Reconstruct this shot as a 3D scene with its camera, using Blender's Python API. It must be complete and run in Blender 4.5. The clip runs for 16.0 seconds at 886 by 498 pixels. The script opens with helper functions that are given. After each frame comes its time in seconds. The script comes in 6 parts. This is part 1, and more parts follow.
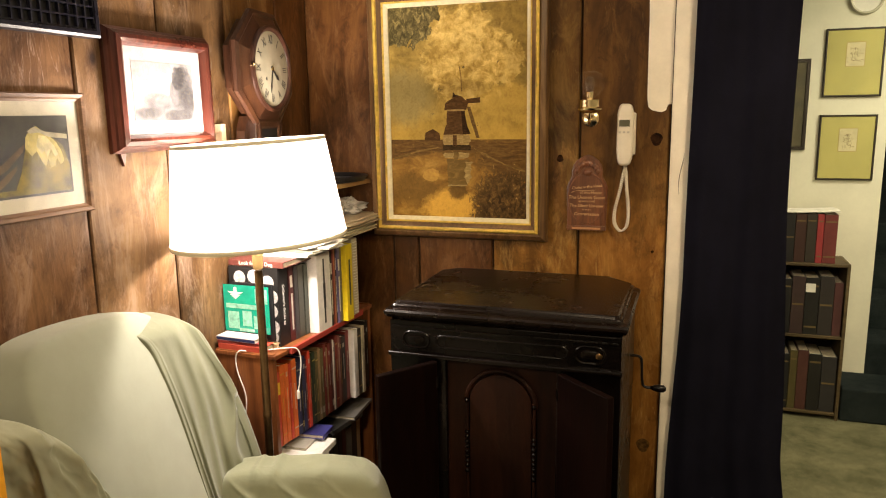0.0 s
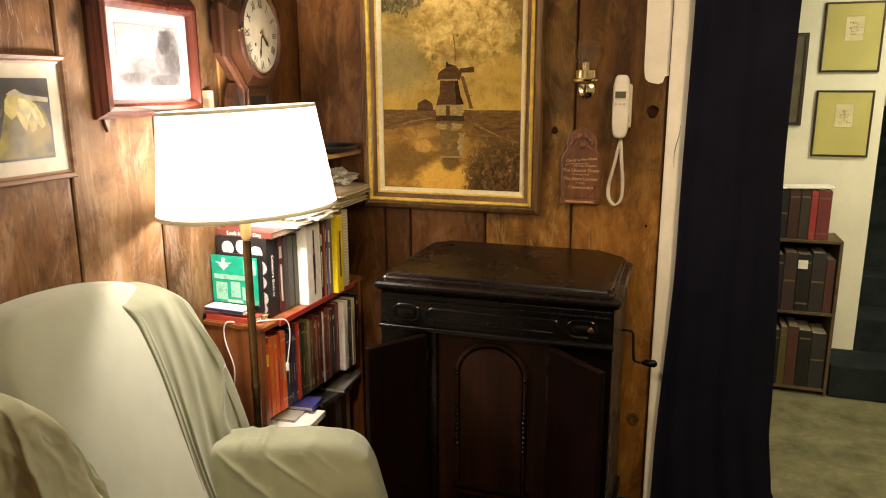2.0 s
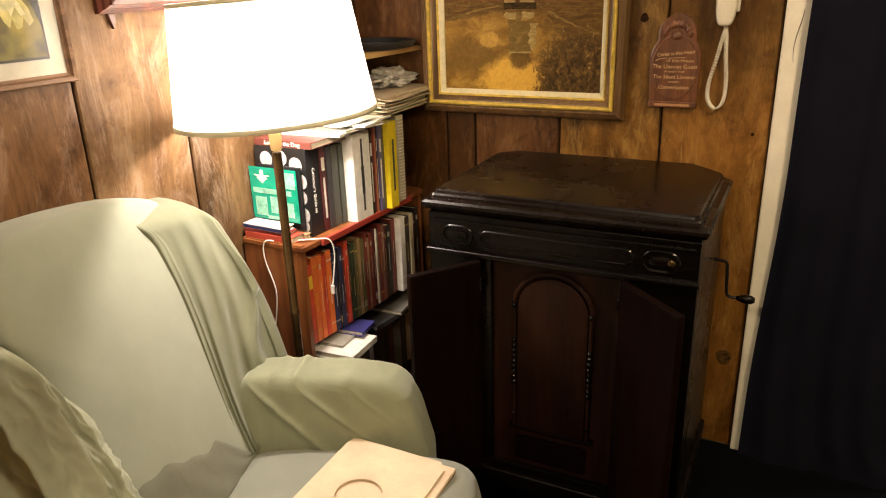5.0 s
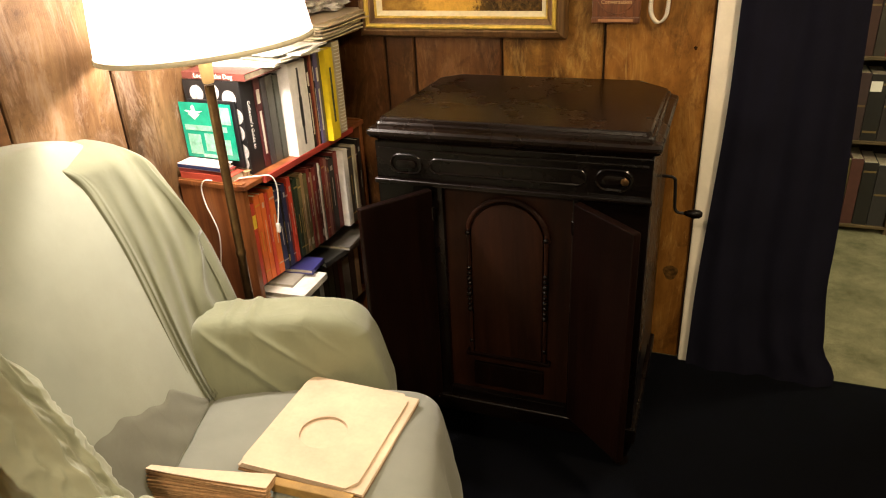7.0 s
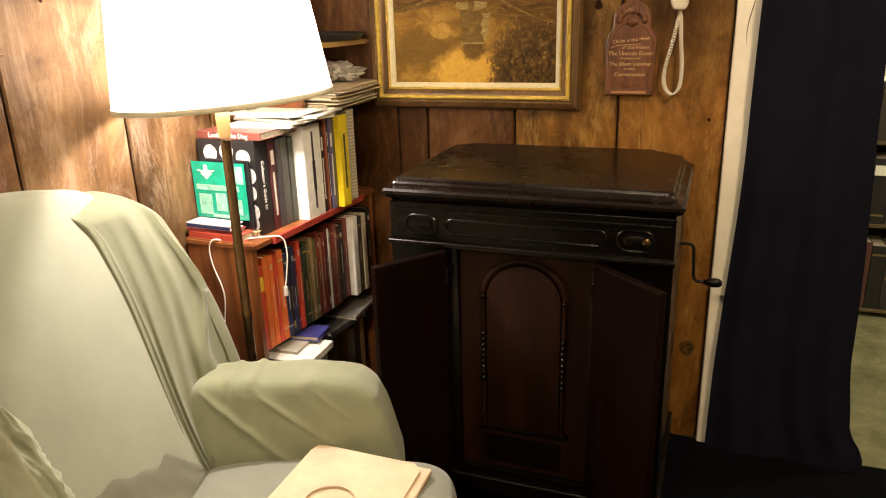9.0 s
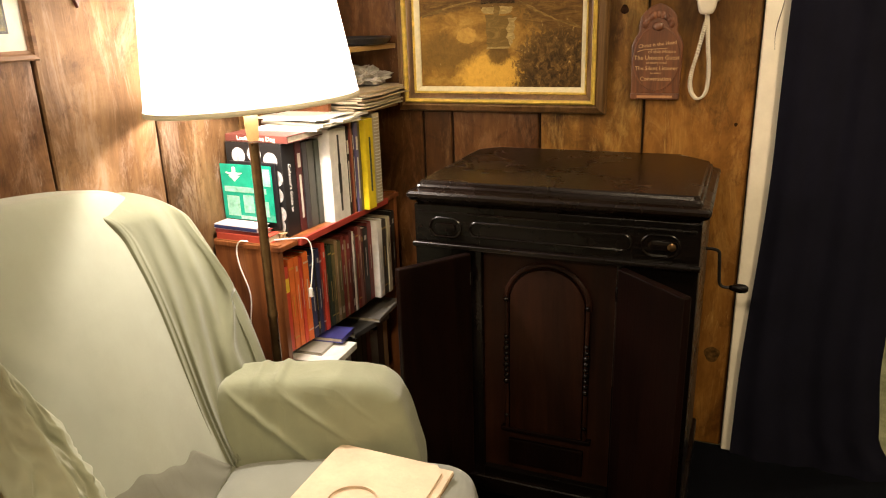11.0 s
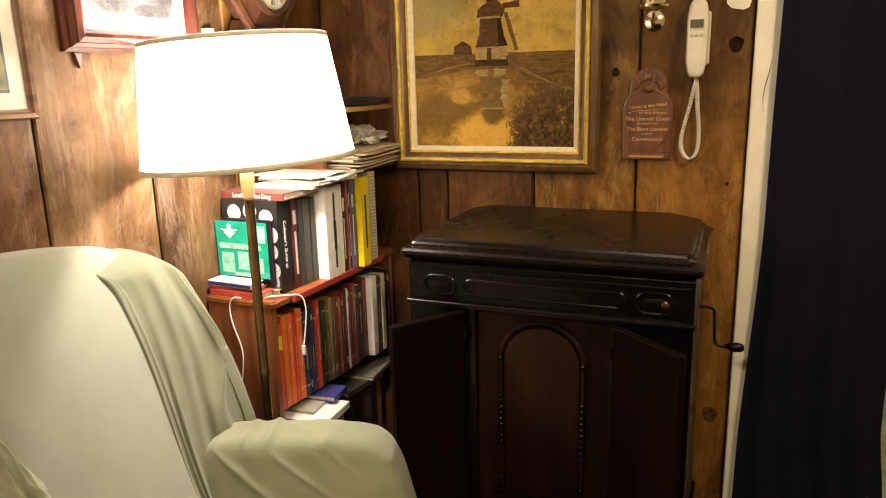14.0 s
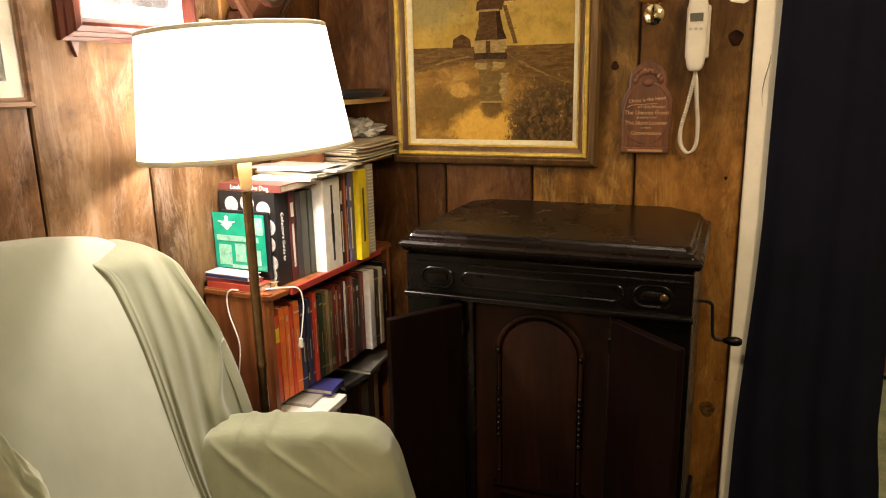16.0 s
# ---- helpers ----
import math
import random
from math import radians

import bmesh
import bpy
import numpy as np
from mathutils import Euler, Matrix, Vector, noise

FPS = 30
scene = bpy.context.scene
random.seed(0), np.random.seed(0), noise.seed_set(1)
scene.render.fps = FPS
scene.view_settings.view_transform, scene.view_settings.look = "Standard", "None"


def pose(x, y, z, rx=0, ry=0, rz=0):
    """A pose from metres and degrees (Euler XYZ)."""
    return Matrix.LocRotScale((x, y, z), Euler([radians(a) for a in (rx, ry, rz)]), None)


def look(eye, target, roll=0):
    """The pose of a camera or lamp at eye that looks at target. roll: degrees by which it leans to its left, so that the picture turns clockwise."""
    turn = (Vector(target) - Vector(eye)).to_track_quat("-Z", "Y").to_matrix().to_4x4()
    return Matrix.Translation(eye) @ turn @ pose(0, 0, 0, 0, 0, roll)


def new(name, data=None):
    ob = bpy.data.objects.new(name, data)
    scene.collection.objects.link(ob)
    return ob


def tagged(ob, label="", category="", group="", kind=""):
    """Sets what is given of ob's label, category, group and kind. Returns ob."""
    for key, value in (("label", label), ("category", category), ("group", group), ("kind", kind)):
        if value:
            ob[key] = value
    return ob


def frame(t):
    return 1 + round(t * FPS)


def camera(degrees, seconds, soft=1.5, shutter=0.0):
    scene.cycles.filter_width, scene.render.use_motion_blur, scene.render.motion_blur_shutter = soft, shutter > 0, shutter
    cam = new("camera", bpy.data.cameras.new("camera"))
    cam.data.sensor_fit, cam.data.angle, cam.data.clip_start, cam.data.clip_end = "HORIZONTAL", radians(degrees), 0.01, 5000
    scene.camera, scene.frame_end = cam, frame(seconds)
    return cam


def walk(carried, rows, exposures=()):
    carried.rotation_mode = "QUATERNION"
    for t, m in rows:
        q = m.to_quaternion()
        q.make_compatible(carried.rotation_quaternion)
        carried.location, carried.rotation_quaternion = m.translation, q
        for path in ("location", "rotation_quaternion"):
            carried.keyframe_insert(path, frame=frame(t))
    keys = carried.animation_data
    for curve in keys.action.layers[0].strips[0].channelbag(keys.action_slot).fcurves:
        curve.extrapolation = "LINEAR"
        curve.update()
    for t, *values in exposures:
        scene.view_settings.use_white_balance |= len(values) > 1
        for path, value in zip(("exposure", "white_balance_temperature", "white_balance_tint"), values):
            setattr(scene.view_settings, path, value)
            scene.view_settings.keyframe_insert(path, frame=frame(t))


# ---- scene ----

# ---------------------------------------------------------------- camera
cam = camera(63.2, 16.0, 1.1)
FLOOR = -0.112
PATH = [
    (0, (1.511, -2.693, 1.494), (0.869, -0.835, 1.124), -0.9),
    (0.5, (1.507, -2.693, 1.485), (0.869, -0.836, 1.108), -0.8),
    (1, (1.506, -2.689, 1.485), (0.877, -0.832, 1.09), -0.8),
    (1.5, (1.504, -2.681, 1.483), (0.88, -0.827, 1.069), -0.7),
    (2, (1.503, -2.664, 1.481), (0.886, -0.814, 1.041), -0.2),
    (2.5, (1.453, -2.632, 1.477), (0.859, -0.781, 1.008), -0.1),
    (3, (1.371, -2.594, 1.485), (0.819, -0.732, 1.007), -1.6),
    (3.5, (1.373, -2.535, 1.481), (0.828, -0.675, 0.987), -1.8),
    (4, (1.483, -2.415, 1.465), (0.663, -0.675, 0.918), -1.3),
    (4.2, (1.524, -2.367, 1.462), (0.646, -0.677, 0.85), -0.6),
    (6.3, (1.471, -2.325, 1.428), (0.751, -0.633, 0.641), -3.6),
    (6.5, (1.461, -2.326, 1.431), (0.78, -0.641, 0.597), -3.3),
    (7, (1.467, -2.317, 1.423), (0.801, -0.646, 0.548), -3.0),
    (7.5, (1.459, -2.305, 1.425), (0.8, -0.637, 0.54), -2.9),
    (8, (1.441, -2.3, 1.381), (0.808, -0.544, 0.662), -2.7),
    (8.5, (1.413, -2.309, 1.336), (0.762, -0.534, 0.683), -2.2),
    (9, (1.408, -2.32, 1.323), (0.73, -0.548, 0.692), -1.7),
    (11.5, (1.41, -2.331, 1.32), (0.664, -0.58, 0.705), -2.0),
    (12, (1.41, -2.329, 1.317), (0.663, -0.579, 0.701), -2.2),
    (12.5, (1.411, -2.327, 1.318), (0.666, -0.58, 0.692), -2.2),
    (13, (1.41, -2.324, 1.316), (0.667, -0.567, 0.713), -2.3),
    (13.5, (1.406, -2.326, 1.318), (0.658, -0.546, 0.795), -2.0),
    (14, (1.416, -2.328, 1.32), (0.673, -0.53, 0.857), -1.5),
    (14.5, (1.415, -2.332, 1.314), (0.664, -0.529, 0.882), -1.3),
    (15, (1.416, -2.335, 1.309), (0.669, -0.533, 0.867), -1.4),
    (15.5, (1.42, -2.331, 1.305), (0.676, -0.528, 0.86), -1.4),
    (16, (1.413, -2.327, 1.305), (0.677, -0.527, 0.836), -1.2),
]
walk(cam, [(t, look(eye, target, roll)) for t, eye, target, roll in PATH], [(0, -0.08), (4.2, -0.05), (6.5, 0.08), (7.2, 0.19), (9, 0.15), (12.5, 0.12), (14.2, -0.01), (16, -0.05)])

# ---------------------------------------------------------------- light
world = bpy.data.worlds.new("world")
world.use_nodes = True
world.node_tree.nodes["Background"].inputs[0].default_value = (0.02, 0.02, 0.025, 1)
world.node_tree.nodes["Background"].inputs[1].default_value = 0.3
scene.world = world


def lamp(name, kind, at, watts, colour, size=0.1):
    data = bpy.data.lights.new(name, kind)
    data.energy, data.color = watts, colour
    if kind == "AREA":
        data.shape, data.size = "DISK", size
    else:
        data.shadow_soft_size = size
    ob = new(name, data)
    ob.location = at
    return ob


LAMP = Vector((0.270, -0.838, 0.0))
lamp("bulb_light", "POINT", (LAMP.x, LAMP.y, 1.325), 46, (1.0, 0.866, 0.768), 0.045)
lamp("ceiling_light", "AREA", (2.12, -1.20, 2.27), 35, (1.0, 0.77, 0.48), 0.35)
lamp("rear_ceiling_light", "AREA", (1.05, -3.30, 2.27), 50, (1.0, 0.78, 0.52), 0.35)
lamp("hall_light", "AREA", (2.9, 0.65, 2.28), 32, (1.0, 0.90, 0.62), 0.3)

# ---------------------------------------------------------------- materials
MATS = {}


def material(name):
    m = bpy.data.materials.new(name)
    m.use_nodes = True
    return m, m.node_tree, m.node_tree.nodes["Principled BSDF"]


def node(tree, kind, **values):
    n = tree.nodes.new(kind)
    for key, value in values.items():
        if key in n.inputs:
            n.inputs[key].default_value = value
    return n


def ramp(tree, source, stops):
    n = tree.nodes.new("ShaderNodeValToRGB")
    el = n.color_ramp.elements
    while len(el) < len(stops):
        el.new(0.5)
    for e, (p, c) in zip(el, stops):
        e.position, e.color = p, (*c, 1)
    tree.links.new(source, n.inputs[0])
    return n.outputs[0]


def blend(tree, kind, fac, a, b):
    n = tree.nodes.new("ShaderNodeMix")
    n.data_type, n.blend_type = "RGBA", kind
    for socket, v in ((n.inputs[0], fac), (n.inputs[6], a), (n.inputs[7], b)):
        if isinstance(v, bpy.types.NodeSocket):
            tree.links.new(v, socket)
        elif isinstance(v, (int, float)):
            socket.default_value = v
        else:
            socket.default_value = (*v, 1)
    return n.outputs[2]


def coords(tree, scale=(1, 1, 1), shift=None, kind="Object"):
    tc, mp = tree.nodes.new("ShaderNodeTexCoord"), tree.nodes.new("ShaderNodeMapping")
    mp.inputs["Scale"].default_value = scale
    tree.links.new(tc.outputs[kind], mp.inputs[0])
    if shift is not None:
        info, mul = tree.nodes.new("ShaderNodeObjectInfo"), tree.nodes.new("ShaderNodeVectorMath")
        mul.operation = "MULTIPLY"
        mul.inputs[1].default_value = shift
        tree.links.new(info.outputs["Random"], mul.inputs[0])
        tree.links.new(mul.outputs[0], mp.inputs["Location"])
    return mp.outputs[0]


def noisy(tree, vec, scale, detail=4.0, rough=0.6, distort=0.0):
    n = node(tree, "ShaderNodeTexNoise", Scale=scale, Detail=detail, Roughness=rough, Distortion=distort)
    tree.links.new(vec, n.inputs["Vector"])
    return n.outputs[0]


def bump(tree, shader, height, strength, distance):
    b = node(tree, "ShaderNodeBump", Strength=strength, Distance=distance)
    tree.links.new(height, b.inputs["Height"])
    tree.links.new(b.outputs[0], shader.inputs["Normal"])


def plain(name, colour, rough=0.5, metal=0.0, spots=0.12, scale=14.0, relief=0.15, coat=0.0, spec=0.5):
    """A painted, printed or moulded surface with slight wear."""
    if name in MATS:
        return MATS[name]
    m, t, s = material(name)
    v = coords(t, (1, 1, 1), (3, 5, 7))
    big, fine = noisy(t, v, scale, 4), noisy(t, v, scale * 12, 3)
    dark, light = [c * (1 - spots * 1.6) for c in colour], [min(1, c * (1 + spots)) for c in colour]
    c = ramp(t, big, [(0.3, dark), (0.7, light)])
    c = blend(t, "MULTIPLY", spots, c, ramp(t, fine, [(0.35, (0.6, 0.6, 0.6)), (0.6, (1, 1, 1))]))
    t.links.new(c, s.inputs["Base Color"])
    r = node(t, "ShaderNodeMapRange")
    r.inputs[3].default_value, r.inputs[4].default_value = max(0.03, rough - 0.1), min(1, rough + 0.12)
    t.links.new(big, r.inputs[0])
    t.links.new(r.outputs[0], s.inputs["Roughness"])
    s.inputs["Metallic"].default_value = metal
    s.inputs["Coat Weight"].default_value = coat
    s.inputs["Specular IOR Level"].default_value = spec
    bump(t, s, fine, relief, 0.002)
    MATS[name] = m
    return m


def wood(name, dark, mid, light, axis=2, rough=0.4, grain=1.0, knots=0.0, coat=0.0, worn=0.0, spec=0.5):
    """Wood with its grain along one axis."""
    if name in MATS:
        return MATS[name]
    m, t, s = material(name)
    stretch = [9.0 * grain] * 3
    stretch[axis] = 0.7 * grain
    v = coords(t, stretch, (11, 17, 23))
    rings = noisy(t, v, 1.1, 6, 0.62, 1.4)
    fibre_scale = [150.0] * 3
    fibre_scale[axis] = 4.0
    fibre = noisy(t, coords(t, fibre_scale, (5, 3, 9)), 1.0, 3, 0.7)
    c = ramp(t, rings, [(0.28, dark), (0.46, mid), (0.6, light), (0.74, mid)])
    c = blend(t, "MULTIPLY", 0.55, c, ramp(t, fibre, [(0.3, (0.45, 0.42, 0.4)), (0.62, (1, 1, 1))]))
    cloud = noisy(t, coords(t, (1, 1, 1), (4, 4, 4)), 3.2, 5, 0.65)
    c = blend(t, "MULTIPLY", 0.7, c, ramp(t, cloud, [(0.33, (0.45, 0.4, 0.38)), (0.6, (1, 1, 1))]))
    if worn:
        scratch_scale = [26.0] * 3
        scratch_scale[axis] = 3.0
        sc = noisy(t, coords(t, scratch_scale, (2, 8, 6)), 1.0, 8, 0.75)
        c = blend(t, "MIX", ramp(t, sc, [(0.60, (0, 0, 0)), (0.72, (worn, worn, worn))]), c, [min(1, k * 1.9) for k in light])
    if knots:
        kv = [5.0] * 3
        kv[axis] = 3.4
        vor = node(t, "ShaderNodeTexVoronoi", Scale=1.0, Randomness=1.0)
        warp = coords(t, kv, (13, 29, 31))
        t.links.new(warp, vor.inputs["Vector"])
        spot = ramp(t, vor.outputs["Distance"], [(0.07, (1, 1, 1)), (0.13, (0.35, 0.35, 0.35)), (0.3, (0, 0, 0))])
        c = blend(t, "MIX", spot, c, [k * 0.35 for k in dark])
    t.links.new(c, s.inputs["Base Color"])
    r = node(t, "ShaderNodeMapRange")
    r.inputs[3].default_value, r.inputs[4].default_value = max(0.05, rough - 0.1), min(1, rough + 0.15)
    t.links.new(cloud, r.inputs[0])
    t.links.new(r.outputs[0], s.inputs["Roughness"])
    s.inputs["Coat Weight"].default_value = coat
    s.inputs["Specular IOR Level"].default_value = spec
    bump(t, s, fibre, 0.25, 0.002)
    MATS[name] = m
    return m


def pine_board(name, tone=(1, 1, 1), top_dark=0.0):
    """Old varnished pine: flat-sawn figure that swirls round knots, smoky stains, pale scuffs and scratches."""
    m, t, s = material(name)

    def ridge(n, width, amount):
        d = node(t, "ShaderNodeMath")
        d.operation = "SUBTRACT"
        d.inputs[1].default_value = 0.5
        t.links.new(n, d.inputs[0])
        e = node(t, "ShaderNodeMath")
        e.operation = "ABSOLUTE"
        t.links.new(d.outputs[0], e.inputs[0])
        return ramp(t, e.outputs[0], [(0.0, (amount, amount, amount)), (width, (0, 0, 0))])

    field = noisy(t, coords(t, (3.0, 3.0, 0.75), (11, 17, 23)), 1.0, 3, 0.5, 0.7)
    lines = node(t, "ShaderNodeMath")
    lines.operation = "MULTIPLY"
    lines.inputs[1].default_value = 95.0
    t.links.new(field, lines.inputs[0])
    wave = node(t, "ShaderNodeMath")
    wave.operation = "SINE"
    t.links.new(lines.outputs[0], wave.inputs[0])
    broad = noisy(t, coords(t, (6, 6, 1.3), (5, 9, 3)), 1.0, 6, 0.64, 0.6)
    c = ramp(t, broad, [(0.30, (0.105, 0.042, 0.009)), (0.48, (0.215, 0.100, 0.024)), (0.66, (0.345, 0.176, 0.046))])
    c = blend(t, "MULTIPLY", 0.20, c, ramp(t, wave.outputs[0], [(0.0, (1, 1, 1)), (0.5, (0.92, 0.88, 0.82)), (1.0, (0.40, 0.31, 0.23))]))
    fibre = noisy(t, coords(t, (170, 170, 7), (5, 3, 9)), 1.0, 3, 0.7)
    c = blend(t, "MULTIPLY", 0.20, c, ramp(t, fibre, [(0.3, (0.5, 0.46, 0.42)), (0.62, (1, 1, 1))]))
    stain = noisy(t, coords(t, (3.2, 3.2, 2.4), (4, 4, 4)), 1.0, 7, 0.68, 0.9)
    c = blend(t, "MULTIPLY", 0.78, c, ramp(t, stain, [(0.36, (0.25, 0.19, 0.15)), (0.47, (0.74, 0.70, 0.66)), (0.57, (1, 1, 1))]))
    rub = noisy(t, coords(t, (14, 14, 4.0), (2, 8, 6)), 1.0, 9, 0.76, 0.8)
    c = blend(t, "MIX", ramp(t, rub, [(0.50, (0, 0, 0)), (0.60, (0.28, 0.28, 0.28)), (0.74, (0.62, 0.62, 0.62))]), c, (0.50, 0.31, 0.13))
    burl = noisy(t, coords(t, (9, 9, 5.5), (6, 2, 5)), 1.0, 7, 0.72, 2.2)
    c = blend(t, "MULTIPLY", 0.55, c, ramp(t, burl, [(0.36, (0.42, 0.34, 0.27)), (0.46, (1, 1, 1))]))
    # thin scratches, in patches
    patch = ramp(t, noisy(t, coords(t, (4, 4, 4), (7, 1, 2)), 1.0, 4, 0.6), [(0.47, (0, 0, 0)), (0.60, (1, 1, 1))])
    cut = ridge(noisy(t, coords(t, (20, 20, 2.5), (9, 4, 8)), 1.0, 4, 0.55, 0.5), 0.009, 0.34)
    c = blend(t, "MIX", blend(t, "MULTIPLY", 1.0, cut, patch), c, (0.58, 0.40, 0.19))
    vor = node(t, "ShaderNodeTexVoronoi", Scale=1.0, Randomness=1.0)
    t.links.new(coords(t, (4.2, 4.2, 2.8), (13, 29, 31)), vor.inputs["Vector"])
    c = blend(t, "MIX", ramp(t, vor.outputs["Distance"], [(0.035, (1, 1, 1)), (0.06, (0.5, 0.5, 0.5)), (0.12, (0, 0, 0))]), c, (0.03, 0.012, 0.005))
    if top_dark:
        # darkens the boards towards the top, along a ragged, streaky edge
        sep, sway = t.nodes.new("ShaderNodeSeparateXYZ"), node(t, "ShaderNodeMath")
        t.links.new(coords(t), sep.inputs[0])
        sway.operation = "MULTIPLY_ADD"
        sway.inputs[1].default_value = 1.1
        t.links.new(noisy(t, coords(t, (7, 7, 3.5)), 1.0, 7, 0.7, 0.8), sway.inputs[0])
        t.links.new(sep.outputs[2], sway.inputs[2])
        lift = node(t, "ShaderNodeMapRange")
        lift.inputs[1].default_value, lift.inputs[2].default_value, lift.inputs[4].default_value = 1.48, 1.82, top_dark
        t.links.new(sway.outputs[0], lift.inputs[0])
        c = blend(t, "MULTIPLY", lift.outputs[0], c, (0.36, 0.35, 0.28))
    c = blend(t, "MULTIPLY", 1.0, c, tone)
    info = t.nodes.new("ShaderNodeObjectInfo")
    c = blend(t, "MULTIPLY", 1.0, c, ramp(t, info.outputs["Random"], [(0.0, (0.86, 0.92, 0.88)), (0.5, (1, 1, 1)), (1.0, (1.12, 1.04, 1.0))]))
    t.links.new(c, s.inputs["Base Color"])
    r = node(t, "ShaderNodeMapRange")
    r.inputs[3].default_value, r.inputs[4].default_value = 0.34, 0.66
    t.links.new(stain, r.inputs[0])
    t.links.new(r.outputs[0], s.inputs["Roughness"])
    s.inputs["Specular IOR Level"].default_value = 0.22
    bump(t, s, blend(t, "ADD", 0.5, fibre, burl), 0.3, 0.002)
    return m


def cloth(name, colour, scale=900.0, blotch=0.12, sheen=0.3, creased=0.0):
    if name in MATS:
        return MATS[name]
    m, t, s = material(name)
    v = coords(t)
    big = noisy(t, v, 5.0, 5, 0.6)
    c = ramp(t, big, [(0.3, [k * (1 - blotch) for k in colour]), (0.7, [k * (1 + blotch * 0.5) for k in colour])])
    t.links.new(c, s.inputs["Base Color"])
    s.inputs["Roughness"].default_value = 0.9
    s.inputs["Sheen Weight"].default_value = sheen
    s.inputs["Specular IOR Level"].default_value = 0.1
    weave = noisy(t, v, scale, 2)
    creases = noisy(t, coords(t, (1, 1, 1)), 16.0, 6, 0.7, 0.6)
    hill = blend(t, "ADD", 1.0, creases, blend(t, "MULTIPLY", 1.0, weave, (0.3, 0.3, 0.3)))
    for size, width, depth in ((5.0, 0.030, 0.9 * creased), (11.0, 0.035, 0.6 * creased)):
        # sharp creases where the cloth was folded and sat on
        n = noisy(t, coords(t, (size, size, size * 0.8)), 1.0, 2, 0.5, 0.7)
        d, e = node(t, "ShaderNodeMath"), node(t, "ShaderNodeMath")
        d.operation, e.operation = "SUBTRACT", "ABSOLUTE"
        d.inputs[1].default_value = 0.5
        t.links.new(n, d.inputs[0])
        t.links.new(d.outputs[0], e.inputs[0])
        hill = blend(t, "ADD", depth, hill, ramp(t, e.outputs[0], [(0.0, (0.6, 0.6, 0.6)), (width, (0, 0, 0))]))
    bump(t, s, hill, 0.13, 0.006)
    MATS[name] = m
    return m


def carpet(name, a, b):
    if name in MATS:
        return MATS[name]
    m, t, s = material(name)
    v = coords(t)
    big, fine = noisy(t, v, 7.0, 6, 0.7), noisy(t, v, 260.0, 3, 0.8)
    c = ramp(t, big, [(0.35, a), (0.65, b)])
    c = blend(t, "MULTIPLY", 0.8, c, ramp(t, fine, [(0.35, (0.4, 0.4, 0.4)), (0.65, (1, 1, 1))]))
    t.links.new(c, s.inputs["Base Color"])
    s.inputs["Roughness"].default_value = 1.0
    s.inputs["Specular IOR Level"].default_value = 0.1
    bump(t, s, fine, 0.9, 0.01)
    MATS[name] = m
    return m


def glass(name):
    m, t, s = material(name)
    s.inputs["Transmission Weight"].default_value = 1.0
    s.inputs["Roughness"].default_value = 0.02
    s.inputs["IOR"].default_value = 1.45
    return m


def shade_cloth():
    m, t, s = material("lampshade_linen")
    v = coords(t, (300, 300, 300))
    weave = noisy(t, v, 1.0, 2)
    c = ramp(t, weave, [(0.3, (0.80, 0.77, 0.70)), (0.7, (0.90, 0.88, 0.82))])
    tr, mx = t.nodes.new("ShaderNodeBsdfTranslucent"), t.nodes.new("ShaderNodeMixShader")
    mx.inputs[0].default_value = 0.55
    t.links.new(c, s.inputs["Base Color"])
    t.links.new(c, tr.inputs["Color"])
    s.inputs["Roughness"].default_value = 0.9
    t.links.new(s.outputs[0], mx.inputs[1])
    t.links.new(tr.outputs[0], mx.inputs[2])
    t.links.new(mx.outputs[0], t.nodes["Material Output"].inputs["Surface"])
    return m


# one pine in five tones, which carry part of the wall's light and shade
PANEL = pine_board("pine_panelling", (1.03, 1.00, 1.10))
SHADEPANEL = pine_board("shaded_pine_panelling", (0.54, 0.45, 0.44))
LAMPSIDEPANEL = pine_board("lamp_side_pine_panelling", (0.73, 0.84, 1.50))
TOPDARKPANEL = pine_board("top_darkened_pine_panelling", (1.34, 1.36, 1.02), 0.96)
DIMPANEL = pine_board("dim_pine_panelling", (0.96, 0.94, 0.71), 0.98)
BACKING = plain("panel_backing", (0.03, 0.016, 0.008), 0.9)
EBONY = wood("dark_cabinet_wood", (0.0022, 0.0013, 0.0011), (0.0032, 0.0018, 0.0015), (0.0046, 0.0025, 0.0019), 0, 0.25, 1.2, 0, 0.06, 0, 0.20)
# set near black: shade on the lower cabinet is put into this colour
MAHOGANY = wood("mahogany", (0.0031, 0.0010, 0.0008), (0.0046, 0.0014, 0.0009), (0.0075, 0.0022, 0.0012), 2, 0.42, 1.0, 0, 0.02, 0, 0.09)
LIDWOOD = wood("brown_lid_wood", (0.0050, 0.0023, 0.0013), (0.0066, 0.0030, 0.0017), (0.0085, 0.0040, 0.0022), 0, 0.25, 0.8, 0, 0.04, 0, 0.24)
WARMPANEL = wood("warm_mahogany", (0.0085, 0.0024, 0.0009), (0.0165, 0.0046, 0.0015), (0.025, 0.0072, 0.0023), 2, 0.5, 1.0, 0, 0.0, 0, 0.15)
CASE = wood("bookcase_wood", (0.15, 0.045, 0.013), (0.26, 0.085, 0.024), (0.34, 0.122, 0.036), 2, 0.4, 1.1, 0, 0.15)
CLOCKWOOD = wood("clock_wood", (0.022, 0.008, 0.004), (0.046, 0.017, 0.008), (0.075, 0.029, 0.012), 2, 0.34, 1.6, 0, 0.3)
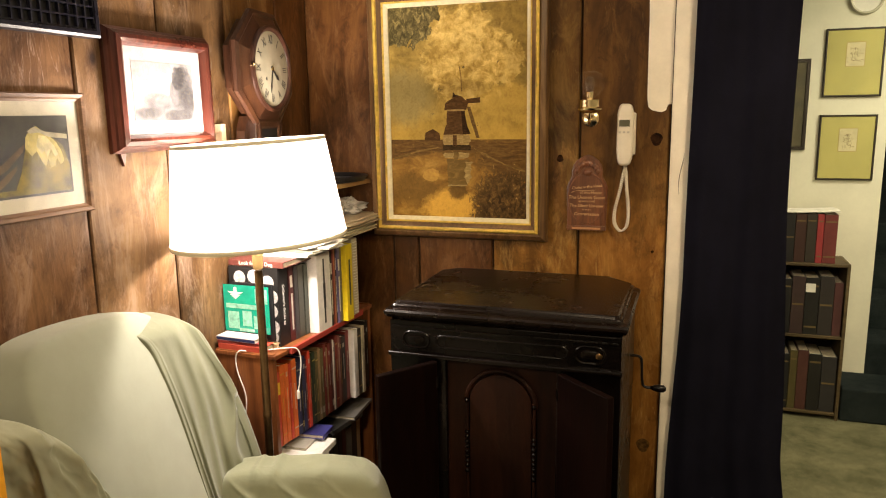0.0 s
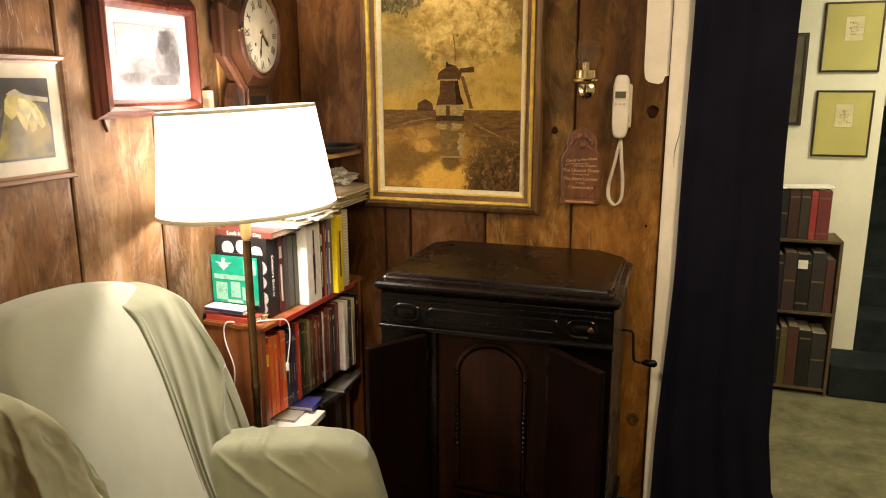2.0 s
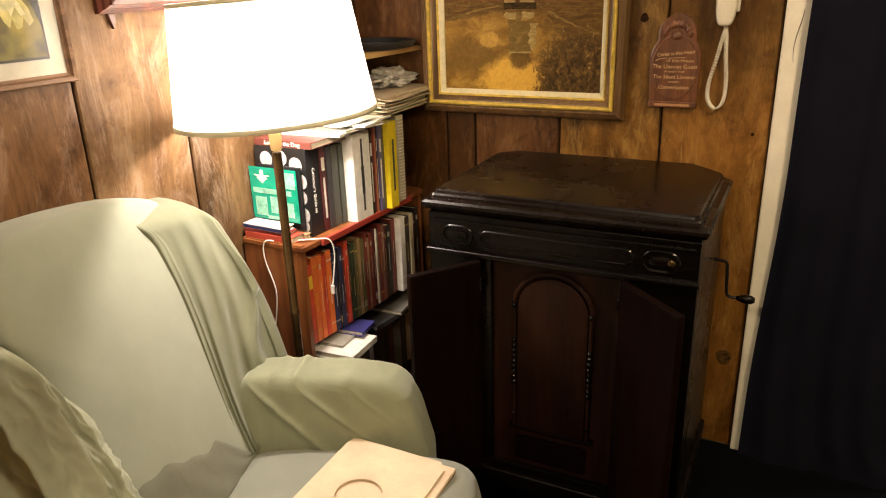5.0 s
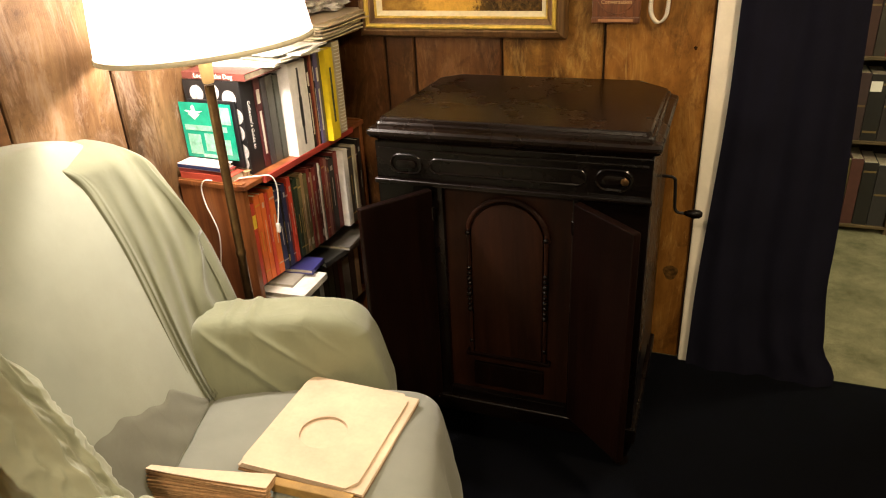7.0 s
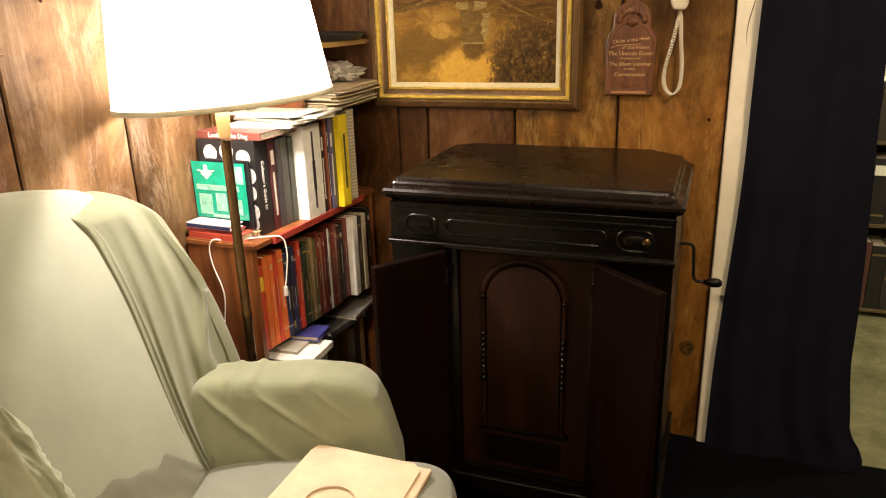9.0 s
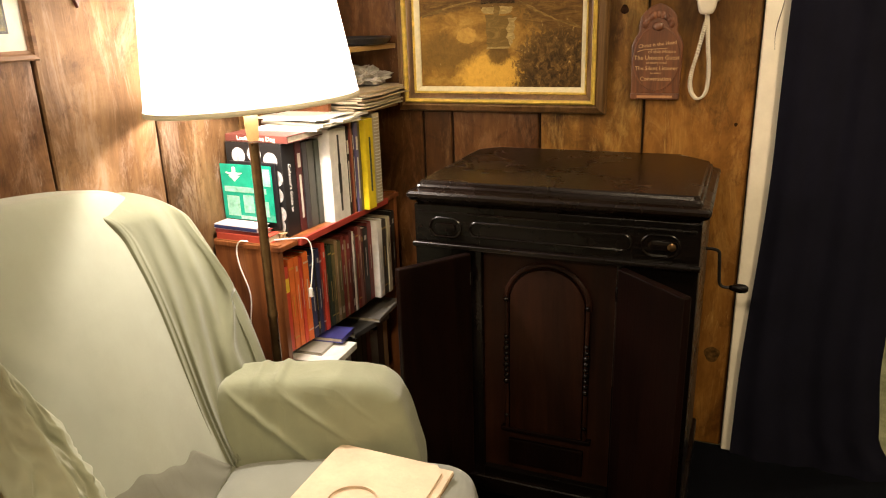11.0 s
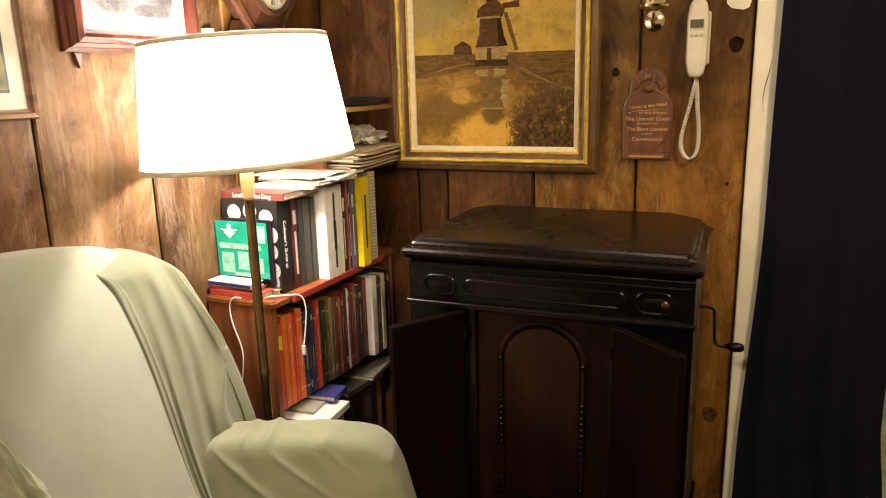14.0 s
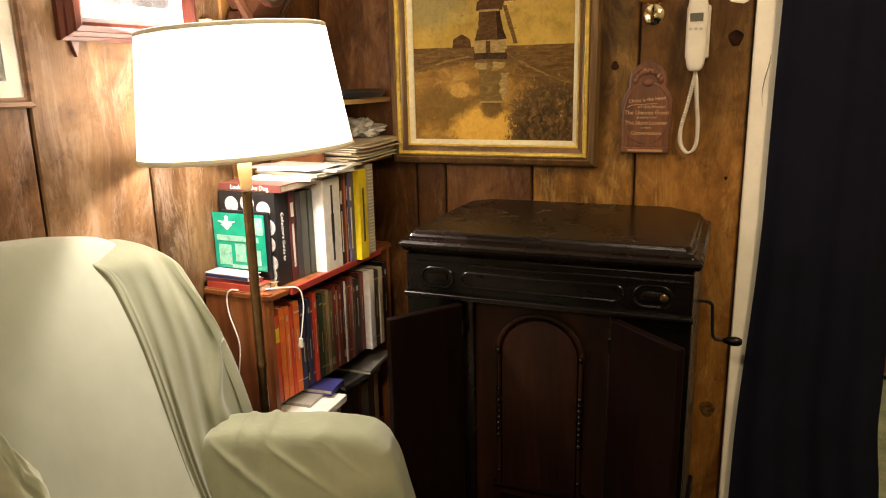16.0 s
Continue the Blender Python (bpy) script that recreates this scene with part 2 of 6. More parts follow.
REDFRAME = wood("cherry_frame", (0.046, 0.011, 0.008), (0.092, 0.021, 0.013), (0.15, 0.037, 0.021), 2, 0.28, 1.6, 0, 0.4)
OAK = wood("brown_frame", (0.10, 0.045, 0.02), (0.19, 0.095, 0.045), (0.28, 0.15, 0.075), 1, 0.45, 1.6)
DARKFRAME = wood("walnut_frame", (0.085, 0.042, 0.014), (0.16, 0.084, 0.029), (0.24, 0.132, 0.048), 2, 0.4, 1.4)
GOLD = plain("gilt", (0.78, 0.56, 0.11), 0.34, 0.4, 0.2, 40)
BRASS = plain("brass", (0.88, 0.74, 0.45), 0.16, 1.0, 0.1, 30)
POLE = plain("bronzed_brass", (0.20, 0.12, 0.055), 0.3, 0.9, 0.25, 20)
# one sheet: the lighter and darker copies hold how light falls on it
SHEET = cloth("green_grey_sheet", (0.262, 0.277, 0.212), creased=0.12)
LITCREASEDSHEET = cloth("lit_creased_sheet", (0.318, 0.332, 0.245), creased=0.9)
SHADEDARMSHEET = cloth("shaded_wrinkled_sheet", (0.222, 0.234, 0.154), creased=0.9)
SHADEDWINGSHEET = cloth("shaded_hanging_sheet", (0.164, 0.172, 0.112), creased=0.6)
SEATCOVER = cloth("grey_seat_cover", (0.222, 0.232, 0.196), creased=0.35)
SHADEDCOVER = cloth("shaded_seat_cover", (0.150, 0.150, 0.108), creased=0.5)
BLACKCLOTH = cloth("black_curtain", (0.0066, 0.0066, 0.0136), 700.0, 0.3, 0.0)
WHITEPAINT = plain("cream_paint", (0.85, 0.79, 0.66), 0.45, 0, 0.06, 9)
FARWALL = plain("far_wall_paint", (0.74, 0.72, 0.60), 0.7, 0, 0.05, 5)
CEILING = plain("ceiling_paint", (0.70, 0.68, 0.62), 0.9, 0, 0.05, 5)
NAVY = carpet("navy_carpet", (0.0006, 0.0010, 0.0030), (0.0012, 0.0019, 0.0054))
BEIGE = carpet("beige_carpet", (0.185, 0.18, 0.10), (0.36, 0.345, 0.205))
STAIRCARPET = carpet("slate_carpet", (0.022, 0.03, 0.033), (0.042, 0.054, 0.056))
BLACK = plain("black_plastic", (0.012, 0.012, 0.014), 0.35)
IRON = plain("black_iron", (0.02, 0.018, 0.018), 0.35, 0.6)
PAPER = plain("book_pages", (0.72, 0.66, 0.52), 0.85, 0, 0.15, 60, 0.5)
WHITE = plain("white_paper", (0.82, 0.80, 0.74), 0.7, 0, 0.05)
IVORY = plain("ivory_plastic", (0.72, 0.66, 0.54), 0.3, 0, 0.04, 20, 0.05)
KRAFT = plain("kraft_paper", (0.64, 0.50, 0.355), 0.85, 0, 0.10, 9, 0.3)
KRAFTDARK = plain("brown_card", (0.30, 0.17, 0.08), 0.8, 0, 0.15, 20, 0.3)
GLASS = glass("clear_glass")

# ---------------------------------------------------------------- builders
ROOT = {}
ZONE = [Matrix()]


def zone(x=0.0, y=0.0, z=0.0, turn=0.0, about=(0.0, 0.0)):
    """Sets where the next group of things stands in the room."""
    ZONE[0] = pose(x, y, z) @ pose(about[0], about[1], 0, 0, 0, turn) @ pose(-about[0], -about[1], 0)


def place(name, at=(0, 0, 0), turn=0.0, label="", category="", group="", kind="", local=False):
    """A thing: an Empty at its base. Its parts are given in the room's metres, or in its own if local."""
    ob = new(name)
    m = pose(*at, 0, 0, turn)
    ob.matrix_world = ZONE[0] @ m
    ob.empty_display_size = 0.05
    ROOT[ob.name] = Matrix() if local else m.inverted()
    return tagged(ob, label, category, group, kind)


def finish(bm, name, mat, smooth):
    me = bpy.data.meshes.new(name)
    bm.normal_update()
    bm.to_mesh(me)
    bm.free()
    me.materials.append(mat)
    if smooth:
        for p in me.polygons:
            p.use_smooth = True
        if smooth != "all":
            me.set_sharp_from_angle(angle=radians(40))
    return me


def part(name, bm, mat, parent, label="", smooth=False):
    top = parent
    while top.parent:
        top = top.parent
    m = ROOT.get(top.name)
    if m is not None:
        bmesh.ops.transform(bm, matrix=m, verts=bm.verts)
    ob = new(name, finish(bm, name, mat, smooth))
    ob.parent = parent
    return tagged(ob, label)


def solo(name, bm, mat, label="", category="", group="", kind="", smooth=False, origin=None):
    """A thing, or a piece of the setting, of one mesh, in the room's metres."""
    o = Vector(origin or (0, 0, 0))
    if origin:
        bmesh.ops.translate(bm, verts=bm.verts, vec=-o)
    ob = new(name, finish(bm, name, mat, smooth))
    ob.matrix_world = ZONE[0] @ Matrix.Translation(o)
    ROOT[ob.name] = Matrix.Translation(-o)
    return tagged(ob, label, category, group, kind)


def box(x0, x1, y0, y1, z0, z1, bev=0.0, seg=2, bm=None, m=None):
    """A block between two corners, with its edges rounded by bev."""
    b = bm or bmesh.new()
    at = Matrix.Translation(((x0 + x1) / 2, (y0 + y1) / 2, (z0 + z1) / 2)) @ Matrix.Diagonal((abs(x1 - x0), abs(y1 - y0), abs(z1 - z0), 1))
    got = bmesh.ops.create_cube(b, size=1, matrix=at)
    verts = got["verts"]
    if bev > 0:
        edges = list({e for v in verts for e in v.link_edges})
        out = bmesh.ops.bevel(b, geom=edges, offset=bev, segments=seg, profile=0.6, affect="EDGES", clamp_overlap=True)
        verts = list({v for v in out["verts"]} | {v for v in verts if v.is_valid})
    if m is not None:
        bmesh.ops.transform(b, matrix=m, verts=verts)
    return b


def lathe(profile, n=32, at=(0, 0, 0), bm=None, m=None):
    """A turned form: (radius, height) pairs from the bottom up."""
    b = bm or bmesh.new()
    rings, new_verts = [], []
    for r, z in profile:
        ring = [b.verts.new((at[0] + r * math.cos(2 * math.pi * k / n), at[1] + r * math.sin(2 * math.pi * k / n), at[2] + z)) for k in range(n)]
        rings.append(ring)
        new_verts += ring
    for lo, hi in zip(rings, rings[1:]):
        for k in range(n):
            b.faces.new((lo[k], lo[(k + 1) % n], hi[(k + 1) % n], hi[k]))
    b.faces.new(list(reversed(rings[0])))
    b.faces.new(rings[-1])
    if m is not None:
        bmesh.ops.transform(b, matrix=m, verts=new_verts)
    return b


def curve_points(points, steps=8):
    """Points of a smooth line through the given ones."""
    p = [Vector(q) for q in points]
    p = [2 * p[0] - p[1]] + p + [2 * p[-1] - p[-2]]
    out = []
    for a, b, c, d in zip(p, p[1:], p[2:], p[3:]):
        for k in range(steps):
            s = k / steps
            out.append(0.5 * (2 * b + (c - a) * s + (2 * a - 5 * b + 4 * c - d) * s * s + (3 * b - a - 3 * c + d) * s ** 3))
    return out + [p[-2]]


def tube(points, radius, n=10, steps=8, bm=None):
    """A round bar along a smooth line; radius is a number or a function of the way along."""
    b = bm or bmesh.new()
    line = curve_points(points, steps) if steps > 1 else [Vector(q) for q in points]
    side = Vector((0.31, 0.83, 0.46)).normalized()
    rings = []
    for k, p in enumerate(line):
        d = (line[min(k + 1, len(line) - 1)] - line[max(k - 1, 0)]).normalized()
        side = (side - d * side.dot(d)).normalized()
        up = d.cross(side)
        r = radius(k / (len(line) - 1)) if callable(radius) else radius
        rings.append([b.verts.new(p + r * (side * math.cos(2 * math.pi * j / n) + up * math.sin(2 * math.pi * j / n))) for j in range(n)])
    for lo, hi in zip(rings, rings[1:]):
        for j in range(n):
            b.faces.new((lo[j], lo[(j + 1) % n], hi[(j + 1) % n], hi[j]))
    b.faces.new(list(reversed(rings[0])))
    b.faces.new(rings[-1])
    return b


def prism(outline, lo, hi, axis="y", bev=0.0, bm=None):
    """An outline of (across, up) pairs pushed from lo to hi along an axis. y: across is x; x: across is y; z: (x, y)."""
    b = bm or bmesh.new()
    pos = {"y": lambda a, c, w: (a, w, c), "x": lambda a, c, w: (w, a, c), "z": lambda a, c, w: (a, c, w)}[axis]
    one, two = [b.verts.new(pos(a, c, lo)) for a, c in outline], [b.verts.new(pos(a, c, hi)) for a, c in outline]
    n = len(outline)
    f = [b.faces.new(one), b.faces.new(list(reversed(two)))]
    for k in range(n):
        f.append(b.faces.new((one[(k + 1) % n], one[k], two[k], two[(k + 1) % n])))
    bmesh.ops.recalc_face_normals(b, faces=f)
    if bev:
        edges = [e for face in f[:2] for e in face.edges]
        bmesh.ops.bevel(b, geom=edges, offset=bev, segments=2, profile=0.6, affect="EDGES", clamp_overlap=True)
    return b


def sheet(fn, nu, nv, bm=None):
    """A surface of nu x nv steps over the unit square."""
    b = bm or bmesh.new()
    grid = [[b.verts.new(fn(i / nu, j / nv)) for j in range(nv + 1)] for i in range(nu + 1)]
    for i in range(nu):
        for j in range(nv):
            b.faces.new((grid[i][j], grid[i + 1][j], grid[i + 1][j + 1], grid[i][j + 1]))
    return b


def moulding(y0, y1, z0, z1, profile, axis="x", bm=None):
    """A mitred frame round an opening: profile is (inset, depth) pairs; depth grows away from the wall."""
    b = bm or bmesh.new()
    loops = []
    for inset, depth in profile:
        a = (y0 + inset, z0 + inset), (y1 - inset, z0 + inset), (y1 - inset, z1 - inset), (y0 + inset, z1 - inset)
        loops.append([b.verts.new((depth, p, q) if axis == "x" else (p, depth, q)) for p, q in a])
    fs = []
    for lo, hi in zip(loops, loops[1:]):
        for k in range(4):
            fs.append(b.faces.new((lo[k], lo[(k + 1) % 4], hi[(k + 1) % 4], hi[k])))
    bmesh.ops.recalc_face_normals(b, faces=fs)
    return b


def wording(text, size, m, mat, parent, name="lettering", label="", depth=0.0006):
    """Letters of the built-in font as a mesh, centred, in the pose m."""
    cu = bpy.data.curves.new(name, "FONT")
    cu.body, cu.size, cu.extrude, cu.align_x, cu.align_y, cu.resolution_u = text, size, depth, "CENTER", "CENTER", 2
    tmp = bpy.data.objects.new(name, cu)
    scene.collection.objects.link(tmp)
    me = bpy.data.meshes.new_from_object(tmp.evaluated_get(bpy.context.evaluated_depsgraph_get()))
    bpy.data.objects.remove(tmp)
    top = parent
    while top.parent:
        top = top.parent
    me.transform(ROOT.get(top.name, Matrix()) @ m)
    me.materials.clear()
    me.materials.append(mat)
    ob = new(name, me)
    ob.parent = parent
    return tagged(ob, label)


def smoothstep(a, b, x):
    t = max(0.0, min(1.0, (x - a) / (b - a)))
    return t * t * (3 - 2 * t)

# ---------------------------------------------------------------- structure
TOP = 2.4
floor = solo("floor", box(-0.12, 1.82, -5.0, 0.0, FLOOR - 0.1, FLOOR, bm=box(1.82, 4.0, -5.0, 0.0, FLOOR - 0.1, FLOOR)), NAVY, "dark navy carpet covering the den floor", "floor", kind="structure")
far_floor = solo("floor_hall", box(0.4, 1.82, 0.0, 3.6, FLOOR - 0.1, FLOOR, bm=box(1.82, 4.0, 0.0, 3.6, FLOOR - 0.1, FLOOR)), BEIGE, "worn beige carpet in the hall beyond the doorway", "floor", kind="structure")
ceiling = solo("ceiling", box(-0.12, 4.0, -5.0, 3.6, TOP, TOP + 0.1), CEILING, "plain off-white ceiling", "ceiling", kind="structure")
wall_left = solo("wall_left", box(-0.12, -0.016, -5.0, 0.12, FLOOR, TOP), BACKING, "wall clad in wide knotty pine boards", "wall", kind="structure")
wall_back = solo("wall_back", box(-0.016, 1.438, 0.016, 0.12, FLOOR, TOP), BACKING, "wall clad in wide knotty pine boards", "wall", kind="structure")
wall_side = solo("wall_side", box(2.42, 4.0, 0.0, 0.12, FLOOR, TOP), FARWALL, "plain painted wall beside the doorway", "wall", kind="structure")
lintel = solo("wall_lintel", box(1.438, 2.42, 0.0, 0.12, 2.12, TOP), FARWALL, "plain wall over the doorway", "wall", kind="structure")
wall_right = solo("wall_right", box(4.0, 4.1, -5.0, 3.6, FLOOR, TOP), FARWALL, "plain painted wall", "wall", kind="structure")
wall_front = solo("wall_front", box(-0.12, 4.0, -5.1, -5.0, FLOOR, TOP), FARWALL, "plain painted wall", "wall", kind="structure")
hall_wall = solo("wall_hall", box(0.4, 2.452, 1.58, 1.70, FLOOR, TOP), FARWALL, "cream painted hall wall hung with pictures", "wall", kind="structure")
hall_end = solo("wall_hall_end", box(0.3, 0.4, 0.12, 3.6, FLOOR, TOP), FARWALL, "plain painted hall wall", "wall", kind="structure")
hall_far = solo("wall_hall_far", box(0.4, 4.0, 3.6, 3.7, FLOOR, TOP), FARWALL, "plain painted stair wall", "wall", kind="structure")


def plank(parent, a, b, axis, mat):
    """One board of the panelling, from a to b along its wall."""
    gap, bev = 0.0035, 0.004
    if axis == "x":
        bm = box(a + gap, b - gap, 0.0, 0.016, FLOOR, TOP, bev, 1)
    else:
        bm = box(-0.016, 0.0, a + gap, b - gap, FLOOR, TOP, bev, 1)
    ob = new("board", finish(bm, "board", mat, False))
    ob.parent = parent
    return ob


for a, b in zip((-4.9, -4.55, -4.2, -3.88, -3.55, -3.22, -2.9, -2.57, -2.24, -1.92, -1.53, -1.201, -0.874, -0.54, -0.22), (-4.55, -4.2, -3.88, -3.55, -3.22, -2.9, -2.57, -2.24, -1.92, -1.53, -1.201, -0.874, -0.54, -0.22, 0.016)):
    plank(wall_left, a, b, "y", LAMPSIDEPANEL if a < -0.7 else PANEL if a < -0.3 else SHADEPANEL)
# shade in the corner and beside the cabinet is put into the board tones
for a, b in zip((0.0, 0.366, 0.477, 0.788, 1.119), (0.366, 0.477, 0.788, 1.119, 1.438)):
    plank(wall_back, a, b, "x", DIMPANEL if a > 1.1 else TOPDARKPANEL if a > 0.75 else SHADEPANEL)

# the doorway's painted trim, with its crack
trim = solo("trim", box(1.439, 1.510, -0.022, 0.12, FLOOR, 2.12, 0.003, 1), WHITEPAINT, "cream painted door trim with a crack", "door trim", kind="structure")
part("crack", tube([(1.486, -0.0225, 1.345), (1.485, -0.0225, 1.33), (1.482, -0.0225, 1.31), (1.474, -0.0225, 1.27), (1.471, -0.0225, 1.235), (1.474, -0.0225, 1.2)], lambda s: 0.0005 + 0.0007 * math.sin(math.pi * s) ** 2, 6), BACKING, trim)
trim_right = solo("trim_right", box(2.35, 2.42, -0.022, 0.12, FLOOR, 2.12, 0.003, 1), WHITEPAINT, "cream painted door trim", "door trim", kind="structure")
random.seed(5)
edge = [(1.436, 1.515), (1.424, 1.512), (1.418, 1.493), (1.404, 1.487), (1.386, 1.490), (1.370, 1.494), (1.358, 1.506), (1.354, 1.53)]
edge += [(1.352 - 0.010 * k / 10 + random.uniform(-0.003, 0.003), 1.56 + 0.08 * k) for k in range(11)] + [(1.436, 2.36)]
paint_patch = solo("paint_patch", prism(edge, -0.0015, 0.002, "y"), WHITEPAINT, "patch of cream paint brushed over the pine boards", "paint patch", kind="structure")

# hall stairs
for k in range(8):
    y0, h = 1.30 if k == 0 else 1.58 + 0.26 * (k - 1), FLOOR + 0.18 * (k + 1)
    solo("stair_step", box(2.30 if k == 0 else 2.453, 3.4, y0, 3.6 if k else 1.5795, FLOOR, h, 0.012, 2), STAIRCARPET, "stair step covered in slate blue-grey carpet", "stairs", "stairs in the hall", kind="structure")

# ---------------------------------------------------------------- curtain
def curtain():
    def fn(u, v, off=0.0):
        z = FLOOR + 0.006 + 2.2 * v
        left = 1.503 - 0.036 * smoothstep(0.95, 0.1, z)
        right = 1.824 + 0.034 * smoothstep(1.3, 0.2, z) + 0.030 * smoothstep(0.3, 0.0, z) + 0.050 * smoothstep(0.04, -0.07, z)
        x = left + (right - left) * u
        fold = math.sin(u * 27 + 0.9 * math.sin(v * 4)) * 0.010 + math.sin(u * 11 + 2 + v * 1.3) * 0.014
        fold *= 0.36 + 0.38 * (1 - v)
        return (x + 0.003 * math.sin(v * 9 + u * 5), -0.055 + fold * 0.8 + off, z)
    bm = sheet(lambda u, v: fn(u, v), 110, 60)
    sheet(lambda u, v: fn(u, v, 0.004), 110, 60, bm)
    return solo("curtain", bm, BLACKCLOTH, "plain black curtain hanging across the doorway", "curtain", smooth="all", origin=(1.68, -0.05, FLOOR))


curtain()

# ---------------------------------------------------------------- record player cabinet
def stadium(x0, x1, z0, z1, n=10):
    r, zc = (z1 - z0) / 2, (z0 + z1) / 2
    right = [(x1 - r + r * math.sin(math.pi * k / n), zc - r * math.cos(math.pi * k / n)) for k in range(n + 1)]
    left = [(x0 + r - r * math.sin(math.pi * k / n), zc + r * math.cos(math.pi * k / n)) for k in range(n + 1)]
    return right + left


def bead_ring(outline, y, r, bm):
    tube([(a, y, c) for a, c in outline] + [(outline[0][0], y, outline[0][1])], r, 6, 1, bm)


def phonograph():
    c = place("phonograph_cabinet", (0.982, -0.386, FLOOR), 0.0, "dark mahogany wind-up record player cabinet with open doors", "record cabinet", local=True)
    W, D = 0.363, 0.258
    ROOT[c.name] = Matrix.Translation((0, 0, -FLOOR - 0.019))
    body = box(-W, W, -D + 0.03, D, 0.07, 0.868, 0.004)
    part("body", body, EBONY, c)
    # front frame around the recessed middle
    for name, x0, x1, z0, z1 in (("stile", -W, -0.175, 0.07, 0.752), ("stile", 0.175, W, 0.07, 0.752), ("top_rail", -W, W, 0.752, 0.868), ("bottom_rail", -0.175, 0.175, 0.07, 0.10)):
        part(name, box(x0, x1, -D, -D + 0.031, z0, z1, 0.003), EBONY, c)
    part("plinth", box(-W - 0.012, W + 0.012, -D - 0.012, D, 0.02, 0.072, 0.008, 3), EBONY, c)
    for sx in (-1, 1):
        for sy in (-1, 1):
            part("foot", lathe([(0.018, 0), (0.026, 0.008), (0.020, 0.03), (0.032, 0.07), (0.034, 0.10), (0.03, 0.118)], 16, (sx * (W - 0.03), sy * (D - 0.04), FLOOR + 0.019)), EBONY, c)
    # lid: a moulded edge, a cove and the raised top
    lid = bmesh.new()
    prof = [(0.004, 0.868), (0.0, 0.874), (-0.012, 0.880), (-0.018, 0.890), (-0.018, 0.898), (-0.012, 0.904), (-0.004, 0.906), (0.002, 0.908), (0.003, 0.914), (0.006, 0.919), (0.010, 0.9195), (0.012, 0.926), (0.016, 0.929)]
    loops = []
    for inset, z in prof:
        x, y, r, cut = W - inset, D - inset + 0.03, 0.012, 0.085
        pts = []
        for cx, cy, a0 in ((x - r, inset - D + r, -90), (-x + r, inset - D + r, 180)):
            ring = [(cx + r * math.cos(radians(a0 + 22.5 * k)), cy + r * math.sin(radians(a0 + 22.5 * k))) for k in range(5)]
            pts += ring if a0 < 0 else [(x, y - cut), (x - cut, y), (-x + cut * 0.6, y), (-x, y - cut * 0.6)] + ring
        loops.append([lid.verts.new((px, py, z)) for px, py in pts])
    n = len(loops[0])
    for lo, hi in zip(loops, loops[1:]):
        for k in range(n):
            lid.faces.new((lo[k], lo[(k + 1) % n], hi[(k + 1) % n], hi[k]))
    lid.faces.new(loops[-1])
    lid.faces.new(list(reversed(loops[0])))
    part("lid", lid, LIDWOOD, c, "glossy dark lid with a moulded edge")
    # frieze: mouldings and lozenges
    part("rail_moulding", box(-W - 0.004, W + 0.004, -D - 0.014, -D + 0.004, 0.752, 0.766, 0.005, 3), EBONY, c)
    part("upper_moulding", box(-W + 0.01, W - 0.01, -D - 0.005, -D + 0.002, 0.845, 0.851, 0.002, 2), EBONY, c)
    for x0, x1 in ((-0.317, -0.231), (0.231, 0.317)):
        bm = bmesh.new()
        bead_ring(stadium(x0, x1, 0.783, 0.833), -D - 0.001, 0.004, bm)
        prism(stadium(x0 + 0.014, x1 - 0.014, 0.795, 0.821), -D - 0.006, -D + 0.002, "y", 0.003, bm)
        part("lozenge_moulding", bm, EBONY, c, smooth=True)
    bm = bmesh.new()
    bead_ring(stadium(-0.206, 0.206, 0.789, 0.827), -D - 0.001, 0.0035, bm)
    part("long_moulding", bm, EBONY, c, smooth=True)
    part("keyhole_plate", lathe([(0.009, 0), (0.010, 0.002), (0.006, 0.004), (0.002, 0.0045)], 20, m=Matrix.Translation((0.300, -D - 0.006, 0.808)) @ pose(0, 0, 0, 90)), POLE, c, "small dark brass keyhole plate", True)
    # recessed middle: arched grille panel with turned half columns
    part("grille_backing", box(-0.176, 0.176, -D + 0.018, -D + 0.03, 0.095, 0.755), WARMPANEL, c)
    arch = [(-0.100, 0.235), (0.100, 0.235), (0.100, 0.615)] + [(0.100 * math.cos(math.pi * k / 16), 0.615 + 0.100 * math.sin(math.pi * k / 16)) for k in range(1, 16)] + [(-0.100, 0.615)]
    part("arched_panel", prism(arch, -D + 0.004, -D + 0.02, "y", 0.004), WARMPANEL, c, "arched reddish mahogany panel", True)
    rim = bmesh.new()
    tube([(0.112 * math.cos(math.pi * k / 20), -D + 0.010, 0.615 + 0.112 * math.sin(math.pi * k / 20)) for k in range(21)], 0.007, 8, 1, rim)
    part("arch_moulding", rim, WARMPANEL, c, smooth=True)
    for sx in (-1, 1):
        col = part("turned_column", tube([(sx * 0.108, -D + 0.006, 0.24), (sx * 0.108, -D + 0.006, 0.635)], 0.0055, 8, 1), WARMPANEL, c, "turned half column with glossy beads", True)
        for z, r in [(0.385 + k * 0.0165, 0.0068 if k % 3 else 0.0082) for k in range(9)] + [(0.278, 0.006), (0.624, 0.007)]:
            bm = bmesh.new()
            bmesh.ops.create_icosphere(bm, subdivisions=2, radius=r, matrix=Matrix.Translation((sx * 0.108, -D + 0.001, z)))
            part("bead", bm, EBONY, col, "", True)
    part("lower_moulding", box(-0.125, 0.125, -D - 0.002, -D + 0.02, 0.228, 0.240, 0.003), MAHOGANY, c)
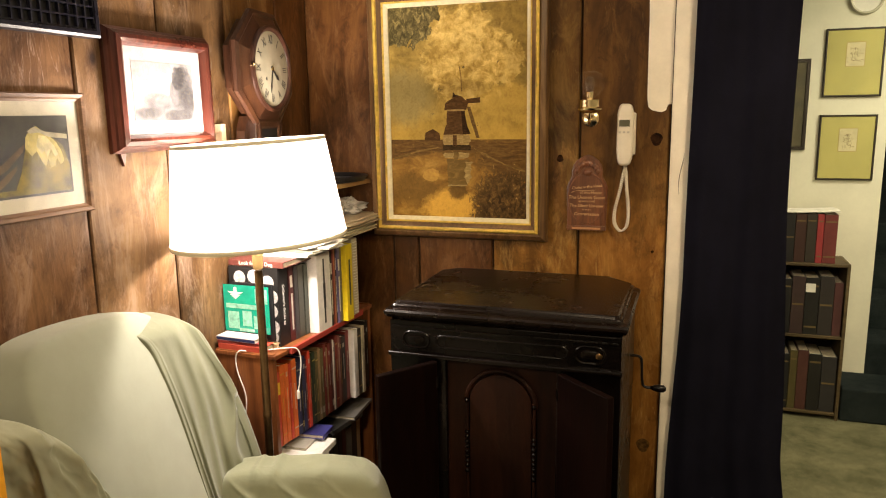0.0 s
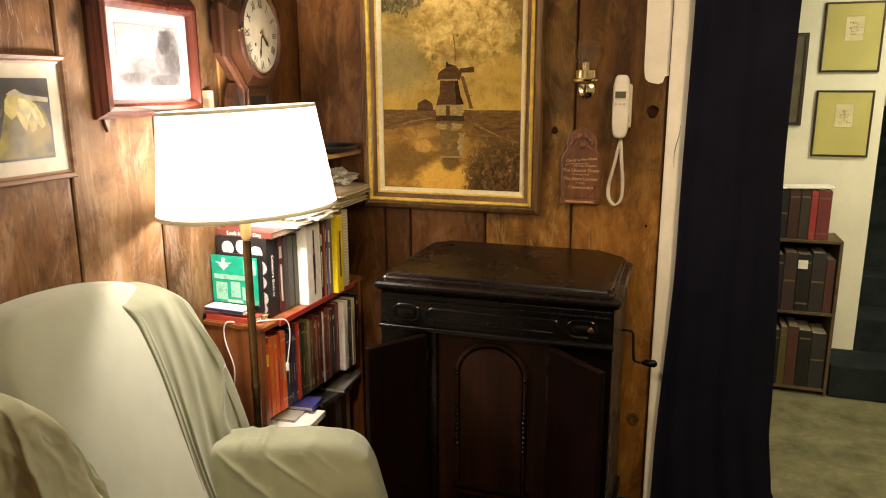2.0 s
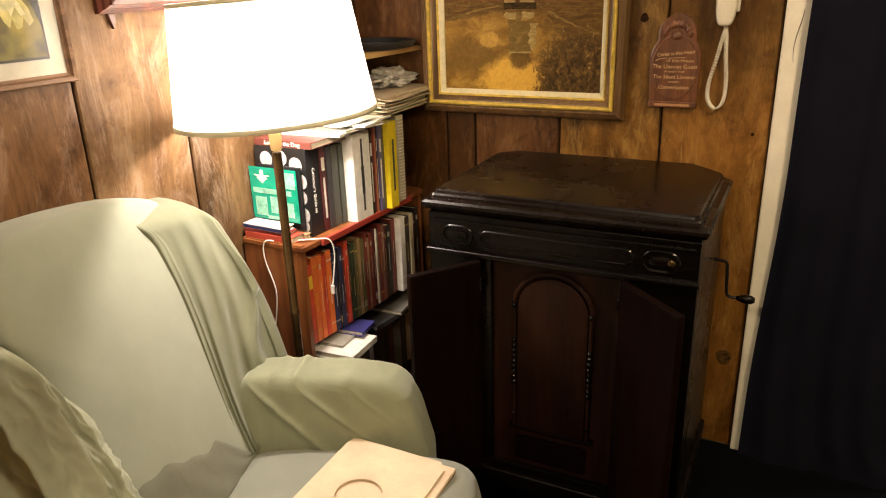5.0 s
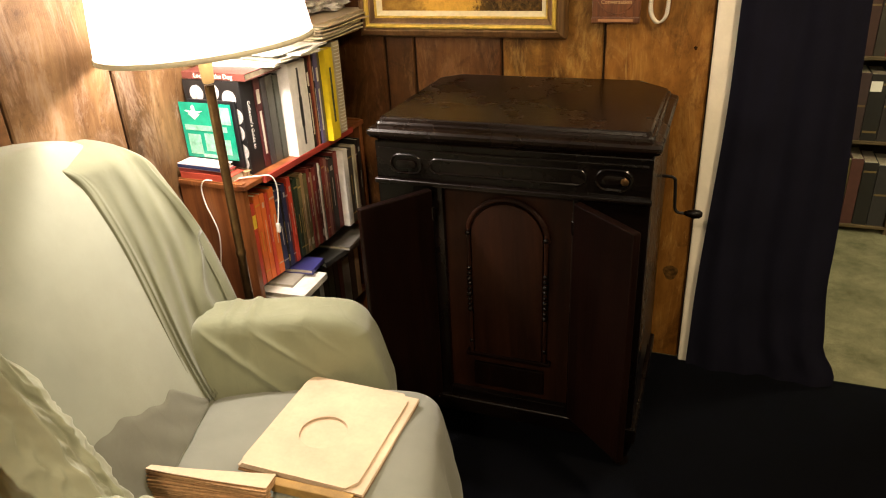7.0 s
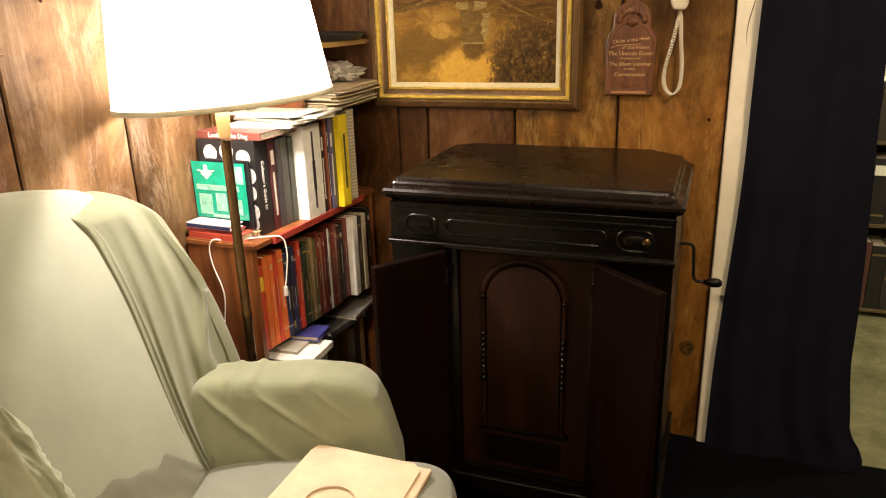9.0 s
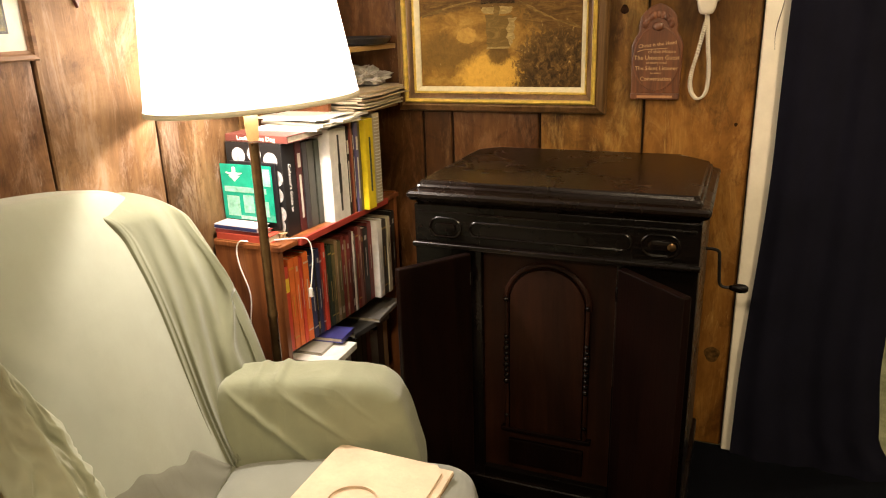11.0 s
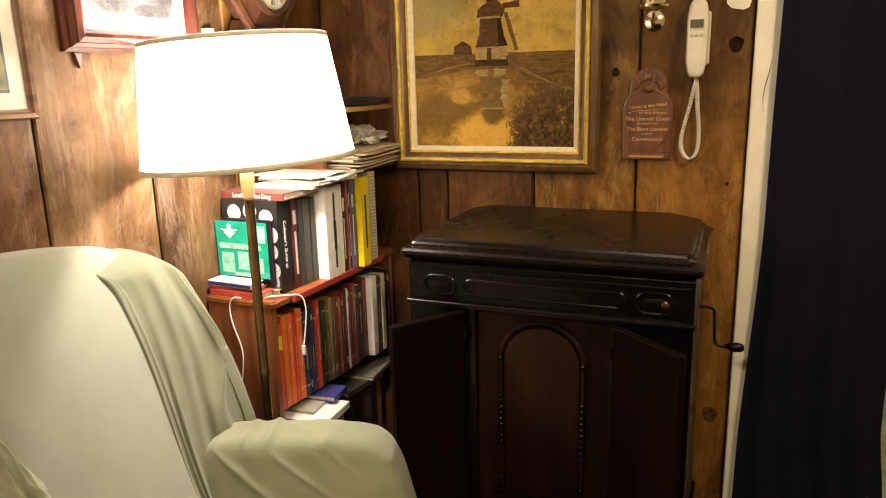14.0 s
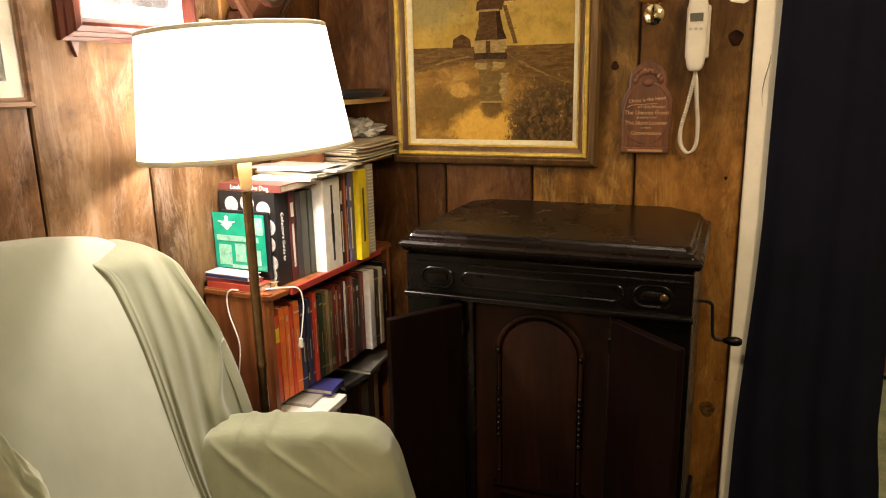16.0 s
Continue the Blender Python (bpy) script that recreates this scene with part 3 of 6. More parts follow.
    part("lower_panel", box(-0.105, 0.105, -D + 0.008, -D + 0.02, 0.12, 0.20, 0.004), MAHOGANY, c)
    # doors, hinged beside the middle and swung outwards
    for sx, angle, edge, wide in ((-1, 126.0, 0.205, 0.214), (1, 138.0, 0.188, 0.222)):
        hinge = Matrix.Translation((sx * edge, -D - 0.014, 0)) @ pose(0, 0, 0, 0, 0, angle * sx)
        inward = -sx
        x0, x1 = sorted((0.0, inward * wide))
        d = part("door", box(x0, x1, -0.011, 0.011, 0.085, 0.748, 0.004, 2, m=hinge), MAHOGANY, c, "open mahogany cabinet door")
        part("knob", lathe([(0.004, 0), (0.004, 0.008), (0.009, 0.012), (0.009, 0.017), (0.004, 0.02)], 14, m=hinge @ Matrix.Translation((inward * 0.175, -0.011 if sx < 0 else -0.011, 0.40)) @ pose(0, 0, 0, 90)), BRASS, d, "small brass door knob", True)
        part("hinge", box(-0.005, 0.005, -0.013, 0.013, 0.66, 0.70, 0.002, 1, m=hinge), EBONY, d)
    # winding crank on the side
    arm = [(W - 0.002, 0.09, 0.702), (W + 0.022, 0.09, 0.702), (W + 0.034, 0.09, 0.697), (W + 0.038, 0.09, 0.683), (W + 0.042, 0.09, 0.618), (W + 0.046, 0.09, 0.600), (W + 0.056, 0.09, 0.594), (W + 0.072, 0.09, 0.594)]
    k = part("crank", tube(arm, 0.0045, 10, 5), IRON, c, "black iron winding crank")
    part("crank_handle", lathe([(0.005, 0), (0.007, 0.004), (0.011, 0.014), (0.0135, 0.028), (0.012, 0.042), (0.006, 0.05)], 18, m=Matrix.Translation((W + 0.070, 0.09, 0.594)) @ pose(0, 0, 0, 0, 90)), EBONY, k, "turned black wooden handle", True)
    return c


phonograph()

# ---------------------------------------------------------------- armchair under a sheet
def lumps(p, amp, scale=6.0, seed=0.0):
    return amp * noise.noise(Vector((p[0] * scale + seed, p[1] * scale, p[2] * scale)))


def pillow(cx, cy, cz, hx, hy, hz, power=5.0, n=40, warp=None):
    """A stuffed block, swelling to its full size in the middle of every side."""
    bm = bmesh.new()
    bmesh.ops.create_cube(bm, size=2)
    bmesh.ops.subdivide_edges(bm, edges=bm.edges[:], cuts=n, use_grid_fill=True)
    for v in bm.verts:
        a = v.co
        q = (abs(a.x) ** power + abs(a.y) ** power + abs(a.z) ** power) ** (1 / power)
        s = Vector((a.x / q, a.y / q, a.z / q))
        p = Vector((cx + hx * s.x, cy + hy * s.y, cz + hz * s.z))
        v.co = warp(p, s) if warp else p
    return bm


def crinkle(p, amp):
    """Small sharp creases of thrown-over cloth."""
    a = noise.noise(Vector((p[0] * 9 + 3, p[1] * 9, p[2] * 7)))
    b = noise.noise(Vector((p[0] * 21, p[1] * 17 + 5, p[2] * 19)))
    return amp * ((1 - abs(a) * 2.4) * 0.7 + (1 - abs(b) * 2.2) * 0.35)


def armchair():
    c = place("armchair", (0.318, -1.118, FLOOR), 18.0, "large wing armchair draped in a pale grey-green sheet", "armchair", local=True)
    seat_z, lean, mid = 0.30, 0.36, -0.175
    ROOT[c.name] = Matrix.Translation((0, 0, -FLOOR))

    def spline(pts, u):
        k = min(len(pts) - 2, int(u * (len(pts) - 1)))
        f = u * (len(pts) - 1) - k
        p0, p1, p2, p3 = (Vector(pts[max(0, min(len(pts) - 1, k + d))]) for d in (-1, 0, 1, 2))
        return 0.5 * (2 * p1 + (p2 - p0) * f + (2 * p0 - 5 * p1 + 4 * p2 - p3) * f * f + (3 * p1 - p0 - 3 * p2 + p3) * f ** 3)

    def crown(y):
        """Height of the back over the seat, a soft uneven arch."""
        return 0.712 - 0.19 * max(0.0, y + 0.36) ** 1.6 - 1.6 * max(0.0, -0.38 - y) ** 1.7

    # the padded back, its face stretched smooth
    def back_warp(p, s):
        y, h = p.y, (p.z - 0.22) / 0.8
        z = 0.18 + (seat_z + crown(y) - 0.18) * h
        x = p.x - lean * (z - seat_z)
        if s.x > 0:
            x += 0.012 * math.cos(min(1.0, abs(y - mid) / 0.3) * 1.5) + lumps((0, y, z), 0.006, 3.2) + crinkle((0.3, y * 0.35, z * 0.25), 0.0012)
        return Vector((x, y, z))

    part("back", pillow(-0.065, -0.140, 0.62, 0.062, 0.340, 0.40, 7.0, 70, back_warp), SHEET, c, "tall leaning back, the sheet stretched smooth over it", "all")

    # the wing nearer the bookcase: the sheet is thrown over it and tucked in beside the back
    def tuck(h):
        return -0.055 + 0.073 * smoothstep(0.02, 0.50, h) - 0.075 * smoothstep(0.55, 0.72, h)

    def drape(u, v):
        b, h = tuck(0.70 * v), 0.70 * v
        front = 0.085 + 0.012 * math.sin(h * 7) - 0.02 * smoothstep(0.45, 0.7, h)
        out = 0.168 + 0.050 * smoothstep(0.10, 0.42, h)
        pts = [(-0.04, b - 0.012), (-0.004, b - 0.004), (0.011, b + 0.006), (0.014, b + 0.024), (0.020, b + 0.048), (0.036, b + 0.55 * (out - b)),
               (front - 0.022, out - 0.026), (front, out), (front + 0.004, out + 0.020), (front - 0.016, out + 0.034), (-0.01, out + 0.042), (-0.06, out + 0.042), (-0.10, out + 0.03)]
        q = spline(pts, u)
        top = 0.648 - 0.016 * smoothstep(0.10, 0.45, u) - 0.045 * smoothstep(0.45, 0.72, u) - 0.05 * smoothstep(0.7, 1.0, u)
        # the top rolls over backwards
        turn = max(0.0, (v - 0.86) / 0.14)
        r = 0.055
        rise = min(v, 0.86) / 0.86
        z = (top - r) * rise + (r * math.sin(turn * 1.75) if turn else 0.0)
        back = r * 1.7 * (1 - math.cos(turn * 1.75)) if turn else 0.0
        # long soft folds that gather towards the corner of the seat
        low = smoothstep(0.98, 0.15, v)
        fold = 0.0
        for at, width, depth in ((0.150, 0.016, 0.007), (0.235, 0.020, 0.010), (0.320, 0.020, 0.014), (0.385, 0.018, 0.018), (0.440, 0.016, 0.022)):
            g = at + 0.10 * (v - 0.4) * (at - 0.1) * 4 + 0.008 * math.sin(v * 6 + at * 30)
            fold += (depth * math.exp(-((u - g) / width) ** 2) - 0.0015) * (0.16 + 0.84 * low) * smoothstep(0.97, 0.72, v)
        ridge = 0.475 + 0.11 * smoothstep(0.30, 0.75, v) + 0.012 * math.sin(14 * v)
        fold += 0.030 * math.exp(-((u - ridge) / (0.010 if u > ridge else 0.030)) ** 2) * smoothstep(0.92, 0.45, v) + 0.010 * math.exp(-((u - ridge + 0.13) / 0.03) ** 2) * smoothstep(0.97, 0.8, v) * smoothstep(0.1, 0.5, v) - 0.008 * math.exp(-((u - ridge - 0.055) / 0.035) ** 2) * smoothstep(0.9, 0.45, v)
        fold += 0.0022 * math.sin(u * 31 - 5 * v) * low + crinkle((u * 0.45, v * 0.28, 2.0), 0.0022)
        fold *= smoothstep(0.03, 0.09, u) * smoothstep(1.0, 0.82, u)
        nx, ny = (0.55, -0.8) if u < 0.55 else (0.9, 0.1) if u < 0.72 else (0.2, 0.95)
        return (q[0] + nx * fold - back - lean * z, q[1] + ny * fold - 0.02 * max(0.0, turn - 0.3) * smoothstep(0.5, 0.9, u), seat_z + z)

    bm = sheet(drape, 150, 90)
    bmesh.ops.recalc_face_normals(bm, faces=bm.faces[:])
    part("wing", bm, SHADEDWINGSHEET, c, "wing with the sheet hanging over it in long folds", "all")

    # the other wing, lower and rounder, with the sheet gathered in folds
    def far_drape(u, v):
        h = 0.66 * v
        q = spline([(-0.06, -0.43), (0.0, -0.445), (0.035, -0.472), (0.065, -0.508), (0.082, -0.538), (0.080, -0.58), (0.05, -0.62), (0.0, -0.64), (-0.08, -0.64), (-0.13, -0.62)], u)
        top = 0.44 + 0.20 * smoothstep(0.25, 0.62, u) - 0.03 * smoothstep(0.7, 1.0, u)
        turn = max(0.0, (v - 0.84) / 0.16)
        r = 0.06
        z = (top - r) * min(v, 0.84) / 0.84 + (r * math.sin(turn * 1.7) if turn else 0.0)
        back = r * 1.6 * (1 - math.cos(turn * 1.7)) if turn else 0.0
        w = abs(math.sin(u * 23 + 1.1 * v + 0.35 * math.sin(v * 7)))
        fold = ((1 - w) ** 1.8 * 0.022 - 0.006) * smoothstep(0.95, 0.70, v) * smoothstep(0.18, 0.34, u)
        fold += crinkle((u * 0.9 + 0.4 * v, v * 0.75 - 0.3 * u, 7.0), 0.014) + crinkle((u * 1.5, v * 1.2, 3.0), 0.004)
        fold *= smoothstep(0.04, 0.15, u)
        nx, ny = (0.6, 0.7) if u < 0.35 else (0.9, 0.0) if u < 0.62 else (0.3, -0.9)
        return (q[0] + nx * fold - back - lean * z, q[1] + ny * fold, seat_z + z)

    bm = sheet(far_drape, 170, 120)
    bmesh.ops.recalc_face_normals(bm, faces=bm.faces[:])
    part("wing", bm, LITCREASEDSHEET, c, "rounded wing with the sheet gathered in upright folds", "all")

    # seat under a greyer cover
    def seat_warp(p, s):
        x, y, z = p
        if s.z > 0:
            z += 0.010 * math.cos(min(1, abs(y - mid) / 0.3) * 1.5) + lumps(p, 0.006, 5.0) + crinkle((x * 0.5, y * 0.5, 0.1), 0.0025)
        if s.x > 0.4:
            x += 0.012 * math.sin(y * 46) * smoothstep(0.30, 0.05, z) + 0.03 * smoothstep(0.3, 0.0, z)
        if s.y > 0.4:
            y += 0.010 * math.sin(x * 40 + 1) * smoothstep(0.30, 0.05, z)
        return Vector((x, y, z))

    part("seat", pillow(0.290, -0.235, 0.070, 0.318, 0.290, 0.222, 7.0, 60, seat_warp), SEATCOVER, c, "broad seat under a greyer cover", "all")

    # thin layer over the foot of the back; its olive colour holds shade
    def cover(u, v):
        y = -0.45 + 0.455 * u
        edge = 0.004 + 0.115 * smoothstep(-0.02, -0.15, y) + 0.065 * smoothstep(-0.16, -0.36, y) + 0.004 * math.sin(y * 75) * smoothstep(0.0, -0.2, y)
        h = edge * v
        x = 0.002 + 0.012 * math.cos(min(1.0, abs(y - mid) / 0.3) * 1.5) + lumps((0, y, seat_z + h), 0.006, 3.2) + 0.0015 * math.sin(y * 60 + 9 * v) * (1 - v) - 0.007 * smoothstep(0.9, 1.0, v)
        return (x - lean * h, y, seat_z - 0.004 + h)

    part("seat_cover", sheet(cover, 70, 14), SHADEDCOVER, c, "dark olive layer low on the back", "all")

    # arms that splay outwards to the front
    def arm(sign, base, flare, top, wide, reach):
        def warp(p, s):
            t, y, z = p.x, p.y, p.z
            drop = smoothstep(0.20, top, z)
            x = t - 0.046 * drop * smoothstep(0.20, reach, t)
            up = z - 0.012 * smoothstep(0.2, reach, t) * drop + 0.010 * smoothstep(0.12, -0.02, t) * drop
            over = sign * (base + flare * t) + y + sign * 0.03 * smoothstep(0.30, top, z) * smoothstep(reach, 0.0, t * 0.6)
            k = crinkle((x * 0.7, y * 0.6, z * 0.7), 0.0045)
            ray = abs(math.sin((x * 17 + z * 15) + 1.4 * math.sin(z * 13 + x * 5)))
            pull = (1 - ray) ** 4 * 0.013 * smoothstep(top, top - 0.08, z) * smoothstep(reach, 0.05, t)
            over += (k + pull) * (1 if s.y > 0 else -1) * abs(s.y) ** 0.5
            up += k * max(0, s.z) + (0.008 * math.exp(-((t - 0.115) / 0.011) ** 2) + 0.006 * math.exp(-((t - 0.06) / 0.009) ** 2)) * max(0, s.z)
            return Vector((x + k * max(0, s.x), over, up))
        half = (top - FLOOR) / 2 - 0.03
        return pillow(reach / 2 - 0.03, 0.0, top - half, reach / 2 + 0.03, wide, half, 6.5, 90, warp)

    part("arm", arm(1, 0.060, 0.12, 0.482, 0.076, 0.462), SHADEDARMSHEET, c, "padded arm with wrinkled sheet over it", "all")
    part("arm", arm(-1, 0.605, 0.05, 0.50, 0.085, 0.42), LITCREASEDSHEET, c, "padded arm heaped with crumpled sheet", "all")

    # skirt of the sheet down to the floor
    def skirt(u, v):
        a = -1.35 + 2.7 * u
        x = 0.26 + 0.335 * (abs(math.cos(a * 1.02)) ** 0.35) * (1 if math.cos(a * 1.02) > 0 else -1)
        y = -0.235 + 0.29 * math.copysign(abs(math.sin(a)) ** 0.6, math.sin(a)) * 0.97
        z = FLOOR + 0.004 + 0.30 * v
        k = (1 - v) * 0.022
        return (x - 0.03 + k * math.sin(a * 22) + 0.03 * (1 - v), y + 0.012 * (1 - v) * math.copysign(1, y + 0.235) + k * math.cos(a * 19), z)
    part("skirt", sheet(skirt, 120, 10), SEATCOVER, c, "", "all")
    return c


armchair()

# ---------------------------------------------------------------- floor lamp
def floor_lamp():
    x, y = LAMP.x, LAMP.y
    c = place("floor_lamp", (x, y, FLOOR), 0, "lit floor lamp with a large white drum shade", "floor lamp")
    part("base", lathe([(0.098, 0), (0.102, 0.006), (0.100, 0.016), (0.07, 0.024), (0.035, 0.034), (0.02, 0.05), (0.014, 0.07)], 40, (x, y, FLOOR)), POLE, c, "round bronzed base", True)
    part("pole", lathe([(0.0125, FLOOR + 0.05), (0.0125, 0.55), (0.0145, 0.555), (0.0145, 0.565), (0.0125, 0.57), (0.0125, 1.03)], 20, (x, y, 0)), POLE, c, "slim bronzed pole", True)
    part("socket_cup", lathe([(0.0125, 1.035), (0.015, 1.04), (0.0175, 1.08), (0.0175, 1.10), (0.013, 1.108), (0.012, 1.18)], 24, (x, y, 0)), plain("candle_sleeve", (0.62, 0.42, 0.18), 0.45), c, "amber socket cup", True)
    tilt = Matrix.Translation((x + 0.012, y + 0.006, 1.127)) @ pose(0, 0, 0, 0, -3.2, 20)
    n = 72
    b = bmesh.new()
    r0, r1, h = 0.261, 0.2225, 0.298
    lo, hi = [], []
    for k in range(n):
        a = 2 * math.pi * k / n
        lo.append(b.verts.new((r0 * math.cos(a), r0 * math.sin(a), 0)))
        hi.append(b.verts.new((r1 * math.cos(a), r1 * math.sin(a), h)))
    for k in range(n):
        b.faces.new((lo[k], lo[(k + 1) % n], hi[(k + 1) % n], hi[k]))
    bmesh.ops.transform(b, matrix=tilt, verts=b.verts)
    s = part("shade", b, shade_cloth(), c, "large white linen drum shade glowing from inside", "all")
    TAPE = plain("shade_tape", (0.80, 0.73, 0.55), 0.8)
    for r, z in ((r0, 0.0), (r1, h)):
        ring = bmesh.new()
        prof = [(r + 0.0015, z - 0.001), (r + 0.0015, z + (0.011 if z == 0 else -0.011))]
        va = [[ring.verts.new((q * math.cos(2 * math.pi * k / n), q * math.sin(2 * math.pi * k / n), w)) for k in range(n)] for q, w in [prof[0], prof[1], (r - 0.0015, prof[1][1]), (r - 0.0015, prof[0][1])]]
        for i in range(4):
            for k in range(n):
                ring.faces.new((va[i][k], va[i][(k + 1) % n], va[(i + 1) % 4][(k + 1) % n], va[(i + 1) % 4][k]))
        bmesh.ops.recalc_face_normals(ring, faces=ring.faces[:])
        bmesh.ops.transform(ring, matrix=tilt, verts=ring.verts)
        part("shade_trim", ring, TAPE, s, "", "all")
    sp = bmesh.new()
    for k in range(3):
        a = 2 * math.pi * k / 3
        tube([(0.012 * math.cos(a), 0.012 * math.sin(a), h - 0.03), (r1 * math.cos(a), r1 * math.sin(a), h - 0.006)], 0.0018, 6, 1, sp)
    bmesh.ops.transform(sp, matrix=tilt, verts=sp.verts)
    part("shade_spider", sp, BRASS, s)
    return c


floor_lamp()

# ---------------------------------------------------------------- bookcase and books
zone(0.006, 0.064, -0.012, -2.4, (0.12, -0.80))
def bookcase():
    c = place("bookcase", (0.12, -0.45, FLOOR), 0, "orange-brown wooden bookcase crammed with books", "bookcase")
    y0, y1, x1 = -0.80, -0.10, 0.232
    part("side_panel", box(0.004, x1, y0, y0 + 0.02, FLOOR + 0.012, 0.735, 0.002), CASE, c)
    part("side_panel", box(0.004, x1, y1 - 0.02, y1, FLOOR + 0.012, 0.735, 0.002), CASE, c)
    part("back_panel", box(0.004, 0.012, y0 + 0.02, y1 - 0.02, FLOOR + 0.02, 0.73), BACKING, c)
    for z in (0.05, 0.385):
        part("shelf", box(0.012, x1 - 0.04, y0 + 0.02, y1 - 0.02, z - 0.018, z, 0.002), CASE, c)
    part("top_board", box(0.004, x1 + 0.01, y0 - 0.003, y1, 0.715, 0.731, 0.003), CASE, c)
    part("red_edge", box(x1 + 0.0102, x1 + 0.022, y0 + 0.08, y1 - 0.1, 0.713, 0.733, 0.002), plain("red_edging", (0.36, 0.045, 0.03), 0.5), c, "red painted shelf edging")
    u = place("wall_shelf", (0.11, -0.22, 1.0), 0, "small wooden wall shelf stacked with papers", "shelf")
    for z in (1.052, 1.248):
        part("shelf", box(0.002, 0.235, -0.43, -0.004, z - 0.016, z, 0.002), wood("pale_shelf_wood", (0.30, 0.16, 0.05), (0.46, 0.27, 0.09), (0.58, 0.36, 0.13), 1, 0.5), u)
    part("upright", box(0.002, 0.2, -0.448, -0.431, 1.03, 1.262, 0.002), CASE, u)
    part("upright", box(0.002, 0.2, -0.0035, -0.002, 1.03, 1.262), CASE, u)
    return c


def tint(c):
    return plain("cover_%d_%d_%d" % tuple(round(k * 999) for k in c), c, 0.42, 0, 0.10, 30, 0.1)


def standing_book(y0, y1, x0, x1, z0, h, colour, title=None, label="", bars=None, group="standing books"):
    """Its spine faces the room."""
    c = place("book", ((x0 + x1) / 2, (y0 + y1) / 2, z0), 0, label, "book", group)
    t = min(0.003, (y1 - y0) * 0.2)
    bm = box(x1 - t, x1, y0, y1, z0, z0 + h, min(0.002, t * 0.4), 1)
    box(x0, x1 - t, y0, y0 + t, z0, z0 + h, 0, 1, bm)
    box(x0, x1 - t, y1 - t, y1, z0, z0 + h, 0, 1, bm)
    part("cover", bm, tint(colour), c)
    part("page_block", box(x0 + 0.003, x1 - t - 0.0005, y0 + t + 0.0004, y1 - t - 0.0004, z0 + 0.0025, z0 + h - 0.004), PAPER, c)
    for bc, lo, hi, wide in bars or ():
        w = (y1 - y0) * wide / 2
        part("title_bar", box(x1 + 0.0002, x1 + 0.0008, (y0 + y1) / 2 - w, (y0 + y1) / 2 + w, z0 + h * lo, z0 + h * hi), tint(bc), c)
    if title:
        words, tc, size = title
        m = Matrix.Translation((x1 + 0.0006, (y0 + y1) / 2, z0 + h * 0.52)) @ Matrix(((0, 0, 1, 0), (0, 1, 0, 0), (-1, 0, 0, 0), (0, 0, 0, 1)))
        wording(words, size, m, tint(tc), c, "title")
    return c


def flat_book(x0, x1, y0, y1, z0, h, colour, turn=0.0, label="", group="books lying flat", spine="y"):
    """It lies on its side; its spine faces along -y or +x."""
    cx, cy = (x0 + x1) / 2, (y0 + y1) / 2
    c = place("book", (cx, cy, z0), turn, label, "book", group, local=True)
    w, d, t = (x1 - x0) / 2, (y1 - y0) / 2, min(0.0025, h * 0.22)
    bm = box(-w, w, -d, d, 0, t, t * 0.3, 1)
    box(-w, w, -d, d, h - t, h, t * 0.3, 1, bm)
    if spine == "y":
        box(-w, w, -d, -d + t, t, h - t, 0, 1, bm)
        pages = box(-w + 0.004, w - 0.004, -d + t, d - 0.004, t, h - t)
    else:
        box(w - t, w, -d, d, t, h - t, 0, 1, bm)
        pages = box(-w + 0.004, w - t, -d + 0.004, d - 0.004, t, h - t)
    part("cover", bm, tint(colour), c)
    part("page_block", pages, PAPER, c)
    return c


bookcase()
random.seed(21)
ORANGE, RED, DKRED, NAVYB, BLK, DKG, OLIVE, TAN, WHT, GRY, PURP, YEL, MAROON = (0.74, 0.17, 0.035), (0.60, 0.065, 0.035), (0.2, 0.03, 0.025), (0.03, 0.035, 0.09), (0.015, 0.014, 0.014), (0.03, 0.05, 0.03), (0.14, 0.12, 0.05), (0.34, 0.23, 0.12), (0.84, 0.82, 0.77), (0.16, 0.16, 0.14), (0.12, 0.10, 0.22), (0.80, 0.62, 0.02), (0.09, 0.018, 0.02)
NAMES = {ORANGE: "orange", RED: "red", DKRED: "dark red", NAVYB: "navy blue", BLK: "black", DKG: "dark green", OLIVE: "olive", TAN: "tan", WHT: "white", GRY: "grey", PURP: "purple", YEL: "bright yellow", MAROON: "maroon"}
# the row on the shelf: (thickness in mm, height in mm, how far out in mm, colour)
row = [(16, 255, 205, NAVYB), (13, 268, 212, RED), (19, 286, 214, ORANGE), (17, 284, 216, ORANGE), (12, 278, 218, RED), (20, 287, 220, ORANGE), (17, 270, 222, NAVYB), (8, 262, 222, BLK), (15, 280, 224, NAVYB), (9, 264, 222, DKRED), (14, 290, 226, RED), (11, 262, 222, DKG), (15, 274, 224, DKG), (13, 268, 226, OLIVE), (13, 278, 226, TAN), (16, 270, 226, OLIVE), (12, 281, 228, DKRED), (10, 263, 226, TAN), (14, 275, 228, DKRED), (12, 285, 228, MAROON), (7, 280, 230, WHT), (8, 268, 228, GRY), (13, 290, 230, DKRED), (14, 284, 230, (0.28, 0.12, 0.10)), (11, 272, 228, MAROON), (26, 270, 226, BLK), (20, 282, 226, DKRED), (24, 284, 250, WHT), (24, 276, 248, (0.05, 0.045, 0.04)), (17, 280, 252, (0.52, 0.46, 0.32)), (26, 262, 236, MAROON), (18, 285, 238, BLK)]
y = -0.778
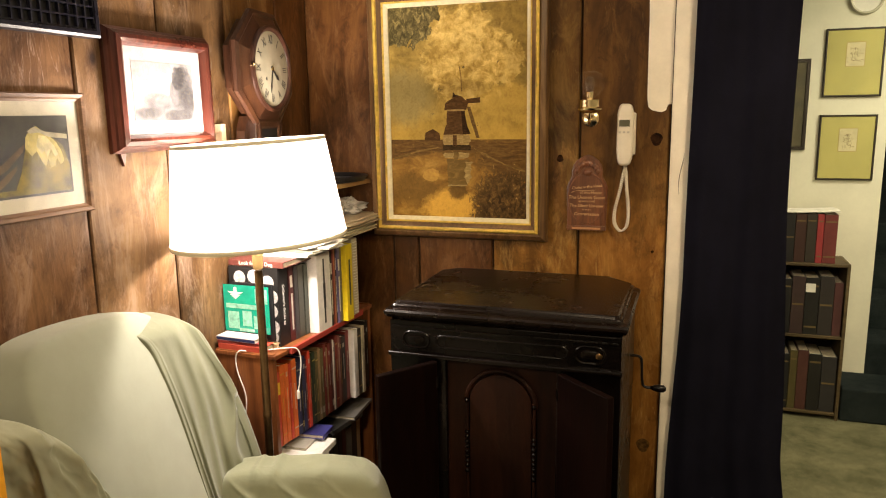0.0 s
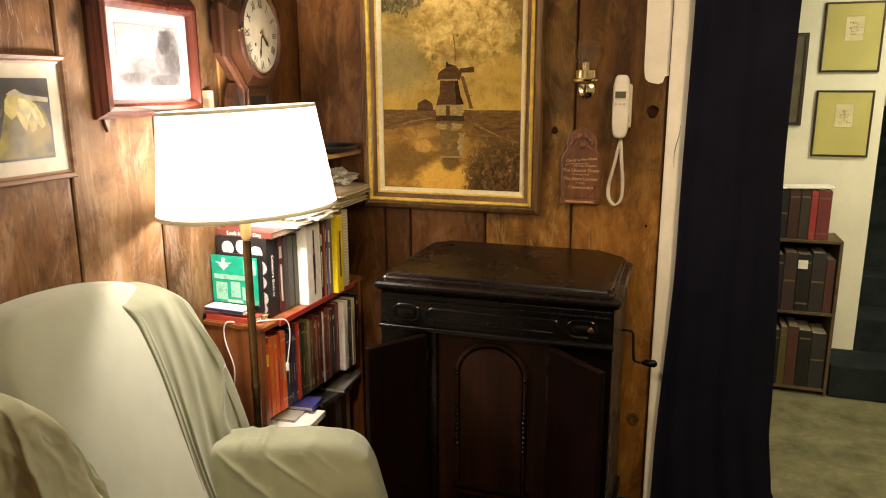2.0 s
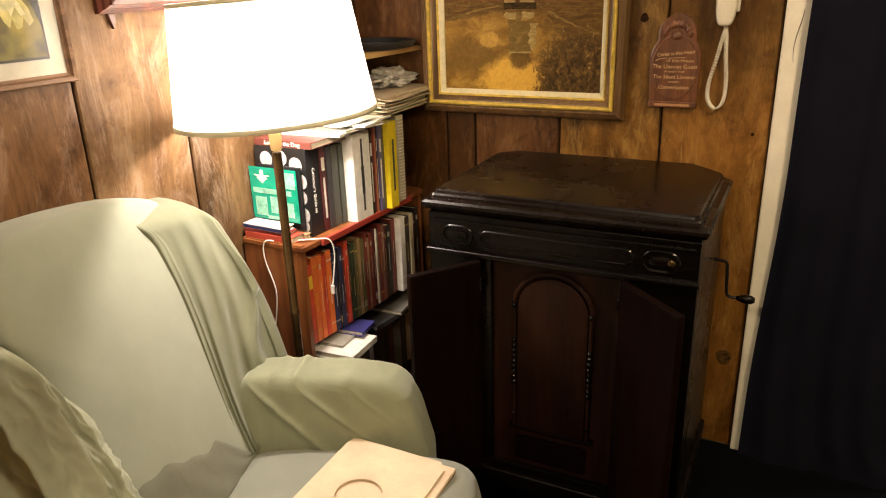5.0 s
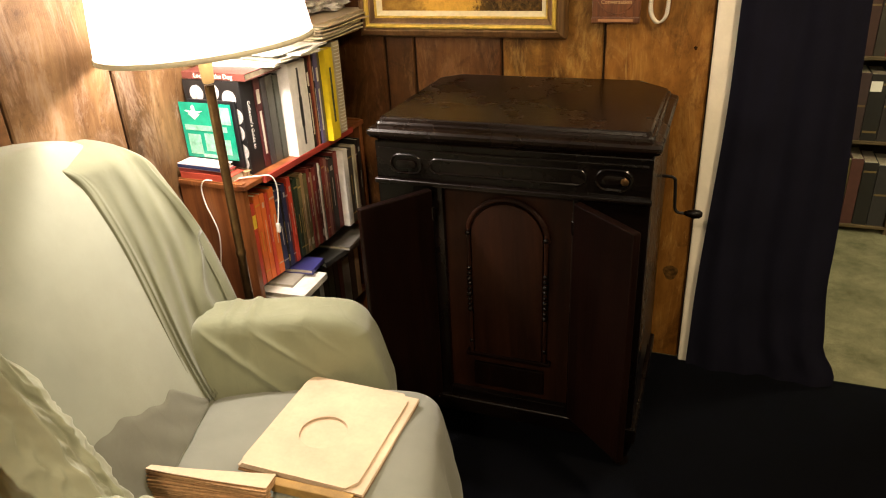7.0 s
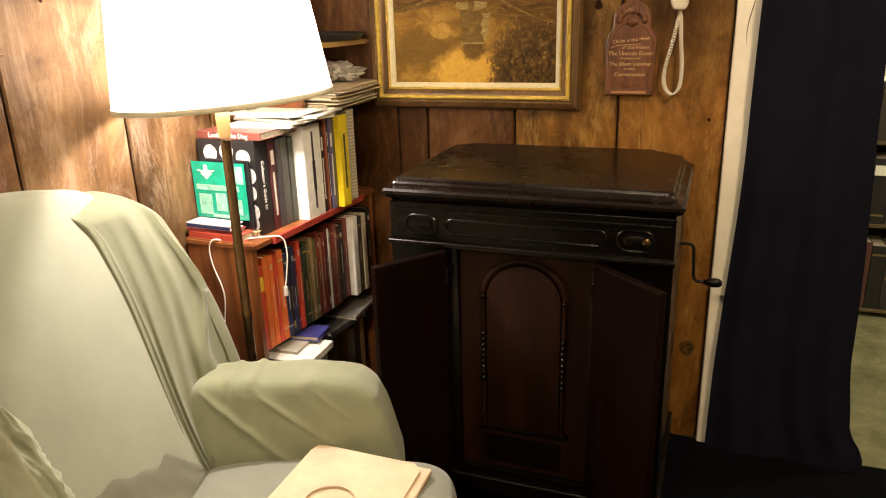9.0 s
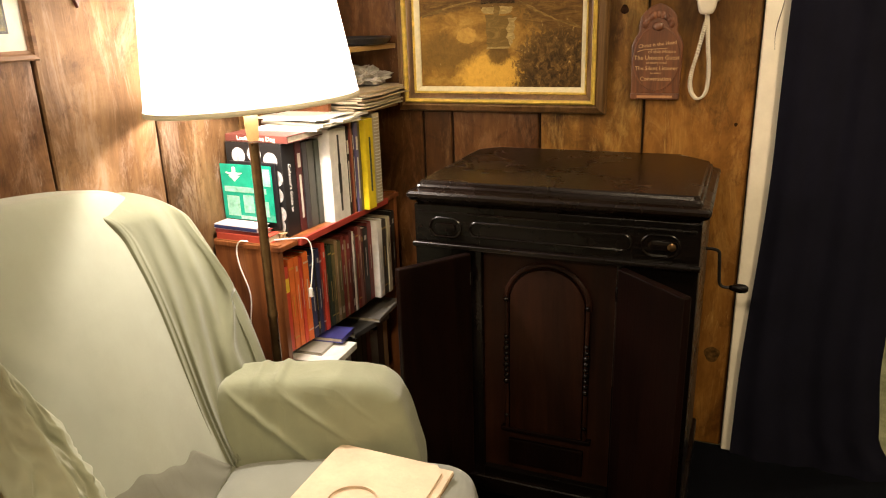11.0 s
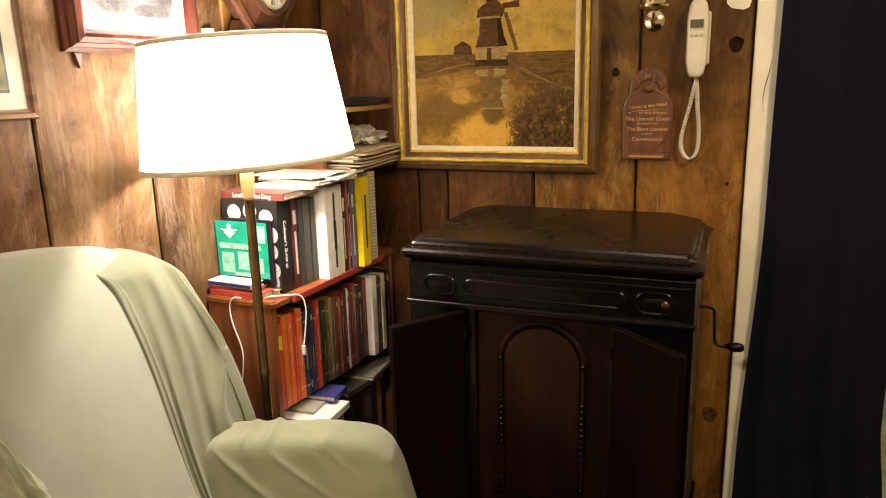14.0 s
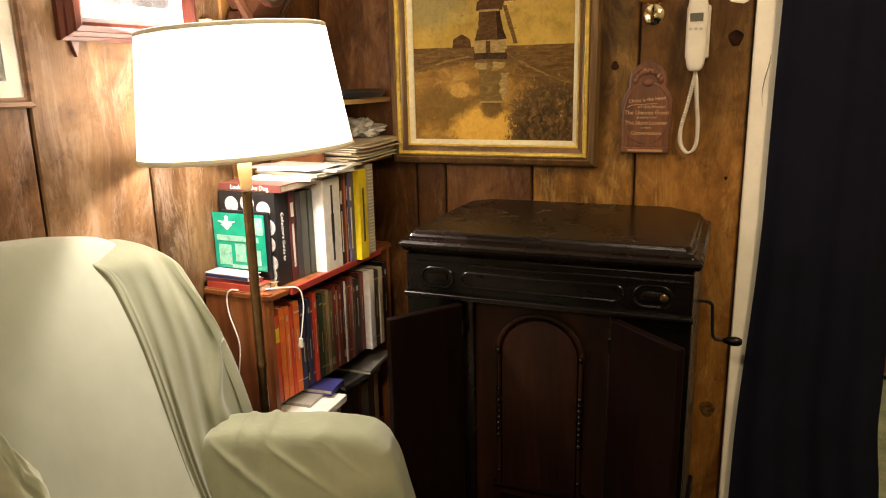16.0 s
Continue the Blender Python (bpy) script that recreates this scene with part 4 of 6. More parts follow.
for k, (w, h, out, col) in enumerate(row):
    w *= 0.001325
    name = NAMES.get(col, "brown")
    ink = random.choice([(0.75, 0.7, 0.55), (0.7, 0.5, 0.15), (0.8, 0.78, 0.7)] if max(col) < 0.5 else [(0.02, 0.02, 0.02), (0.8, 0.78, 0.7), (0.75, 0.45, 0.05)])
    lo, style = random.uniform(0.30, 0.42), random.randrange(4)
    ink = tuple(0.5 * p + 0.4 * q for p, q in zip(ink, col))
    bars = [(ink, lo, lo + random.uniform(0.22, 0.40), 0.12 if style else 0.18)]
    if style == 0:
        bars += [(ink, 0.88, 0.90, 0.96), (ink, 0.12, 0.135, 0.96)]
    elif style == 1:
        bars += [(ink, 0.84, 0.90, 0.40)]
    elif style == 2:
        bars += [(ink, 0.08, 0.17, 0.62)]
    if k == 1:
        bars = [((0.85, 0.62, 0.05), 0.70, 0.86, 0.98)]
    standing_book(y, y + w - 0.0008, 0.03 + random.uniform(0, 0.02), out / 1000, 0.386, h / 1000, col, None, name + " hardback standing in the packed shelf row" if k % 2 else name + " bound volume standing in the shelf row", bars, "books in the shelf row")
    y += w

# the books on top of the case
tops = [(-0.650, -0.622, 0.21, 0.275, MAROON), (-0.621, -0.598, 0.212, 0.262, (0.05, 0.045, 0.05)), (-0.597, -0.563, 0.212, 0.262, (0.072, 0.072, 0.058)), (-0.562, -0.537, 0.215, 0.258, (0.055, 0.062, 0.045)), (-0.535, -0.442, 0.252, 0.286, WHT), (-0.441, -0.424, 0.250, 0.282, BLK), (-0.423, -0.412, 0.248, 0.292, DKRED), (-0.411, -0.403, 0.25, 0.295, (0.42, 0.16, 0.08)), (-0.402, -0.396, 0.25, 0.295, BLK), (-0.395, -0.375, 0.255, 0.288, PURP), (-0.374, -0.363, 0.255, 0.290, OLIVE), (-0.362, -0.315, 0.275, 0.295, YEL), (-0.314, -0.296, 0.262, 0.285, MAROON)]
for a, b, out, h, col in tops:
    lab = {WHT: "thick white paperback standing on the bookcase", YEL: "bright yellow softcover book standing on the bookcase"}.get(col, NAMES.get(col, "dark") + " book standing on top of the bookcase")
    bars = [((0.7, 0.68, 0.6), 0.15, 0.62, 0.32), ((0.7, 0.68, 0.6), 0.70, 0.85, 0.5)] if col in (BLK, MAROON, PURP) else ([((0.05, 0.05, 0.05), 0.10, 0.93, 0.10), ((0.05, 0.05, 0.05), 0.30, 0.62, 0.16)] if col == WHT else [((0.06, 0.07, 0.06), 0.2, 0.8, 0.22)] if col == YEL else None)
    standing_book(a, b, 0.02, out, 0.732, h, col, None, lab, bars, "books on top of the bookcase")

big = standing_book(-0.712, -0.652, 0.01, 0.208, 0.732, 0.272, BLK, ("Collector's Guide to", (0.75, 0.73, 0.68), 0.017), "thick black guide book with silver discs on its cover", None, "books on top of the bookcase")
DISC = plain("silver_disc", (0.62, 0.58, 0.56), 0.5, 0, 0.3, 90)
for px, pz in ((0.055, 0.965), (0.112, 0.972), (0.168, 0.955), (0.182, 0.905), (0.178, 0.855), (0.182, 0.80), (0.176, 0.765)):
    part("cover_disc", lathe([(0.024, 0), (0.024, 0.0006), (0.006, 0.0007)], 24, m=Matrix.Translation((px, -0.7121, pz)) @ pose(0, 0, 0, 90)), DISC, big)

spiral = place("notebook", (0.13, -0.262, 0.732), 0, "pale spiral-bound notebook standing on the bookcase", "notebook")
part("cover", box(0.02, 0.258, -0.285, -0.240, 0.732, 1.035, 0.002, 1), tint((0.55, 0.48, 0.34)), spiral)
for k in range(26):
    part("wire_loop", tube([(0.256 + 0.007 * math.cos(a), -0.262 + 0.016 * math.sin(a), 0.742 + 0.0112 * k) for a in (-2.4, -1.2, 0, 1.2, 2.4)], 0.0016, 5, 2), WHITE, spiral)

flat_book(0.015, 0.195, -0.798, -0.735, 0.732, 0.022, (0.42, 0.06, 0.035), 0, "red paperback lying flat on the bookcase")
flat_book(0.012, 0.175, -0.796, -0.742, 0.7545, 0.010, DKRED, 1.5, "dark red paperback lying in a small pile")
PALEBOOK = flat_book(0.008, 0.165, -0.797, -0.74, 0.765, 0.014, (0.55, 0.50, 0.50), -1, "pale paperback with a navy spine on a small pile")
part("spine_band", box(-0.0775, 0.0775, -0.0291, -0.0286, 0.002, 0.011), tint((0.03, 0.04, 0.12)), PALEBOOK)
flat_book(0.12, 0.205, -0.735, -0.713, 0.732, 0.016, TAN, 0, "small tan book lying behind the pile")
dog = flat_book(0.012, 0.232, -0.71, -0.49, 1.0055, 0.021, (0.14, 0.04, 0.03), 0, "maroon book lying flat on the upright books")
wording("Look for the Dog", 0.019, Matrix.Translation((0, -0.1108, 0.0105)) @ pose(0, 0, 0, 90), tint((0.78, 0.72, 0.62)), dog, "title")
flat_book(0.05, 0.26, -0.63, -0.44, 1.027, 0.008, WHT, 6, "white magazine lying on the upright books")
flat_book(0.04, 0.29, -0.58, -0.40, 1.0352, 0.010, (0.6, 0.58, 0.5), -8, "pale magazine lying on the upright books")

def loose_paper(x, y, z, w, d, turn, curl, label, mat=None, h=0.003):
    def fn(u, v, off=0.0):
        return ((u - 0.5) * w, (v - 0.5) * d, off + curl * (2 * u - 1) ** 2 * (0.4 + 0.6 * v) + 0.002 * math.sin(v * 7 + u * 3))
    bm = sheet(fn, 14, 10)
    sheet(lambda u, v: fn(u, v, h), 14, 10, bm)
    for f in list(bm.faces)[:140]:
        f.normal_flip()
    edges = [e for e in bm.edges if e.is_boundary]
    bmesh.ops.bridge_loops(bm, edges=edges)
    bmesh.ops.transform(bm, matrix=pose(0, 0, 0, 0, 0, turn), verts=bm.verts)
    bmesh.ops.translate(bm, verts=bm.verts, vec=(x, y, z))
    return solo("magazine", bm, mat or PAPER, label, "magazine", "magazines on the shelf", smooth=True, origin=(x, y, z))


random.seed(4)
z = 1.0527
for k in range(9):
    h = random.choice((0.004, 0.006, 0.005))
    loose_paper(0.145 + random.uniform(-0.01, 0.03), -0.215 + random.uniform(-0.02, 0.02), z, 0.26, 0.36, random.uniform(-5, 5), 0.0, "yellowed magazine in a flat pile on the shelf", tint(random.choice([(0.6, 0.52, 0.36), (0.5, 0.4, 0.26), (0.68, 0.62, 0.48), (0.34, 0.22, 0.12)])), h)
    z += h + 0.0022
loose_paper(0.17, -0.47, 1.0465, 0.26, 0.20, 9, 0.0, "white booklet lying on the books", WHITE, 0.006)
loose_paper(0.16, -0.52, 1.0555, 0.24, 0.18, -6, 0.003, "white booklet lying on the books", WHITE, 0.003)


def crumple():
    bm = bmesh.new()
    bmesh.ops.create_icosphere(bm, subdivisions=4, radius=1.0)
    for v in bm.verts:
        d = v.co.normalized()
        k = 0.72 + 0.5 * noise.noise(d * 2.6) + 0.45 * abs(noise.noise(d * 5.5)) + 0.18 * noise.noise(d * 12)
        v.co = Vector((0.075 * d.x * k, 0.125 * d.y * k, max(-0.02, 0.042 * d.z * k)))
    bmesh.ops.translate(bm, verts=bm.verts, vec=(0.15, -0.14, z + 0.021))
    return solo("crumpled_bag", bm, plain("crumpled_plastic", (0.55, 0.52, 0.45), 0.25, 0, 0.15, 30), "crumpled pale plastic bag on the paper pile", "plastic bag", origin=(0.15, -0.14, z))


crumple()
jar = place("glass_jar", (0.09, -0.315, z), 0, "small dark jar with a white lid on the paper pile", "jar")
part("body", lathe([(0.024, 0.0005), (0.027, 0.004), (0.027, 0.075), (0.022, 0.086)], 24, (0.09, -0.315, z)), plain("brown_glass", (0.05, 0.03, 0.02), 0.12, 0, 0.1, 20, 0.05, 0.3), jar, "", True)
part("lid", lathe([(0.028, 0.084), (0.029, 0.086), (0.029, 0.104), (0.026, 0.106), (0.0, 0.106)], 24, (0.09, -0.315, z)), WHITE, jar, "white screw lid", True)
solo("black_tray", lathe([(0.10, 0), (0.125, 0.004), (0.14, 0.022), (0.135, 0.026), (0.12, 0.01), (0.0, 0.008)], 40, (0.142, -0.205, 1.2485)), BLACK, "round black tray on the small wall shelf", "tray", smooth=True, origin=(0.142, -0.205, 1.2485))

# books lying on the lower shelf, pushed out over its edge
z = 0.052
for k, (h, col, out) in enumerate(((0.034, BLK, 0.23), (0.03, DKG, 0.235), (0.036, GRY, 0.228), (0.028, MAROON, 0.24), (0.033, BLK, 0.235), (0.03, TAN, 0.24), (0.04, GRY, 0.25), (0.042, BLK, 0.24))):
    flat_book(0.03, out, -0.77, -0.53, z, h, col, random.uniform(-2, 2), NAMES[col] + " book lying in the low shelf pile", "books in the low shelf", "x")
    z += h + 0.0004
flat_book(0.09, 0.325, -0.735, -0.575, z + 0.0004, 0.0218, WHT, 5, "white book pushed out over the low shelf", "books in the low shelf", "x")
flat_book(0.07, 0.262, -0.70, -0.58, z + 0.0224, 0.010, (0.4, 0.38, 0.33), 6, "pale softcover lying out over the shelf", "books in the low shelf", "x")
flat_book(0.07, 0.288, -0.625, -0.535, z + 0.0328, 0.016, (0.05, 0.05, 0.22), 8, "blue hardback lying out over the shelf", "books in the low shelf", "x")
y = -0.52
for k, (w, h, col) in enumerate(((0.03, 0.2, BLK), (0.022, 0.235, GRY), (0.026, 0.21, WHT), (0.03, 0.23, BLK), (0.04, 0.22, DKG), (0.03, 0.24, BLK), (0.028, 0.22, MAROON), (0.05, 0.2, GRY), (0.04, 0.22, BLK), (0.03, 0.23, TAN))):
    standing_book(y, y + w, 0.03, 0.21, 0.0505, h, col, None, NAMES[col] + " book standing in the dark low shelf", None, "books in the low shelf")
    y += w + 0.001
flat_book(0.06, 0.25, -0.44, -0.24, 0.296, 0.02, (0.07, 0.07, 0.065), -6, "dark grey magazine lying over the low books", "books in the low shelf", "x")
flat_book(0.08, 0.26, -0.35, -0.15, 0.3165, 0.014, (0.2, 0.19, 0.17), 7, "dull grey magazine lying over the low books", "books in the low shelf", "x")

# green leaflet and tablet leaning on the guide book
tablet = solo("tablet", box(0.03, 0.195, -0.7275, -0.7185, 0.7545, 0.952, 0.004, 2), BLACK, "black tablet leaning against the guide book", "tablet", origin=(0.11, -0.723, 0.7545))
leaflet = place("leaflet", (0.085, -0.74, 0.78), 0, "shiny green printed leaflet standing on paperbacks", "leaflet")
part("card", box(0.0, 0.184, -0.7345, -0.733, 0.7795, 0.944, 0.0), plain("green_print", (0.012, 0.36, 0.23), 0.18, 0, 0.15, 25, 0.05, 0.5), leaflet)
LIGHTG = plain("pale_green_print", (0.28, 0.62, 0.46), 0.2, 0, 0.25, 60, 0.05, 0.5)
for x0, x1, z0, z1 in ((0.075, 0.112, 0.802, 0.855), (0.01, 0.16, 0.862, 0.878), (0.13, 0.178, 0.885, 0.935), (0.015, 0.06, 0.79, 0.85), (0.12, 0.165, 0.795, 0.84), (0.06, 0.12, 0.782, 0.792)):
    part("printed_block", box(x0, x1, -0.7355, -0.7346, z0, z1), LIGHTG, leaflet)
splash = [(0.05 + (0.022 + 0.012 * math.sin(5 * a)) * math.cos(a), 0.915 + (0.014 + 0.008 * math.cos(4 * a)) * math.sin(a)) for a in [2 * math.pi * k / 28 for k in range(28)]]
part("printed_motif", prism(splash, -0.7356, -0.7346, "y"), plain("pale_print", (0.6, 0.75, 0.66), 0.3), leaflet)

# white charging cable over the case
cable = place("charging_cable", (0.13, -0.8, 0.73), 0, "white charging cable draped over the bookcase", "cable")
part("lead", tube([(0.092, -0.806, 0.42), (0.112, -0.806, 0.50), (0.120, -0.806, 0.58), (0.094, -0.806, 0.66), (0.090, -0.807, 0.71), (0.105, -0.807, 0.737), (0.13, -0.795, 0.7365), (0.185, -0.765, 0.736), (0.235, -0.735, 0.738), (0.262, -0.70, 0.728), (0.268, -0.69, 0.68), (0.262, -0.695, 0.61), (0.258, -0.70, 0.575)], 0.0021, 8, 8), WHITE, cable, "", "all")
part("plug", box(0.2525, 0.2635, -0.704, -0.696, 0.548, 0.577, 0.002, 2), WHITE, cable)

# ---------------------------------------------------------------- clock on the panelled wall
zone(0, 0.098, -0.004)
def wall_clock():
    cy, cz = -0.545, 1.660
    c = place("wall_clock", (0.0, cy, 1.2), 0, "octagonal wooden schoolhouse wall clock with roman numerals", "clock")
    R = 0.205

    def octagon(r):
        return [(cy + r / math.cos(math.pi / 8) * math.cos(math.pi / 8 + k * math.pi / 4), cz + 0.93 * r / math.cos(math.pi / 8) * math.sin(math.pi / 8 + k * math.pi / 4)) for k in range(8)]

    part("case", prism(octagon(R - 0.03), 0.001, 0.075, "x", 0.004), CLOCKWOOD, c)
    rim = bmesh.new()
    loops = []
    for r, x in ((R, 0.06), (R + 0.004, 0.072), (R + 0.002, 0.088), (R - 0.012, 0.096), (R - 0.02, 0.090), (R - 0.03, 0.094), (R - 0.06, 0.112), (0.13, 0.116)):
        loops.append([rim.verts.new((x, a, b)) for a, b in octagon(r)])
    for lo, hi in zip(loops, loops[1:]):
        for k in range(8):
            rim.faces.new((lo[k], lo[(k + 1) % 8], hi[(k + 1) % 8], hi[k]))
    rim.faces.new(loops[-1])
    bmesh.ops.recalc_face_normals(rim, faces=rim.faces[:])
    part("octagon_frame", rim, CLOCKWOOD, c, "moulded eight-sided wooden frame")
    side = Matrix.Translation((0.112, cy, cz)) @ pose(0, 0, 0, 0, 90)
    part("bezel", lathe([(0.146, 0), (0.146, 0.012), (0.138, 0.02), (0.130, 0.014), (0.128, 0.006)], 56, m=side), wood("dark_bezel", (0.03, 0.012, 0.008), (0.05, 0.02, 0.012), (0.08, 0.03, 0.018), 2, 0.3), c, "dark turned bezel", True)
    dial = part("dial", lathe([(0.127, 0.0), (0.127, 0.0075), (0.126, 0.008)], 56, m=side), plain("ivory_dial", (0.45, 0.41, 0.30), 0.45, 0, 0.08, 18), c, "aged ivory dial", True)
    INK = plain("black_ink", (0.02, 0.018, 0.016), 0.5)
    for k, word in enumerate(("XII", "I", "II", "III", "IIII", "V", "VI", "VII", "VIII", "IX", "X", "XI")):
        a = radians(-30 * k)
        m = Matrix.Translation((0.1205, cy, cz)) @ Matrix(((0, 0, 1, 0), (1, 0, 0, 0), (0, 1, 0, 0), (0, 0, 0, 1))) @ pose(0, 0, 0, 0, 0, math.degrees(a)) @ Matrix.Translation((0, 0.098, 0)) @ Matrix.Diagonal((0.75, 1.25, 1, 1))
        wording(word, 0.034, m, INK, dial, "numeral")
    for ang, ln, w in ((-192, 0.085, 0.007), (-128, 0.062, 0.009)):
        m = Matrix.Translation((0.1225, cy, cz)) @ Matrix(((0, 0, 1, 0), (1, 0, 0, 0), (0, 1, 0, 0), (0, 0, 0, 1))) @ pose(0, 0, 0, 0, 0, ang)
        bm = prism([(-w / 3, -0.012), (w / 3, -0.012), (w / 2, ln * 0.6), (w, ln * 0.72), (0, ln), (-w, ln * 0.72), (-w / 2, ln * 0.6)], 0, 0.0012, "z")
        bmesh.ops.transform(bm, matrix=m, verts=bm.verts)
        part("clock_hand", bm, INK, c)
    part("arbor", lathe([(0.007, 0), (0.007, 0.006), (0.003, 0.008)], 16, m=Matrix.Translation((0.121, cy, cz)) @ pose(0, 0, 0, 0, 90)), BRASS, c, "", True)
    part("winding_hole", lathe([(0.006, 0), (0.006, 0.0008)], 14, m=Matrix.Translation((0.1202, cy - 0.045, cz - 0.035)) @ pose(0, 0, 0, 0, 90)), INK, c)
    part("door_catch", lathe([(0.004, 0), (0.004, 0.012), (0.007, 0.016), (0.003, 0.022)], 14, m=Matrix.Translation((0.118, cy - 0.15, cz + 0.005)) @ pose(0, 0, 0, 0, 90)), BRASS, c, "", True)
    part("drop_box", box(0.001, 0.085, cy - 0.095, cy + 0.095, 1.215, 1.49, 0.006), CLOCKWOOD, c)
    part("drop_window", moulding(cy - 0.08, cy + 0.08, 1.24, 1.475, [(0, 0.085), (0.0, 0.096), (0.012, 0.096), (0.02, 0.088)]), CLOCKWOOD, c)
    part("drop_glass", box(0.0852, 0.087, cy - 0.062, cy + 0.062, 1.258, 1.457), BLACK, c)
    for s in (-1, 1):
        part("ear_bracket", prism([(cy + s * 0.096, 1.22), (cy + s * 0.13, 1.36), (cy + s * 0.125, 1.45), (cy + s * 0.096, 1.50)], 0.001, 0.05, "x", 0.003), CLOCKWOOD, c)
    c.matrix_world = ZONE[0] @ pose(0.024, cy, 1.2, 0, 0, 6.5) @ Matrix.Diagonal((0.72, 1.02, 1.0, 1))
    return c


wall_clock()
solo("wood_slip", box(0.002, 0.03, -0.735, -0.713, 1.36, 1.475, 0.002), wood("pale_slip", (0.5, 0.34, 0.2), (0.62, 0.45, 0.3), (0.7, 0.55, 0.4), 2, 0.6), "pale strip of bare wood on the panelling", "wood strip", origin=(0.016, -0.724, 1.36))
solo("hanging_cable", tube([(0.012, -0.014, 2.38), (0.012, -0.014, 2.0), (0.016, -0.014, 1.75), (0.011, -0.014, 1.5), (0.015, -0.014, 1.264)], 0.004, 8), BLACK, "thin black cable hanging in the corner", "cable", smooth="all", origin=(0.012, -0.014, 1.264))

# ---------------------------------------------------------------- pictures on the left wall
zone()
def framed_left(name, y0, y1, z0, z1, profile, frame_mat, mat_w, label, art):
    c = place(name, (0.0, (y0 + y1) / 2, z0), 0, label, "framed picture")
    part("picture_frame", moulding(y0, y1, z0, z1, profile), frame_mat, c)
    inset, depth = profile[-1]
    a, b, lo, hi = y0 + inset, y1 - inset, z0 + inset, z1 - inset
    part("mount", box(0.001, depth - 0.002, a - 0.002, b + 0.002, lo - 0.002, hi + 0.002), plain("grey_white_mount", (0.42, 0.395, 0.38), 0.75) if mat_w > 0.035 else plain("cream_mount", (0.62, 0.58, 0.47), 0.75), c)
    art(c, a + mat_w, b - mat_w, lo + mat_w, hi - mat_w, depth - 0.0015)
    g = part("glass", sheet(lambda u, v: (depth + 0.0006, a + (b - a) * u, lo + (hi - lo) * v), 1, 1), PICGLASS, c, "thin picture glass")
    g.visible_shadow = False
    return c


def pane():
    m, t, s = material("picture_glass")
    tr, gl, mx = t.nodes.new("ShaderNodeBsdfTransparent"), t.nodes.new("ShaderNodeBsdfGlossy"), t.nodes.new("ShaderNodeMixShader")
    gl.inputs["Roughness"].default_value = 0.03
    lw = node(t, "ShaderNodeLayerWeight", Blend=0.12)
    gain = node(t, "ShaderNodeMapRange")
    gain.inputs[3].default_value, gain.inputs[4].default_value = 0.010, 0.18
    t.links.new(lw.outputs["Facing"], gain.inputs[0])
    t.links.new(gain.outputs[0], mx.inputs[0])
    t.links.new(tr.outputs[0], mx.inputs[1])
    t.links.new(gl.outputs[0], mx.inputs[2])
    t.links.new(mx.outputs[0], t.nodes["Material Output"].inputs["Surface"])
    return m


PICGLASS = pane()


def spotter(t, v, noise_out, flat):
    """Ragged spots of paint: centre, half sizes, raggedness and softness of the edge. flat: the axis across the picture."""
    def spot(p, q, sp, sq, ragged=0.9, edge=0.18):
        mp = node(t, "ShaderNodeMapping")
        scale, shift = [0, 0, 1 / sq], [0, 0, -q / sq]
        scale[flat], shift[flat] = 1 / sp, -p / sp
        mp.inputs["Location"].default_value, mp.inputs["Scale"].default_value = shift, scale
        t.links.new(v, mp.inputs[0])
        g = t.nodes.new("ShaderNodeTexGradient")
        g.gradient_type = "SPHERICAL"
        t.links.new(mp.outputs[0], g.inputs[0])
        k = node(t, "ShaderNodeMath")
        k.operation = "MULTIPLY_ADD"
        k.inputs[1].default_value = ragged
        t.links.new(noise_out, k.inputs[0])
        t.links.new(g.outputs["Fac"], k.inputs[2])
        return ramp(t, k.outputs[0], [(0.22 + ragged * 0.5, (0, 0, 0)), (0.22 + ragged * 0.5 + edge, (1, 1, 1))])
    return spot


def masked(t, mask, amount):
    n = blend(t, "MULTIPLY", 1.0, mask, (amount, amount, amount))
    return n


